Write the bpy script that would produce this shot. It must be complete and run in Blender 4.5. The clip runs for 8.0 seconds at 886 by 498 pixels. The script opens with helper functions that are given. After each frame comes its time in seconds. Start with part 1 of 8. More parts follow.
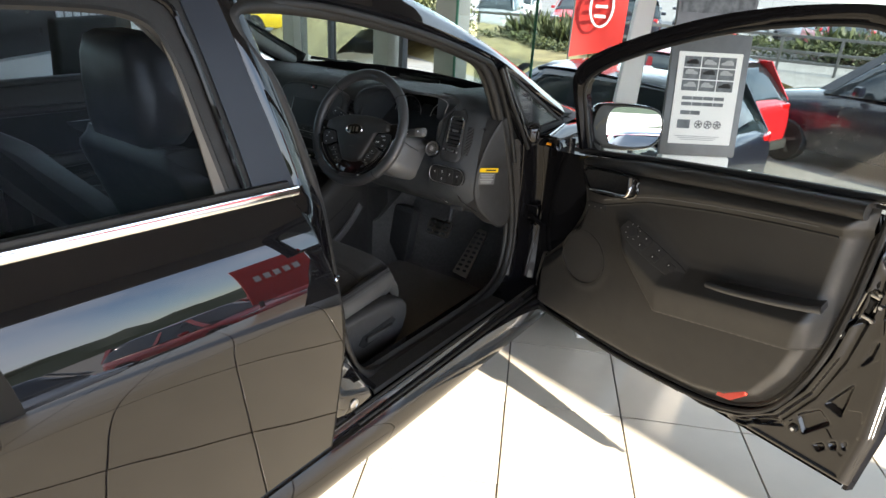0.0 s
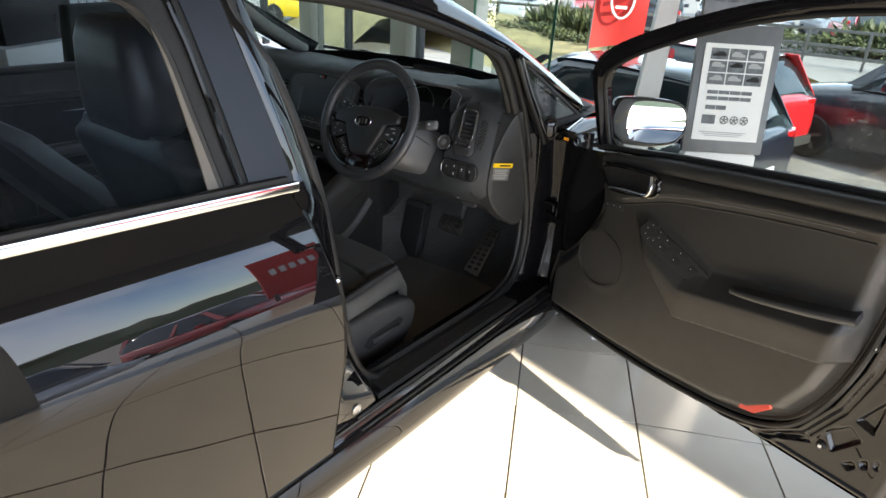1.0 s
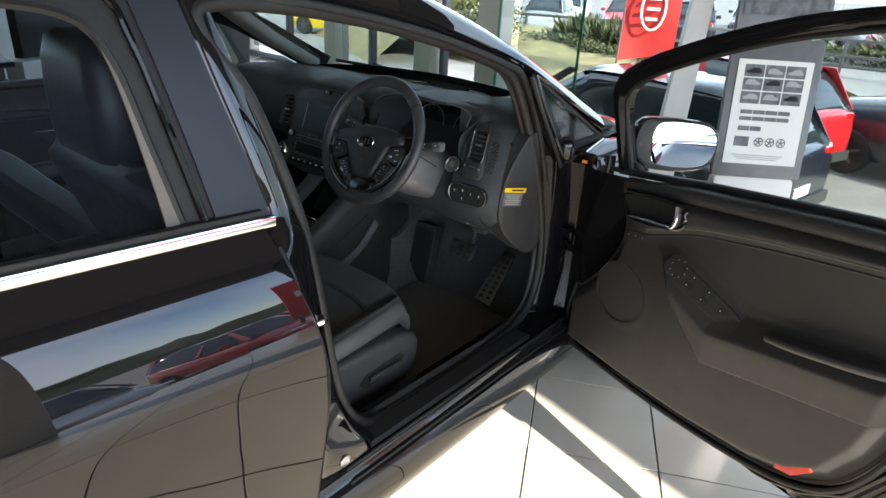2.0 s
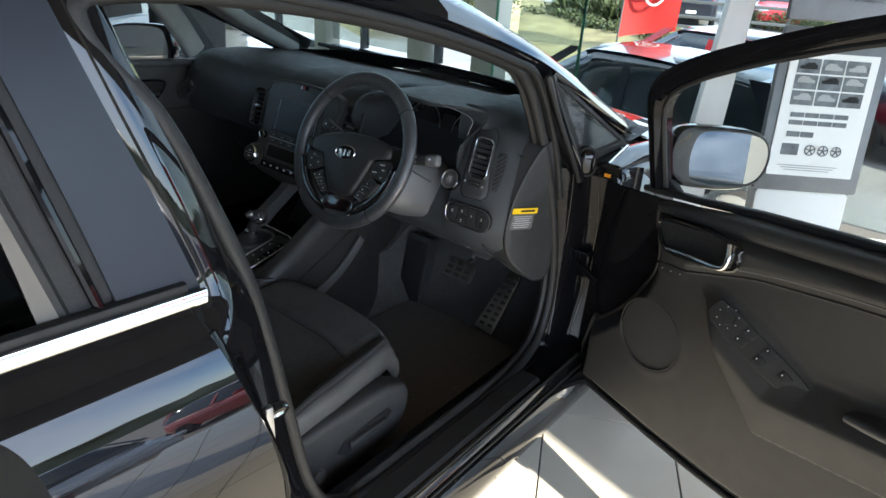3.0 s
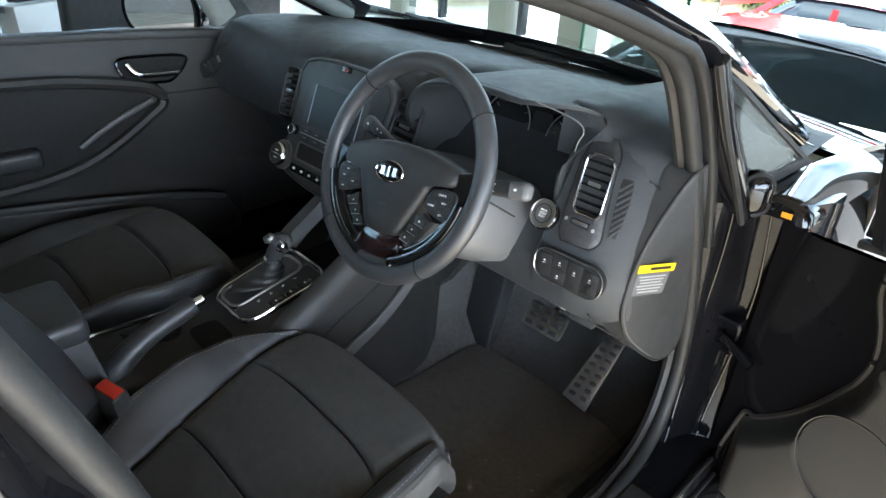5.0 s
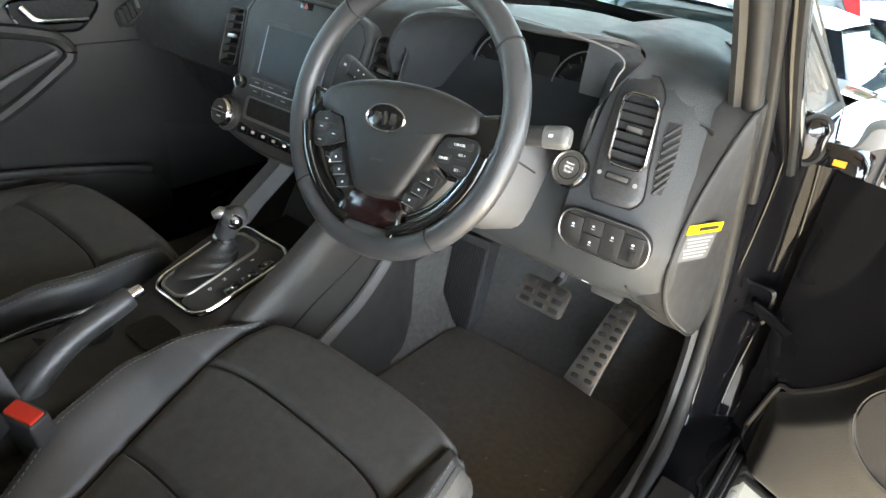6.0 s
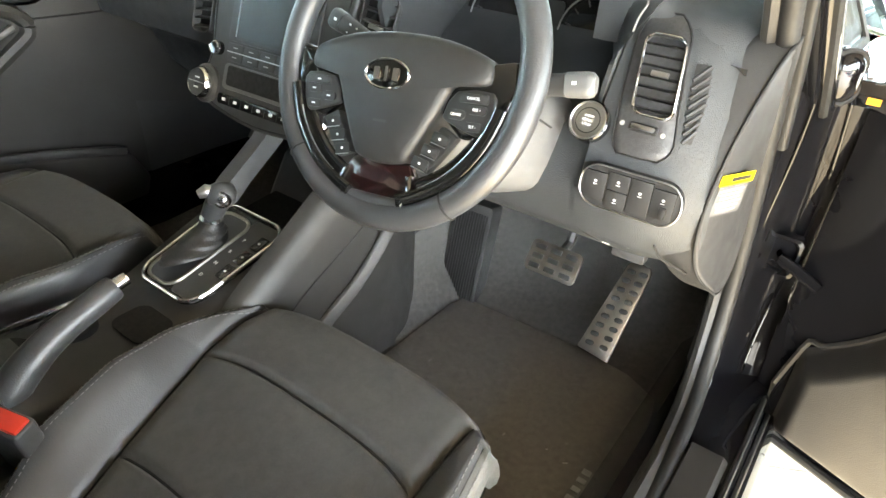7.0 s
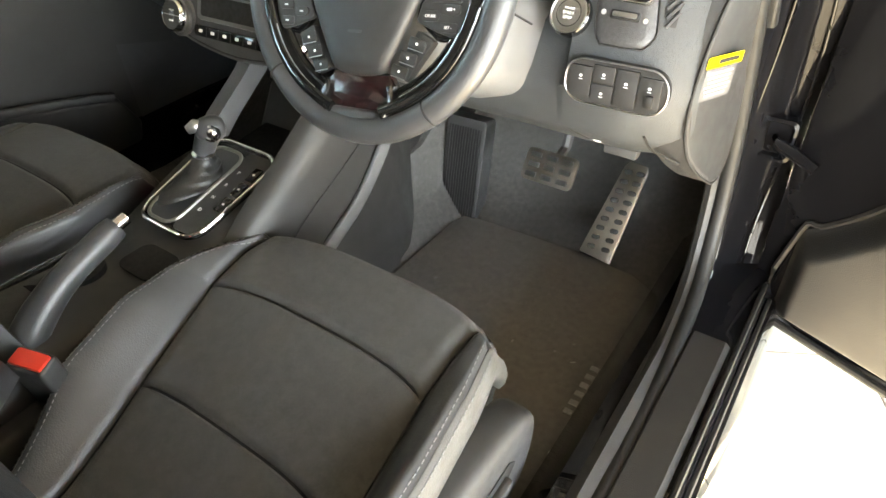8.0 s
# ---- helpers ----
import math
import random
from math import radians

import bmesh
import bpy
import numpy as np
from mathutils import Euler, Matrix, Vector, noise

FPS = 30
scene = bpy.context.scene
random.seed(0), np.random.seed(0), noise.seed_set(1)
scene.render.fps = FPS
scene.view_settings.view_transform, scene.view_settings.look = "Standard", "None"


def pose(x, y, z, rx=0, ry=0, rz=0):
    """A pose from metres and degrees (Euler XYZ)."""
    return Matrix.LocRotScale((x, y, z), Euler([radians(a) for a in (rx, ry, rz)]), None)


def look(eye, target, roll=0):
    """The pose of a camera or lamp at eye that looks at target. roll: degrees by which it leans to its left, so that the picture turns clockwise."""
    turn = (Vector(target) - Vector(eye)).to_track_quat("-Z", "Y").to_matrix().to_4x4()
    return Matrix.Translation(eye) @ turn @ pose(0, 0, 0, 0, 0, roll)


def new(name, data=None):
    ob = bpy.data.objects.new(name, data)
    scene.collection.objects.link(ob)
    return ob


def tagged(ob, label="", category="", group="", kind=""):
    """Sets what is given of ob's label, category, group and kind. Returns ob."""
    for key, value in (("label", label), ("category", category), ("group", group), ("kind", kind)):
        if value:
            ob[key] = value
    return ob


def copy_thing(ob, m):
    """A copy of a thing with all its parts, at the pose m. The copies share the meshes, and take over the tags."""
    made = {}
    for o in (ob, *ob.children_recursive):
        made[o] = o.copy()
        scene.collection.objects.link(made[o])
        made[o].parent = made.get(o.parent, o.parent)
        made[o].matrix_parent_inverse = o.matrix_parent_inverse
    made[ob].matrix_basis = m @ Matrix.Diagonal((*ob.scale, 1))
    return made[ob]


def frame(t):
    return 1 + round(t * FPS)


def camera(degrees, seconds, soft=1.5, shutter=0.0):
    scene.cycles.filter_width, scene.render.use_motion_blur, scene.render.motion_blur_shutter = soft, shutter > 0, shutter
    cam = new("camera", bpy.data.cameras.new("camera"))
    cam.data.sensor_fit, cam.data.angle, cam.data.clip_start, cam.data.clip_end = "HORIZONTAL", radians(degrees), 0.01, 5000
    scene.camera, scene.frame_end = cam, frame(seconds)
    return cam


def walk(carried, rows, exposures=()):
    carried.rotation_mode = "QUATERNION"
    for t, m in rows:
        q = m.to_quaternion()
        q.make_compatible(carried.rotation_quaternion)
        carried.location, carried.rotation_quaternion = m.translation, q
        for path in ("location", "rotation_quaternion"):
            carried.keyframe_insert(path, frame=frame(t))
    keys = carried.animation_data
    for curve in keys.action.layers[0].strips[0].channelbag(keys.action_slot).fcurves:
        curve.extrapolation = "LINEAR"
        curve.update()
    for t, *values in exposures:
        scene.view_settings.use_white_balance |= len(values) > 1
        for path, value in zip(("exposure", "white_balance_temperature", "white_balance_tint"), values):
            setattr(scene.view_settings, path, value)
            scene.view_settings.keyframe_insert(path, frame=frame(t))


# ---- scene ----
cam = camera(70.0, 8.0)
PATH = [
    (0, (1.72, -1.438, 1.376), (0.68, 0.069, 0.572), 3.3),
    (0.5, (1.71, -1.42, 1.373), (0.659, 0.074, 0.559), 3.4),
    (1, (1.687, -1.366, 1.364), (0.615, 0.104, 0.533), 3.6),
    (1.5, (1.665, -1.303, 1.359), (0.536, 0.142, 0.561), 3.0),
    (1.7, (1.669, -1.272, 1.358), (0.518, 0.159, 0.566), 3.6),
    (2.8, (1.453, -1.018, 1.381), (0.35, 0.402, 0.505), 3.0),
    (3, (1.429, -0.966, 1.366), (0.32, 0.449, 0.491), 3.8),
    (3.5, (1.397, -0.805, 1.35), (0.229, 0.552, 0.458), 4.9),
    (4, (1.323, -0.705, 1.324), (0.067, 0.565, 0.424), 4.3),
    (4.5, (1.213, -0.646, 1.294), (-0.065, 0.598, 0.387), 5.0),
    (4.7, (1.162, -0.619, 1.296), (-0.103, 0.603, 0.345), 3.9),
    (5.8, (0.923, -0.566, 1.197), (-0.185, 0.775, 0.21), 4.0),
    (6, (0.896, -0.556, 1.171), (-0.153, 0.821, 0.167), 4.9),
    (6.5, (0.856, -0.536, 1.143), (-0.169, 0.859, 0.14), 5.4),
    (7, (0.832, -0.534, 1.129), (-0.143, 0.842, 0.054), 2.8),
    (7.5, (0.841, -0.538, 1.105), (-0.053, 0.757, -0.129), -0.2),
    (8, (0.86, -0.539, 1.112), (-0.064, 0.716, -0.142), -2.8),
]
EXPOSURES = [(0.0, 2.52, 7200, 13), (1.5, 2.52, 7050, 13), (3.0, 2.65, 6500, 9), (4.0, 3.45, 6500, 8), (4.5, 3.7, 6500, 8), (5.8, 4.75, 7350, 9), (6.5, 5.18, 7900, 8), (7.0, 5.55, 8200, 8), (7.5, 5.6, 8300, 8), (8.0, 5.5, 8400, 8)]
walk(cam, [(t, look(eye, target, roll)) for t, eye, target, roll in PATH], EXPOSURES)

# ---------------- light ----------------
world = bpy.data.worlds.new("world")
scene.world = world
world.use_nodes = True
wn = world.node_tree.nodes
sky = wn.new("ShaderNodeTexSky")
sky.sky_type = 'NISHITA'
sky.sun_disc = False
sky.air_density, sky.dust_density, sky.ozone_density = 0.8, 0.05, 3.0
SUN_WAY = Vector((-2.0, 0.42, -1.0)).normalized()
sky.sun_elevation = math.asin(-SUN_WAY.z)
sky.sun_rotation = math.atan2(-SUN_WAY.x, -SUN_WAY.y)
# thin broken cloud over the whole sky
puff, sky_at, cover, cloud = wn.new("ShaderNodeTexNoise"), wn.new("ShaderNodeTexCoord"), wn.new("ShaderNodeMapRange"), wn.new("ShaderNodeMix")
puff.inputs["Scale"].default_value, puff.inputs["Detail"].default_value, puff.inputs["Roughness"].default_value = 3.2, 7.0, 0.55
cover.inputs["From Min"].default_value, cover.inputs["From Max"].default_value = 0.30, 0.62
cover.inputs["To Max"].default_value = 0.85
cloud.data_type = 'RGBA'
cloud.inputs["B"].default_value = (6.8, 7.8, 9.6, 1.0)
for a, b in ((sky_at.outputs["Generated"], puff.inputs["Vector"]), (puff.outputs["Fac"], cover.inputs["Value"]), (cover.outputs[0], cloud.inputs["Factor"]),
             (sky.outputs[0], cloud.inputs["A"]), (cloud.outputs["Result"], wn["Background"].inputs[0])):
    world.node_tree.links.new(a, b)
wn["Background"].inputs[1].default_value = 0.15
sun = new("sun", bpy.data.lights.new("sun", 'SUN'))
sun.data.energy = 4.0
sun.data.angle = radians(0.6)
sun.data.color = (1.0, 0.95, 0.87)
sun.matrix_world = look(-SUN_WAY * 20, (0, 0, 0))


# ---------------- materials ----------------
def material(name, color, rough=0.5, metal=0.0, vary=0.15, scale=30.0, bump=0.0, bump_scale=400.0, coat=0.0, rough_vary=0.1,
             sheen=0.0, spec=0.5, random=0.0, coat_rough=0.03):
    m = bpy.data.materials.new(name)
    m.use_nodes = True
    n, l = m.node_tree.nodes, m.node_tree.links
    p = n["Principled BSDF"]
    co = n.new("ShaderNodeTexCoord")
    big = n.new("ShaderNodeTexNoise")
    big.inputs["Scale"].default_value = scale
    big.inputs["Detail"].default_value = 5
    l.new(co.outputs["Object"], big.inputs["Vector"])
    ramp = n.new("ShaderNodeMapRange")
    ramp.inputs["From Min"].default_value, ramp.inputs["From Max"].default_value = 0.25, 0.75
    ramp.inputs["To Min"].default_value, ramp.inputs["To Max"].default_value = 1 - vary, 1 + vary
    l.new(big.outputs["Fac"], ramp.inputs["Value"])
    value = ramp.outputs[0]
    if random:
        info = n.new("ShaderNodeObjectInfo")
        r2 = n.new("ShaderNodeMapRange")
        r2.inputs["To Min"].default_value, r2.inputs["To Max"].default_value = 1 - random, 1 + random
        l.new(info.outputs["Random"], r2.inputs["Value"])
        mul = n.new("ShaderNodeMath")
        mul.operation = 'MULTIPLY'
        l.new(value, mul.inputs[0])
        l.new(r2.outputs[0], mul.inputs[1])
        value = mul.outputs[0]
    tint = n.new("ShaderNodeVectorMath")
    tint.operation = 'SCALE'
    tint.inputs[0].default_value = color
    l.new(value, tint.inputs["Scale"])
    l.new(tint.outputs[0], p.inputs["Base Color"])
    rr = n.new("ShaderNodeMapRange")
    rr.inputs["From Min"].default_value, rr.inputs["From Max"].default_value = 0.3, 0.7
    rr.inputs["To Min"].default_value, rr.inputs["To Max"].default_value = max(0.0, rough * (1 - rough_vary)), min(1, rough * (1 + rough_vary))
    fine = n.new("ShaderNodeTexNoise")
    fine.inputs["Scale"].default_value = scale * 4.3
    fine.inputs["Detail"].default_value = 3
    l.new(co.outputs["Object"], fine.inputs["Vector"])
    l.new(fine.outputs["Fac"], rr.inputs["Value"])
    l.new(rr.outputs[0], p.inputs["Roughness"])
    p.inputs["Metallic"].default_value = metal
    p.inputs["Specular IOR Level"].default_value = spec
    p.inputs["Coat Weight"].default_value = coat
    p.inputs["Coat Roughness"].default_value = coat_rough
    if sheen:
        p.inputs["Sheen Weight"].default_value = sheen
        p.inputs["Sheen Roughness"].default_value = 0.5
    if bump:
        grain = n.new("ShaderNodeTexNoise")
        grain.inputs["Scale"].default_value = bump_scale
        grain.inputs["Detail"].default_value = 2
        l.new(co.outputs["Object"], grain.inputs["Vector"])
        b = n.new("ShaderNodeBump")
        b.inputs["Strength"].default_value = bump
        b.inputs["Distance"].default_value = 0.0015
        l.new(grain.outputs["Fac"], b.inputs["Height"])
        l.new(b.outputs[0], p.inputs["Normal"])
    return m


def glass(name, tint=(0.95, 0.97, 0.96), gloss=0.06, edge=0.85):
    """A thin pane: mostly clear, with a mirror part."""
    m = bpy.data.materials.new(name)
    m.use_nodes = True
    n, l = m.node_tree.nodes, m.node_tree.links
    n.remove(n["Principled BSDF"])
    clear, shine, mix = n.new("ShaderNodeBsdfTransparent"), n.new("ShaderNodeBsdfGlossy"), n.new("ShaderNodeMixShader")
    clear.inputs[0].default_value = (*tint, 1)
    shine.inputs["Roughness"].default_value = 0.0
    fr, power, add = n.new("ShaderNodeLayerWeight"), n.new("ShaderNodeMath"), n.new("ShaderNodeMath")
    power.operation, add.operation = 'POWER', 'MULTIPLY_ADD'
    power.inputs[1].default_value = 5.0
    add.inputs[1].default_value, add.inputs[2].default_value = edge, gloss
    l.new(fr.outputs["Facing"], power.inputs[0])
    l.new(power.outputs[0], add.inputs[0])
    l.new(add.outputs[0], mix.inputs[0])
    l.new(clear.outputs[0], mix.inputs[1])
    l.new(shine.outputs[0], mix.inputs[2])
    l.new(mix.outputs[0], n["Material Output"].inputs[0])
    return m


BLACK_PAINT = material("black_paint", (0.006, 0.006, 0.007), 0.5, vary=0.1, scale=3, coat=1.0, spec=0.0, coat_rough=0.006)
JAMB_PAINT = material("jamb_paint", (0.006, 0.006, 0.007), 0.5, vary=0.2, scale=8, coat=0.42, spec=0.0, coat_rough=0.03)
RUBBER = material("rubber", (0.015, 0.015, 0.015), 0.55, spec=0.35, vary=0.2, scale=40, bump=0.15, bump_scale=300)
PLASTIC = material("dark_plastic", (0.036, 0.036, 0.036), 0.52, vary=0.15, scale=12, bump=0.35, bump_scale=900)
DASH = material("dash_skin", (0.036, 0.039, 0.041), 0.58, vary=0.15, scale=9, bump=0.5, bump_scale=700, spec=0.36)
KEY_PLASTIC = material("key_plastic", (0.018, 0.018, 0.018), 0.5, vary=0.15, scale=20, bump=0.2, bump_scale=900)
LIGHT_PLASTIC = material("grey_plastic", (0.095, 0.095, 0.095), 0.4, vary=0.12, scale=12, bump=0.3, bump_scale=900)
TRIM = material("door_trim", (0.023, 0.0222, 0.021), 0.5, vary=0.15, scale=7, bump=0.45, bump_scale=650)
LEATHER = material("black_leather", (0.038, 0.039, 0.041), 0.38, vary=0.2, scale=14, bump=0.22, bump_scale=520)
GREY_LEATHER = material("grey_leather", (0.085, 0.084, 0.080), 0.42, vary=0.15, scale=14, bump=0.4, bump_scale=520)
CLOTH = material("seat_cloth", (0.041, 0.041, 0.038), 0.8, vary=0.25, scale=60, bump=0.6, bump_scale=1500, sheen=0.15)
CARPET = material("carpet", (0.102, 0.094, 0.082), 0.95, vary=0.22, scale=90, bump=0.9, bump_scale=1300, sheen=0.2)
DARK_CARPET = material("footwell_carpet", (0.062, 0.059, 0.054), 0.95, vary=0.35, scale=90, bump=0.9, bump_scale=1300, sheen=0.1)
THREAD = material("thread", (0.16, 0.16, 0.16), 0.7, vary=0.1)
CHROME = material("chrome", (0.75, 0.75, 0.76), 0.09, 1.0, vary=0.05, scale=20)
SATIN = material("satin_silver", (0.45, 0.45, 0.45), 0.32, 1.0, vary=0.1, scale=40)
ALU = material("brushed_steel", (0.42, 0.39, 0.35), 0.32, 1.0, vary=0.15, scale=60)
PIANO = material("piano_black", (0.006, 0.006, 0.006), 0.08, vary=0.1, scale=10, coat=0.6)
CARBON = material("carbon_look", (0.036, 0.036, 0.037), 0.42, vary=0.3, scale=220, bump=0.35, bump_scale=700)
HEADLINER = material("headliner", (0.42, 0.41, 0.38), 0.9, vary=0.06, scale=60, bump=0.4, bump_scale=900)
SCREEN = material("screen_glass", (0.014, 0.015, 0.015), 0.45, vary=0.1, scale=5)
STITCH_GREY = material("stitch_grey", (0.25, 0.245, 0.23), 0.7, vary=0.2, scale=300)
DIM_PRINT = material("dim_print", (0.06, 0.06, 0.06), 0.5, vary=0.2, scale=300)
WHITE_MARK = material("white_print", (0.75, 0.75, 0.75), 0.5, vary=0.05)
YELLOW = material("yellow_print", (0.80, 0.52, 0.01), 0.5, vary=0.08)
GREY_PRINT = material("grey_print", (0.33, 0.33, 0.32), 0.5, vary=0.2, scale=300)
RED_PLASTIC = material("red_plastic", (0.55, 0.035, 0.02), 0.35, vary=0.08)
ORANGE = material("orange_tag", (0.75, 0.28, 0.01), 0.5, vary=0.08)
# Near-black for print and joints, and for painted shade in slots and recesses.
DARK = material("print_and_shade_black", (0.006, 0.006, 0.006), 0.8)
MIRROR = material("mirror_glass", (0.85, 0.87, 0.88), 0.0, 1.0, vary=0.0, rough_vary=0)
TYRE = material("tyre", (0.014, 0.014, 0.014), 0.75, vary=0.25, scale=30, bump=0.4, bump_scale=200)
# Windscreen and shopfront tints are deepened to darken the bright lot outside.
SCREEN_PANE = glass("windscreen_glass", (0.72, 0.80, 0.78))
SHOP_GLASS = glass("shopfront_glass", (0.62, 0.66, 0.65), 0.008, 0.15)
TINTED = glass("tinted_glass", (0.82, 0.86, 0.87))
REAR_TINT = glass("rear_tinted_glass", (0.62, 0.66, 0.70), 0.002, 0.12)
CLEAR = glass("clear_glass", (0.93, 0.97, 0.95))
TILE = material("cream_tile", (0.56, 0.515, 0.425), 0.14, vary=0.06, scale=6, random=0.05, bump=0.02, bump_scale=60)
GROUT = material("grout", (0.10, 0.09, 0.08), 0.85, vary=0.2, scale=50)
CONCRETE = material("concrete", (0.25, 0.24, 0.225), 0.85, vary=0.2, scale=1.2, bump=0.4, bump_scale=60)
BEIGE = material("beige_post", (0.42, 0.39, 0.31), 0.6, vary=0.06, scale=3)
WHITE_PAINT = material("white_paint", (0.78, 0.77, 0.74), 0.45, vary=0.04, scale=4)
WALL_PAINT = material("wall_paint", (0.70, 0.69, 0.66), 0.7, vary=0.05, scale=3)
GREY_FRAME = material("grey_frame", (0.12, 0.12, 0.12), 0.45, 0.6, vary=0.1)
# Shade is put into ceiling and wall colours so the car reflects them dark.
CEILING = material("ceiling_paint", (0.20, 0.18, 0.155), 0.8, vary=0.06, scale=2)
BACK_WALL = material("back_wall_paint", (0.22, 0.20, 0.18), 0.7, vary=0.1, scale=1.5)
SOIL = material("dry_grass", (0.30, 0.25, 0.12), 0.95, vary=0.35, scale=2.5, bump=0.8, bump_scale=30)
LEAF = material("hedge_leaf", (0.070, 0.085, 0.032), 0.6, vary=0.45, scale=5)
FLAG_RED = material("flag_red", (0.62, 0.035, 0.03), 0.7, vary=0.1, scale=3)
GREEN_EDGE = material("glass_edge", (0.06, 0.22, 0.13), 0.15, vary=0.1)


# ---------------- building kit ----------------
def finish(bm, sharp=38):
    bmesh.ops.recalc_face_normals(bm, faces=bm.faces[:])
    lim = radians(sharp)
    for f in bm.faces:
        f.smooth = True
    for e in bm.edges:
        e.smooth = not (len(e.link_faces) == 2 and e.calc_face_angle(0) > lim)


def mesh_of(name, bm, mat, sharp=38):
    finish(bm, sharp)
    me = bpy.data.meshes.new(name)
    bm.to_mesh(me)
    bm.free()
    me.materials.append(mat)
    return me


def part(name, bm, mat, parent, label="", sharp=38):
    ob = new(name, mesh_of(name, bm, mat, sharp))
    ob.parent = parent
    if label:
        tagged(ob, label)
    return ob


def thing(name, bm, mat, label, category, group="", kind="", sharp=38):
    return tagged(new(name, mesh_of(name, bm, mat, sharp)), label, category, group, kind)


def empty(name, label, category, at=(0, 0, 0), group="", kind=""):
    ob = new(name)
    ob.empty_display_size = 0.1
    ob.location = at
    return tagged(ob, label, category, group, kind)


def box(bm, c, s, m=None, bev=0.0, seg=2):
    r = bmesh.ops.create_cube(bm, size=1.0, matrix=Matrix.Translation(c) @ Matrix.Diagonal((*s, 1)))
    vs = r["verts"]
    if bev:
        es = list({e for v in vs for e in v.link_edges})
        out = bmesh.ops.bevel(bm, geom=es, offset=bev, segments=seg, profile=0.6, affect='EDGES')
        vs = list({v for f in out["faces"] for v in f.verts} | {v for v in vs if v.is_valid})
    if m is not None:
        bmesh.ops.transform(bm, matrix=m, verts=vs)
    return vs


def fresh_box(c, s, m=None, bev=0.0, seg=2):
    bm = bmesh.new()
    box(bm, c, s, None, bev, seg)
    if m is not None:
        bm.transform(m)
    return bm


def loft(rings, close=True, cap=True, loop=False):
    bm = bmesh.new()
    vs = [[bm.verts.new(p) for p in r] for r in rings]
    k = len(rings[0])
    pairs = list(zip(vs[:-1], vs[1:])) + ([(vs[-1], vs[0])] if loop else [])
    for a, b in pairs:
        for i in range(k if close else k - 1):
            j = (i + 1) % k
            bm.faces.new((a[i], a[j], b[j], b[i]))
    if cap and close and not loop:
        bm.faces.new(vs[0][::-1])
        bm.faces.new(vs[-1])
    return bm


def smooth_path(pts, n=6, closed=False):
    """Catmull-Rom through the points."""
    ps = [Vector(p) for p in pts]
    out, k = [], len(ps)
    for i in range(k if closed else k - 1):
        a, b, c, d = (ps[(i + o) % k] if closed else ps[min(max(i + o, 0), k - 1)] for o in (-1, 0, 1, 2))
        for s in range(n):
            t = s / n
            out.append(0.5 * ((2 * b) + (c - a) * t + (2 * a - 5 * b + 4 * c - d) * t * t + (3 * b - a - 3 * c + d) * t ** 3))
    if not closed:
        out.append(ps[-1])
    return out


def sweep(path, section, closed=False, up=(0, 0, 1), cap=True, scales=None):
    """A 2D section (list of (a, b)) carried along a path; a lies sideways, b along up."""
    path = [Vector(p) for p in path]
    k, rings = len(path), []
    for i, p in enumerate(path):
        a = path[(i - 1) % k] if closed else path[max(i - 1, 0)]
        b = path[(i + 1) % k] if closed else path[min(i + 1, k - 1)]
        t = (b - a).normalized()
        side = t.cross(Vector(up))
        if side.length < 1e-4:
            side = Vector((1, 0, 0))
        side.normalize()
        top = side.cross(t).normalized()
        s = scales[i] if scales else 1.0
        rings.append([p + side * (x * s) + top * (y * s) for x, y in section])
    return loft(rings, True, cap, closed)


def circle(r, n=10, squash=1.0):
    return [(r * math.cos(2 * math.pi * i / n), squash * r * math.sin(2 * math.pi * i / n)) for i in range(n)]


def tube(path, r, n=8, closed=False, up=(0, 0, 1), scales=None):
    return sweep(path, circle(r, n), closed, up, True, scales)


def prism(pts, vec, bev=0.0, seg=2):
    """A polygon carried along vec, with its edges rounded."""
    bm = bmesh.new()
    vec = Vector(vec)
    a = [bm.verts.new(p) for p in pts]
    b = [bm.verts.new(Vector(p) + vec) for p in pts]
    k = len(a)
    bm.faces.new(a[::-1])
    bm.faces.new(b)
    for i in range(k):
        bm.faces.new((a[i], a[(i + 1) % k], b[(i + 1) % k], b[i]))
    if bev:
        bmesh.ops.recalc_face_normals(bm, faces=bm.faces[:])
        es = [e for e in bm.edges if e.calc_face_angle(0) > radians(30)]
        bmesh.ops.bevel(bm, geom=es, offset=bev, segments=seg, profile=0.6, affect='EDGES')
    return bm


def lathe(profile, m=None, n=24):
    """(radius, height) pairs turned about z, then placed by m."""
    rings = [[(r * math.cos(2 * math.pi * i / n), r * math.sin(2 * math.pi * i / n), h) for i in range(n)] for r, h in profile]
    bm = loft(rings, True, True)
    bmesh.ops.remove_doubles(bm, verts=bm.verts[:], dist=1e-6)
    if m is not None:
        bm.transform(m)
    return bm


def rounded(w, h, r, n=5):
    """A rounded rectangle as (x, y) pairs round its middle."""
    out = []
    for cx, cy, a0 in ((w / 2 - r, h / 2 - r, 0), (-w / 2 + r, h / 2 - r, 90), (-w / 2 + r, -h / 2 + r, 180), (w / 2 - r, -h / 2 + r, 270)):
        for i in range(n + 1):
            a = radians(a0 + 90 * i / n)
            out.append((cx + r * math.cos(a), cy + r * math.sin(a)))
    return out


def plate(poly, depth, m, bev=0.0, seg=2):
    """A flat outline in x, y carried back along -z by depth, then placed by m."""
    bm = prism([(x, y, -depth) for x, y in poly], (0, 0, depth), bev, seg)
    bm.transform(m)
    return bm


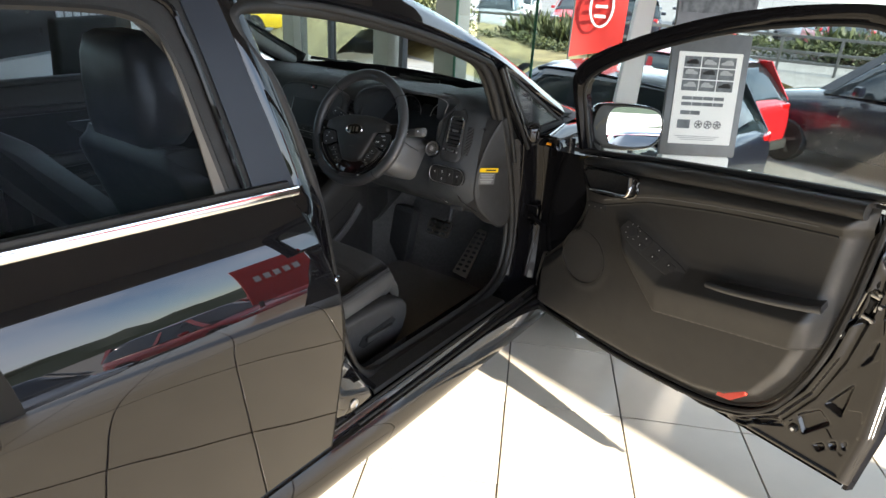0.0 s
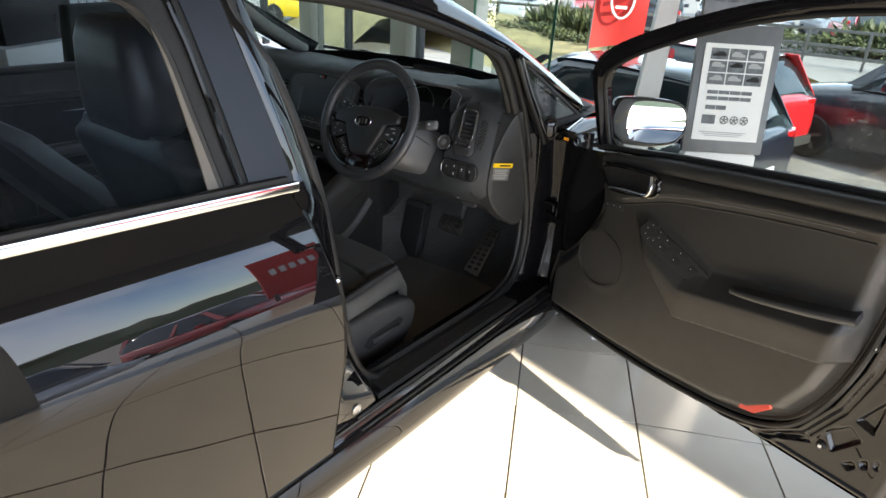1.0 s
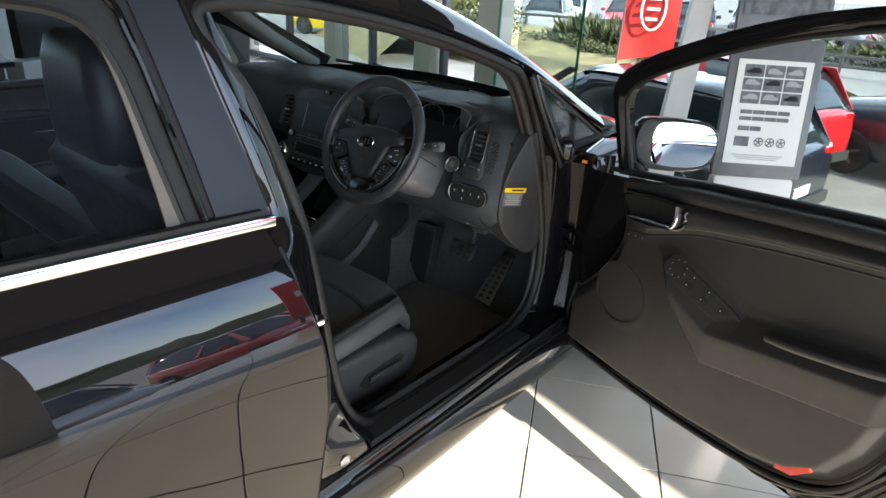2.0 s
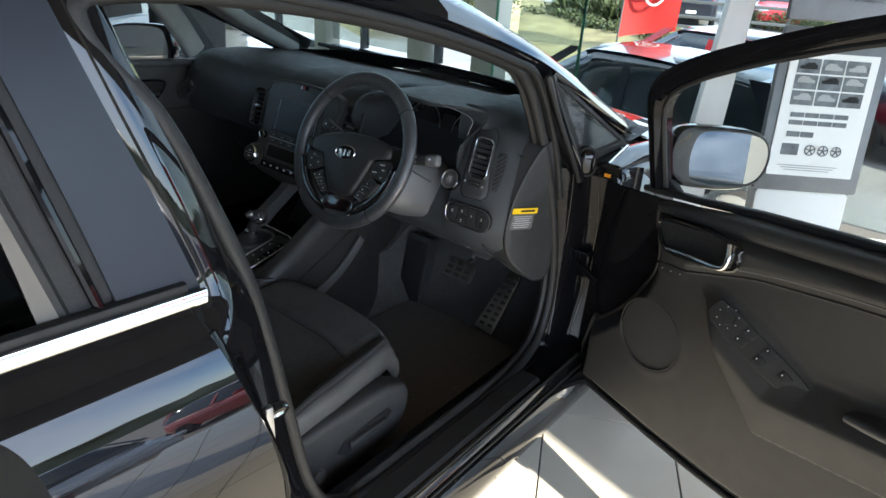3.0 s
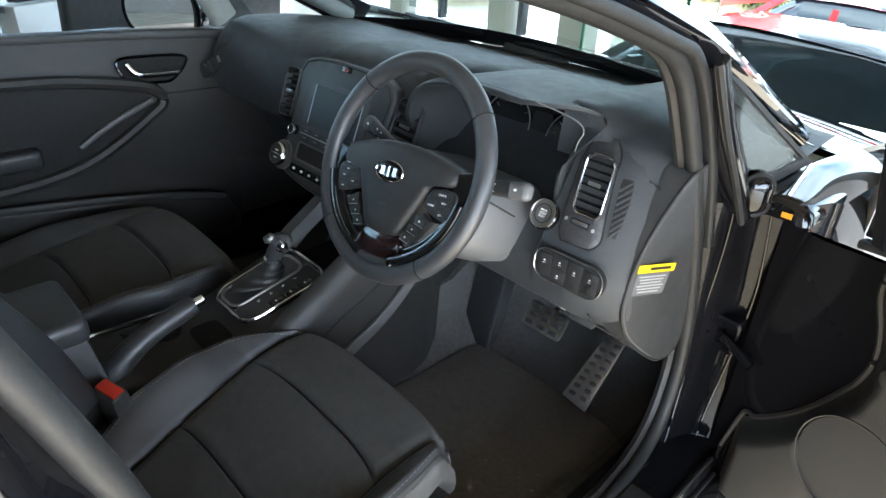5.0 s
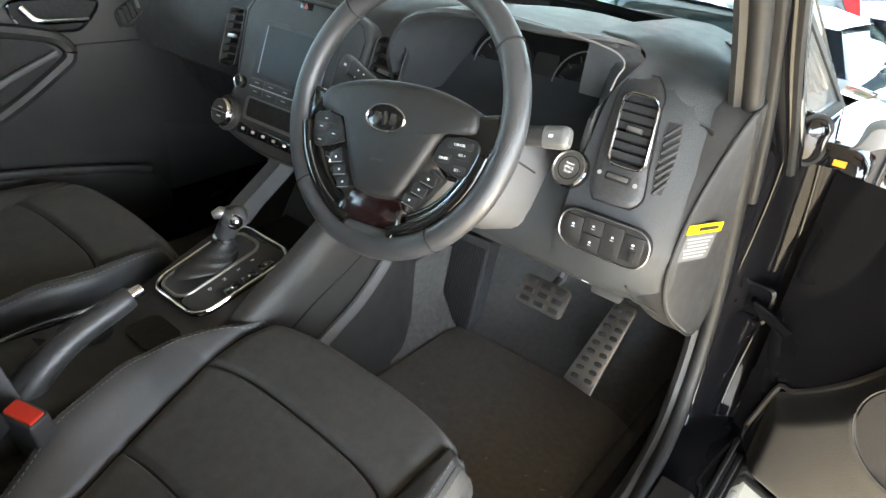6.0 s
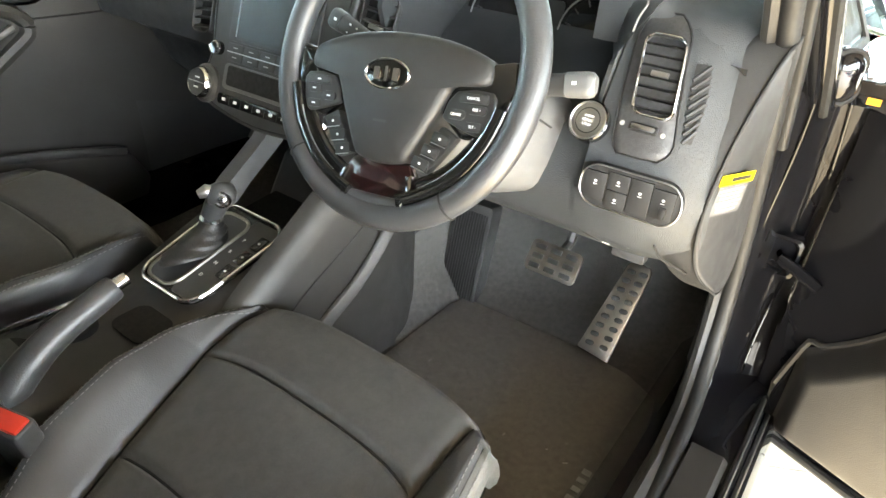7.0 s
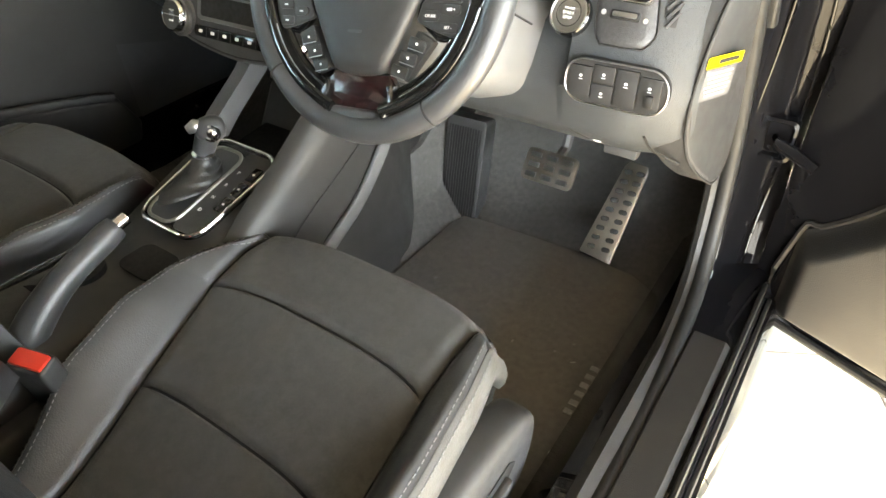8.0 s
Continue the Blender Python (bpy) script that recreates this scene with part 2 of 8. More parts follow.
def facing(at, normal, up=(0, 0, 1)):
    """A frame whose z points along normal, whose y leans to up and whose x is to the viewer's right."""
    z = Vector(normal).normalized()
    x = Vector(up).cross(z).normalized()
    y = z.cross(x)
    return Matrix.Translation(at) @ Matrix((x, y, z)).transposed().to_4x4()


def join(*bms):
    out = bmesh.new()
    for b in bms:
        me = bpy.data.meshes.new("tmp")
        b.to_mesh(me)
        b.free()
        out.from_mesh(me)
        bpy.data.meshes.remove(me)
    return out


def lettering(name, text, size, m, mat, parent, label=""):
    cu = bpy.data.curves.new(name, 'FONT')
    cu.body, cu.size, cu.extrude = text, size, 0.0003
    cu.align_x, cu.align_y = 'CENTER', 'CENTER'
    cu.resolution_u = 2
    cu.materials.append(mat)
    ob = new(name, cu)
    ob.parent = parent
    ob.matrix_basis = m
    if label:
        tagged(ob, label)
    return ob


def interp(x, table):
    """Straight lines through (x, value...) rows."""
    if x <= table[0][0]:
        return table[0][1:]
    for a, b in zip(table[:-1], table[1:]):
        if x <= b[0]:
            t = (x - a[0]) / (b[0] - a[0])
            return tuple(p + (q - p) * t for p, q in zip(a[1:], b[1:]))
    return table[-1][1:]


def ease(x, a, b):
    t = min(max((x - a) / (b - a), 0), 1)
    return t * t * (3 - 2 * t)


# ---------------- the setting: showroom and forecourt ----------------
TILE_TURN, TILE_SIZE, TILE_AT = radians(27.4), 0.4, Vector((0.885, 0.211, 0))
slab = bmesh.new()
box(slab, (-1.0, -2.25, -0.154), (13.0, 11.1, 0.3))
box(slab, (-4.45, 4.05, -0.154), (6.1, 1.5, 0.3))
floor = thing("floor", slab, GROUT, "cream glazed tile floor with dark grout joints", "floor", kind="structure")

ground = bmesh.new()
box(ground, (0, 20, -1.25), (400, 400, 0.5))
thing("ground", ground, CONCRETE, "pale concrete and asphalt forecourt below the showroom", "ground", kind="structure")

lid = bmesh.new()
box(lid, (-1.35, -1.5, 3.75), (13.9, 13.0, 0.3))
thing("ceiling", lid, CEILING, "plain showroom ceiling, darkened for the car's reflections", "ceiling", kind="structure")
# Unseen board, added to stop the low sun short of the cabin.
fascia = bmesh.new()
box(fascia, (5.68, -1.5, 3.27), (0.16, 13.0, 1.26))
thing("fascia", fascia, BACK_WALL, "unseen board added along the roof edge to keep sun out", "fascia", kind="structure")
# Out-of-view pier, added so its shadow bounds the sunlit floor beside the door.
pier = bmesh.new()
box(pier, (5.40, -0.26, 1.30), (0.34, 0.44, 4.6), None, 0.01)
thing("pier", pier, WALL_PAINT, "unseen square pier added to cast a shadow on the floor", "pier", kind="structure")
back = bmesh.new()
box(back, (-2.0, -7.7, 1.7), (11.0, 0.2, 3.8))
thing("wall_south", back, BACK_WALL, "plain showroom back wall, darkened for the car's reflections", "wall", kind="structure")
# This side is glazed as an addition, to brighten the cabin with more sky.
west = empty("window_west", "side wall with pale posts, glazed to let more daylight in", "window", (-7.4, -1.5, 0), kind="structure")
for y in (-6.0, -3.0, 0.0, 3.0, 6.0):
    part("post", fresh_box((0, y, 1.8), (0.2, 0.2, 3.6), None, 0.01), WHITE_PAINT, west)
for y in (-4.5, -1.5, 1.5, 4.5):
    part("pane", fresh_box((0, y, 1.8), (0.012, 2.8, 3.5), None), SHOP_GLASS, west).visible_shadow = False


def glazed_front():
    """The window wall ahead of the car: pale posts, dark mullions, green-edged panes."""
    wall = empty("window_wall", "glazed showroom front with pale posts and green-edged glass", "window", (0, 4.75, 0), kind="structure")
    inv = Matrix.Translation((0, -4.75, 0))
    for x, w, mat in ((-7.3, 0.3, BEIGE), (-5.2, 0.22, BEIGE), (-3.55, 0.25, BEIGE), (-2.6, 0.30, BEIGE)):
        part("post", fresh_box((x, 4.75, 1.7), (w, 0.25, 3.8), inv, 0.01), mat, wall)
    part("sill", fresh_box((-5.0, 4.75, 0.04), (4.6, 0.12, 0.08), inv, 0.005), GREY_FRAME, wall, "dark metal bottom rail")
    part("head", fresh_box((-5.0, 4.75, 2.9), (4.6, 0.12, 0.12), inv, 0.005), GREY_FRAME, wall, "dark metal top rail")
    for x in (-6.2, -4.5, -3.3):
        part("mullion", fresh_box((x, 4.75, 1.5), (0.06, 0.1, 2.8), inv, 0.004), GREY_FRAME, wall, "dark metal mullion")
    for x0, x1 in ((-7.1, -6.24), (-6.16, -5.32), (-5.08, -4.54), (-4.46, -3.7)):
        p = part("pane", fresh_box(((x0 + x1) / 2, 4.75, 1.5), (x1 - x0, 0.012, 2.7), inv), SHOP_GLASS, wall)
        p.visible_shadow = False
    # Panes added over the open front so the lot behind looks less bright.
    for x0, x1 in ((-1.3, 0.9), (0.9, 3.1), (3.1, 5.2)):
        part("pane", fresh_box(((x0 + x1) / 2, 3.26, 1.80), (x1 - x0, 0.012, 3.6), inv), SHOP_GLASS, wall, "tall frameless pane, added and tinted to dim the lot").visible_shadow = False
    return wall


glazed_front()


def glass_screen(x, y, turn, w, h):
    """A frameless glass panel with green edges, fixed at its foot."""
    s = empty("glass_screen", "frameless clear glass panel with green edges", "glass panel", (x, y, 0))
    s.rotation_euler = (0, 0, turn)
    p = part("pane", fresh_box((0, 0, h / 2 - 0.2), (w - 0.03, 0.012, h), None), CLEAR, s)
    p.visible_shadow = False
    for sx in (-1, 1):
        part("edge", fresh_box((sx * w / 2, 0, h / 2 - 0.2), (0.028, 0.016, h), None, 0.003), GREEN_EDGE, s, "green polished glass edge")
    for sx in (-0.3, 0.3):
        part("clamp", fresh_box((sx * w, 0, 0.03), (0.06, 0.06, 0.1), None, 0.005), SATIN, s, "steel foot clamp")
    return s


glass_screen(-1.95, 4.6, radians(8), 0.9, 3.3)


# ---------------- parked cars outside ----------------
def paint(name, c, metal=0.0):
    return material(name, c, 0.3, metal, vary=0.06, scale=3, coat=1.0)


RED = paint("red_paint", (0.55, 0.015, 0.02))
WHITE = paint("white_car_paint", (0.72, 0.73, 0.74))
NAVY = paint("navy_paint", (0.006, 0.008, 0.018))
SILVER = paint("silver_paint", (0.45, 0.47, 0.48), 0.4)
YELLOW_PAINT = paint("yellow_paint", (0.75, 0.52, 0.01))
CAR_GLASS = material("dark_car_glass", (0.02, 0.03, 0.035), 0.05, vary=0.2, scale=2, coat=0.5)
TAIL = material("tail_lamp", (0.45, 0.01, 0.01), 0.12, vary=0.2, scale=40, coat=1.0)
LAMP = material("head_lamp", (0.6, 0.62, 0.64), 0.1, 0.6, vary=0.3, scale=30, coat=1.0)


def smooth_rings(rings, n=3):
    """More rings between those given, curved through them."""
    lines = [smooth_path([r[k] for r in rings], n) for k in range(len(rings[0]))]
    return [[ln[i] for ln in lines] for i in range(len(lines[0]))]


def parked_car(label, mat, at, turn, length=4.3, width=1.78, height=1.48, tall=False):
    """A hatchback (or a taller wagon) with its nose along +y."""
    c = empty("car", label, "car", at)
    c.rotation_euler = (0, 0, turn)
    hw, L = width / 2, length
    # stations from tail to nose: y, belt height, half width at the bottom, at the middle
    k = height / 1.48
    st = [(-L / 2, 0.62, 0.70), (-L / 2 + 0.05, 0.92 * k, 0.86), (-L / 2 + 0.35, 0.97 * k, 0.95), (-1.3, 0.95 * k, 1.0), (0, 0.93 * k, 1.0),
          (0.95, 0.92 * k, 1.0), (1.25, 0.88 * k, 0.98), (L / 2 - 0.35, 0.76 * k, 0.93), (L / 2 - 0.08, 0.66 * k, 0.82), (L / 2, 0.55, 0.70)]
    rings = []
    for y, top, f in st:
        w = hw * f
        lo = 0.24 if abs(y) < L / 2 - 0.1 else 0.34
        rings.append([(w * a, y, lo + (top - lo) * b) for a, b in
                      ((-0.90, 0), (-0.99, 0.25), (-1.0, 0.55), (-0.96, 0.85), (-0.86, 0.97), (-0.5, 1.02), (0, 1.03),
                       (0.5, 1.02), (0.86, 0.97), (0.96, 0.85), (1.0, 0.55), (0.99, 0.25), (0.90, 0))])
    part("body", loft(smooth_rings(rings)), mat, c, sharp=50)
    back, y_top = (-L / 2 + 0.10, -L / 2 + 0.55) if not tall else (-L / 2 + 0.06, -L / 2 + 0.3)
    b = 0.93 * k
    gl = [(back, b, 0.84, b, 0.84), (y_top, b, 0.90, height - 0.05, 0.66), (-0.6, b, 0.93, height, 0.70), (0.1, b, 0.93, height - 0.01, 0.70),
          (0.35, b, 0.93, height - 0.05, 0.67), (1.15, b - 0.03, 0.88, b - 0.02, 0.84)]
    rings = []
    for y, z0, w0, z1, w1 in gl:
        rings.append([(-hw * w0, y, z0 - 0.03), (-hw * (w0 + w1) / 2, y, (z0 + z1) / 2), (-hw * w1, y, z1 - 0.03), (-hw * w1 * 0.7, y, z1),
                      (hw * w1 * 0.7, y, z1), (hw * w1, y, z1 - 0.03), (hw * (w0 + w1) / 2, y, (z0 + z1) / 2), (hw * w0, y, z0 - 0.03)])
    part("cabin", loft(smooth_rings(rings)), CAR_GLASS, c, "dark reflecting windows", sharp=60)
    roof = [[(hw * w1 * a, y, z1 + 0.012 - 0.03 * abs(a) ** 3) for a in (-1.02, -0.7, -0.3, 0.3, 0.7, 1.02)] for y, z0, w0, z1, w1 in gl[1:5]]
    roof[0] = [(x, y - 0.08, z - 0.02) for x, y, z in roof[0]]
    roof_bm = loft(smooth_rings(roof), False, False)
    part("roof", roof_bm, mat, c)
    for s in (-1, 1):
        for y0, ya, y1, yb in ((y_top - 0.16, y_top - 0.02, back + 0.05, back - 0.0), (-0.30, -0.28, -0.34, -0.32), (0.38, 0.46, 1.05, 1.13)):
            top_w, low_w = (0.655, 0.845) if y0 < -0.8 else (0.69, 0.945)
            part("pillar", prism([(s * hw * top_w, y0, height - 0.05), (s * hw * top_w, ya + 0.06, height - 0.05), (s * hw * low_w, yb + 0.05, b), (s * hw * low_w, y1 - 0.05, b)],
                                 (s * 0.015, 0, 0.006)), mat, c)
        part("lamp", fresh_box((s * hw * 0.66, -L / 2 + 0.075, 0.82 * k), (0.24, 0.10, 0.20), None, 0.04), TAIL, c, "red tail lamp")
        part("lamp", fresh_box((s * hw * 0.70, L / 2 - 0.20, 0.64 * k), (0.36, 0.30, 0.13), None, 0.05), LAMP, c, "clear head lamp")
        part("mirror", fresh_box((s * (hw + 0.07), 0.62, 0.98 * k), (0.20, 0.10, 0.14), None, 0.04), mat, c)
        part("door_handle", fresh_box((s * hw * 0.985, -0.25, 0.80 * k), (0.03, 0.2, 0.03), None, 0.01), mat, c)
        for y in (-L * 0.30, L * 0.31):
            w = part("wheel", lathe([(0.05, -0.10), (0.29, -0.10), (0.32, -0.06), (0.32, 0.06), (0.29, 0.10), (0.2, 0.10), (0.2, 0.08), (0.02, 0.08)],
                                    Matrix.Translation((s * hw * 0.90, y, 0.32)) @ pose(0, 0, 0, 0, 90 * s, 0)), TYRE, c, "black tyre")
            hub = []
            for i in range(5):
                hub.append(fresh_box((0.10, 0, 0.095), (0.2, 0.05, 0.02), pose(0, 0, 0, 0, 0, 72 * i), 0.004))
            hub.append(lathe([(0.06, 0.085), (0.05, 0.11), (0.0, 0.11)], None, 12))
            rim = join(*hub)
            rim.transform(Matrix.Translation((s * hw * 0.90, y, 0.32)) @ pose(0, 0, 0, 0, 90 * s, 0))
            part("rim", rim, GREY_FRAME, w, "grey five-spoke alloy rim")
    part("number_plate", fresh_box((0, -L / 2 - 0.005, 0.52), (0.37, 0.02, 0.11), None, 0.004), WHITE_MARK, c)
    part("bumper", fresh_box((0, -L / 2 + 0.05, 0.36), (width * 0.84, 0.16, 0.14), None, 0.03), PLASTIC, c, "dark plastic bumper foot")
    return c


GROUND = -1.0
parked_car("red hatchback parked outside the showroom", RED, (-1.45, 8.70, GROUND), radians(73), 3.7, 1.65, 1.50)
parked_car("dark navy wagon parked on the concrete forecourt", NAVY, (2.15, 9.70, GROUND), radians(72), 4.8, 1.94, 1.78, True)
parked_car("dark blue hatchback parked close to the window", NAVY, (-1.50, 6.15, GROUND), radians(80), 4.2, 1.75, 1.45)
rng = random.Random(4)
lot = [parked_car("silver wagon in the far car park", SILVER, (-13.6, 24.0, GROUND), radians(200), 4.4, 1.8, 1.65, True),
       parked_car("red wagon in the far car park", RED, (-12.6, 29.5, GROUND), radians(200), 4.3, 1.8, 1.6, True),
       parked_car("white hatchback in the far car park", WHITE, (-10.3, 29.0, GROUND), radians(200), 4.0, 1.7, 1.5),
       parked_car("black four-wheel drive in the far car park", NAVY, (-8.2, 26.5, GROUND), radians(20), 4.6, 1.85, 1.8, True)]
for i, (x, y) in enumerate(((-17.5, 33), (-14.8, 36), (-11.8, 37), (-8.6, 36), (-5.4, 34.5), (-5.6, 29), (-2.6, 33), (0.6, 35), (3.8, 34), (-20, 27), (-23, 31), (-17, 41), (-10, 43), (-3, 42), (5, 41), (9, 36), (-27, 28), (-1.0, 29.5), (3.0, 30.5))):
    tagged(copy_thing(lot[(i * 7 + 2) % 4], pose(x, y, GROUND, 0, 0, 200 + rng.uniform(-8, 8))), group="cars in the far car park")
for x, y, a in ((7.6, -1.4, 85), (7.8, -4.6, 84), (10.5, 1.0, 80), (10.8, -2.2, 85), (11.0, 4.6, 78), (11.2, 8.0, 80), (10.0, -6.0, 60), (8.0, -11.5, 35), (4.5, -13.0, 20), (12.5, -12.0, 30), (16.0, -9.0, 50)):
    tagged(copy_thing(lot[int(x * 3 + y) % 4], pose(x, y, GROUND, 0, 0, a)), group="cars on the forecourt")
board = empty("banner_board", "tall red roadside banner with white lettering", "banner", (9.0, 5.2, GROUND))
part("panel", fresh_box((0, 0, 2.2), (0.06, 1.3, 2.2), pose(0, 0, 0, 0, 0, 20), 0.02), FLAG_RED, board, "red printed panel")
for k in range(5):
    part("letter_bar", fresh_box((-0.04, -0.36 + 0.18 * k, 2.3), (0.02, 0.11, 0.34), pose(0, 0, 0, 0, 0, 20)), WHITE_MARK, board, "white lettering as a bar")
for y in (-0.5, 0.5):
    part("post", fresh_box((0, y, 0.6), (0.08, 0.08, 1.2), pose(0, 0, 0, 0, 0, 20), 0.01), GREY_FRAME, board)
parked_car("yellow hatchback parked past the planted bank", YELLOW_PAINT, (-16.5, 15.0, GROUND), radians(110), 3.8, 1.7, 1.5)


# ---------------- planting, fence, flag ----------------
def bank(name, x, y, turn, w, d, h, label):
    bm = bmesh.new()
    n, k = 14, 8
    vs = [[bm.verts.new((w * (i / n - 0.5), d * (j / k - 0.5),
                         h * math.sin(math.pi * min(max(j / k, 0), 1)) ** 0.7 * (0.8 + 0.3 * noise.noise((i * 0.7, j * 0.7, x))) - 0.02)) for j in range(k + 1)] for i in range(n + 1)]
    for i in range(n):
        for j in range(k):
            bm.faces.new((vs[i][j], vs[i + 1][j], vs[i + 1][j + 1], vs[i][j + 1]))
    bm.transform(pose(x, y, GROUND, 0, 0, turn))
    return thing(name, bm, SOIL, label, "ground", kind="structure")


bank("ground", -7.8, 16.5, -28, 14, 7.0, 0.9, "dry grass bank beside the forecourt")
bank("ground", -13.0, 14.2, -28, 7, 4.0, 1.2, "dry grass bank below the hedge")


def far_woods():
    """A low wooded ridge that closes the horizon on the side of the sun."""
    rows = []
    for i in range(121):
        y = -150 + 2.5 * i
        top = 5.5 + 1.8 * noise.noise((i * 0.06, 1.7, 0)) + 1.4 * noise.noise((i * 0.31, 4.2, 0)) + 0.8 * noise.noise((i * 0.9, 7.7, 0))
        rows.append([(72 + 4 * noise.noise((i * 0.2, k * 1.3, 3.0)) + 3.0 * k, y, GROUND - 0.5 + top * h) for k, h in enumerate((0.0, 0.35, 0.7, 0.92, 1.0))])
    return thing("far_woods", loft(rows, False, False), LEAF, "dark wooded ridge along the far edge of the lot", "woods", kind="stuff")


far_woods()


def leaves(name, x, y, z, turn, w, d, h, count, label, seed, long=0.12, spiky=False):
    """A bed of many single leaves, loose at its outline."""
    r = random.Random(seed)
    verts, faces = [], []
    for _ in range(count):
        u, v = r.uniform(-0.5, 0.5), r.uniform(-0.5, 0.5)
        top = h * (0.55 + 0.45 * noise.noise((u * w * 0.9, v * d * 0.9, seed)) + 0.35)
        if spiky:
            base = Vector((round(u * w / 0.5) * 0.5 + r.uniform(-.05, .05), round(v * d / 0.5) * 0.5, z))
            way = Vector((r.gauss(0, 0.6), r.gauss(0, 0.6), r.uniform(0.5, 1))).normalized()
            p, ln = base, long * r.uniform(0.7, 1.3)
        else:
            p = Vector((u * w, v * d, z + r.uniform(0.0, 1) ** 0.6 * top))
            way = Vector((r.gauss(0, 1), r.gauss(0, 1), r.gauss(0.3, 0.7))).normalized()
            ln = long * r.uniform(0.6, 1.2)
        side = way.cross(Vector((r.gauss(0, 1), r.gauss(0, 1), r.gauss(0, 1)))).normalized() * ln * (0.08 if spiky else 0.3)
        i = len(verts)
        verts += [p, p + way * ln * 0.5 + side, p + way * ln, p + way * ln * 0.5 - side]
        faces.append((i, i + 1, i + 2, i + 3))
    me = bpy.data.meshes.new(name)
    me.from_pydata([tuple(v) for v in verts], [], faces)
    me.materials.append(LEAF)
    ob = tagged(new(name, me), label, "plants", kind="stuff")
    ob.matrix_basis = pose(x, y, 0, 0, 0, turn)
    return ob


leaves("hedge", -6.2, 15.2, -0.6, -28, 6.5, 1.6, 0.45, 9000, "clipped green hedge on a dry bank", 1)
leaves("hedge", -12.0, 15.6, -0.4, -28, 7.0, 1.6, 0.9, 9000, "clipped green hedge on a dry bank", 2)
leaves("hedge", 0.0, 26.5, -1.0, -8, 12.0, 1.4, 0.7, 9000, "low green planting along a rail", 3)
leaves("spiky_plants", -7.0, 16.4, -0.45, -28, 2.6, 1.0, 0.8, 900, "spiky strap-leaved plants behind the hedge", 5, 0.8, True)
leaves("spiky_plants", -13.5, 16.4, 0.1, -28, 5.0, 1.5, 0.8, 2600, "spiky strap-leaved plants behind the hedge", 6, 0.9, True)
leaves("spiky_plants", 1.5, 27.0, -0.7, -8, 6.0, 1.2, 0.8, 1400, "spiky strap-leaved plants along a rail", 7, 0.9, True)


def rail_fence(x0, y0, x1, y1, n, h=1.0):
    f = empty("rail_fence", "grey metal rail fence with square posts", "fence", (x0, y0, GROUND))
    a, b = Vector((0, 0, 0)), Vector((x1 - x0, y1 - y0, 0))
    for i in range(n + 1):
        p = a.lerp(b, i / n)
        part("post", fresh_box((p.x, p.y, h / 2), (0.08, 0.08, h), None, 0.008), GREY_FRAME, f)
    ang = math.degrees(math.atan2(b.y, b.x))
    for z in (0.35, 0.65, h):
        part("rail", fresh_box((b.length / 2, 0, z), (b.length, 0.05, 0.09), pose(0, 0, 0, 0, 0, ang), 0.008), GREY_FRAME, f)


rail_fence(-16.0, 17.2, -3.4, 21.5, 8, 1.1)
rail_fence(-3.4, 21.5, 8.0, 22.5, 7, 1.1)

pole = empty("banner_flag", "tall red feather flag with a white oval mark", "flag", (-4.65, 12.3, GROUND))
pole.rotation_euler = (0, 0, radians(23))
part("pole", tube([(0, 0, 0), (0.02, 0, 2.5), (0.25, 0.05, 4.4), (0.7, 0.1, 4.9)], 0.02), GREY_FRAME, pole, "thin dark flag pole")
rows = []
for i in range(15):
    t = i / 14
    z, w = 0.75 + 3.7 * t, 1.12 * (1 - 0.5 * max(0, t - 0.75) * 4)
    rows.append([(0.02 + 0.15 * max(0, t - .6) + w * u + 0.25 * t * 0, 0.10 * math.sin(4 * u + 5 * t), z + 0.22 * u) for u in (0, 0.2, 0.4, 0.6, 0.8, 1.0)])
part("cloth", loft(rows, False, False), FLAG_RED, pole, "red printed cloth")
ring = [(0.60 + 0.30 * math.cos(a) * 0.8, -0.10, 1.85 + 0.42 * math.sin(a)) for a in [2 * math.pi * i / 28 for i in range(28)]]
part("mark", tube(ring, 0.025, 6, True, (0, 1, 0)), WHITE_MARK, pole, "white oval mark")
for dx, dz, ln in ((-0.05, -0.2, 0.24), (0.0, 0.0, 0.26), (0.06, 0.2, 0.24)):
    part("mark", fresh_box((0.60 + dx * 0.3, -0.10, 1.85 + dz), (ln, 0.03, 0.06), pose(0, 0, 0, 0, 0, 0)), WHITE_MARK, pole, "white bar of a mark")


# ---------------- the black car: shell ----------------
car = empty("car", "glossy black right-hand-drive hatchback with its driver's door wide open", "car")


def group_part(name, parent, label=""):
    """A part that only holds sub-parts of its own."""
    ob = new(name)
    ob.empty_display_size = 0.05
    ob.parent = parent
    if label:
        tagged(ob, label)
    return ob


SIDE = [(0.24, 0.844), (0.35, 0.8545), (0.45, 0.8635), (0.55, 0.8715), (0.63, 0.877), (0.70, 0.8808), (0.745, 0.8820), (0.762, 0.8805), (0.79, 0.873),
        (0.83, 0.862), (0.87, 0.8485), (0.90, 0.836), (0.93, 0.818), (0.955, 0.795)]


def side_x(z):
    return sum(interp(z + dz, SIDE)[0] * k for dz, k in ((-0.030, 1), (-0.020, 2), (-0.010, 3), (0, 4), (0.010, 3), (0.020, 2), (0.030, 1))) / 16


def belt_z(y):
    """Height of the lower window line: it climbs towards the tail."""
    return 0.957 - 0.055 * (y + 0.62)


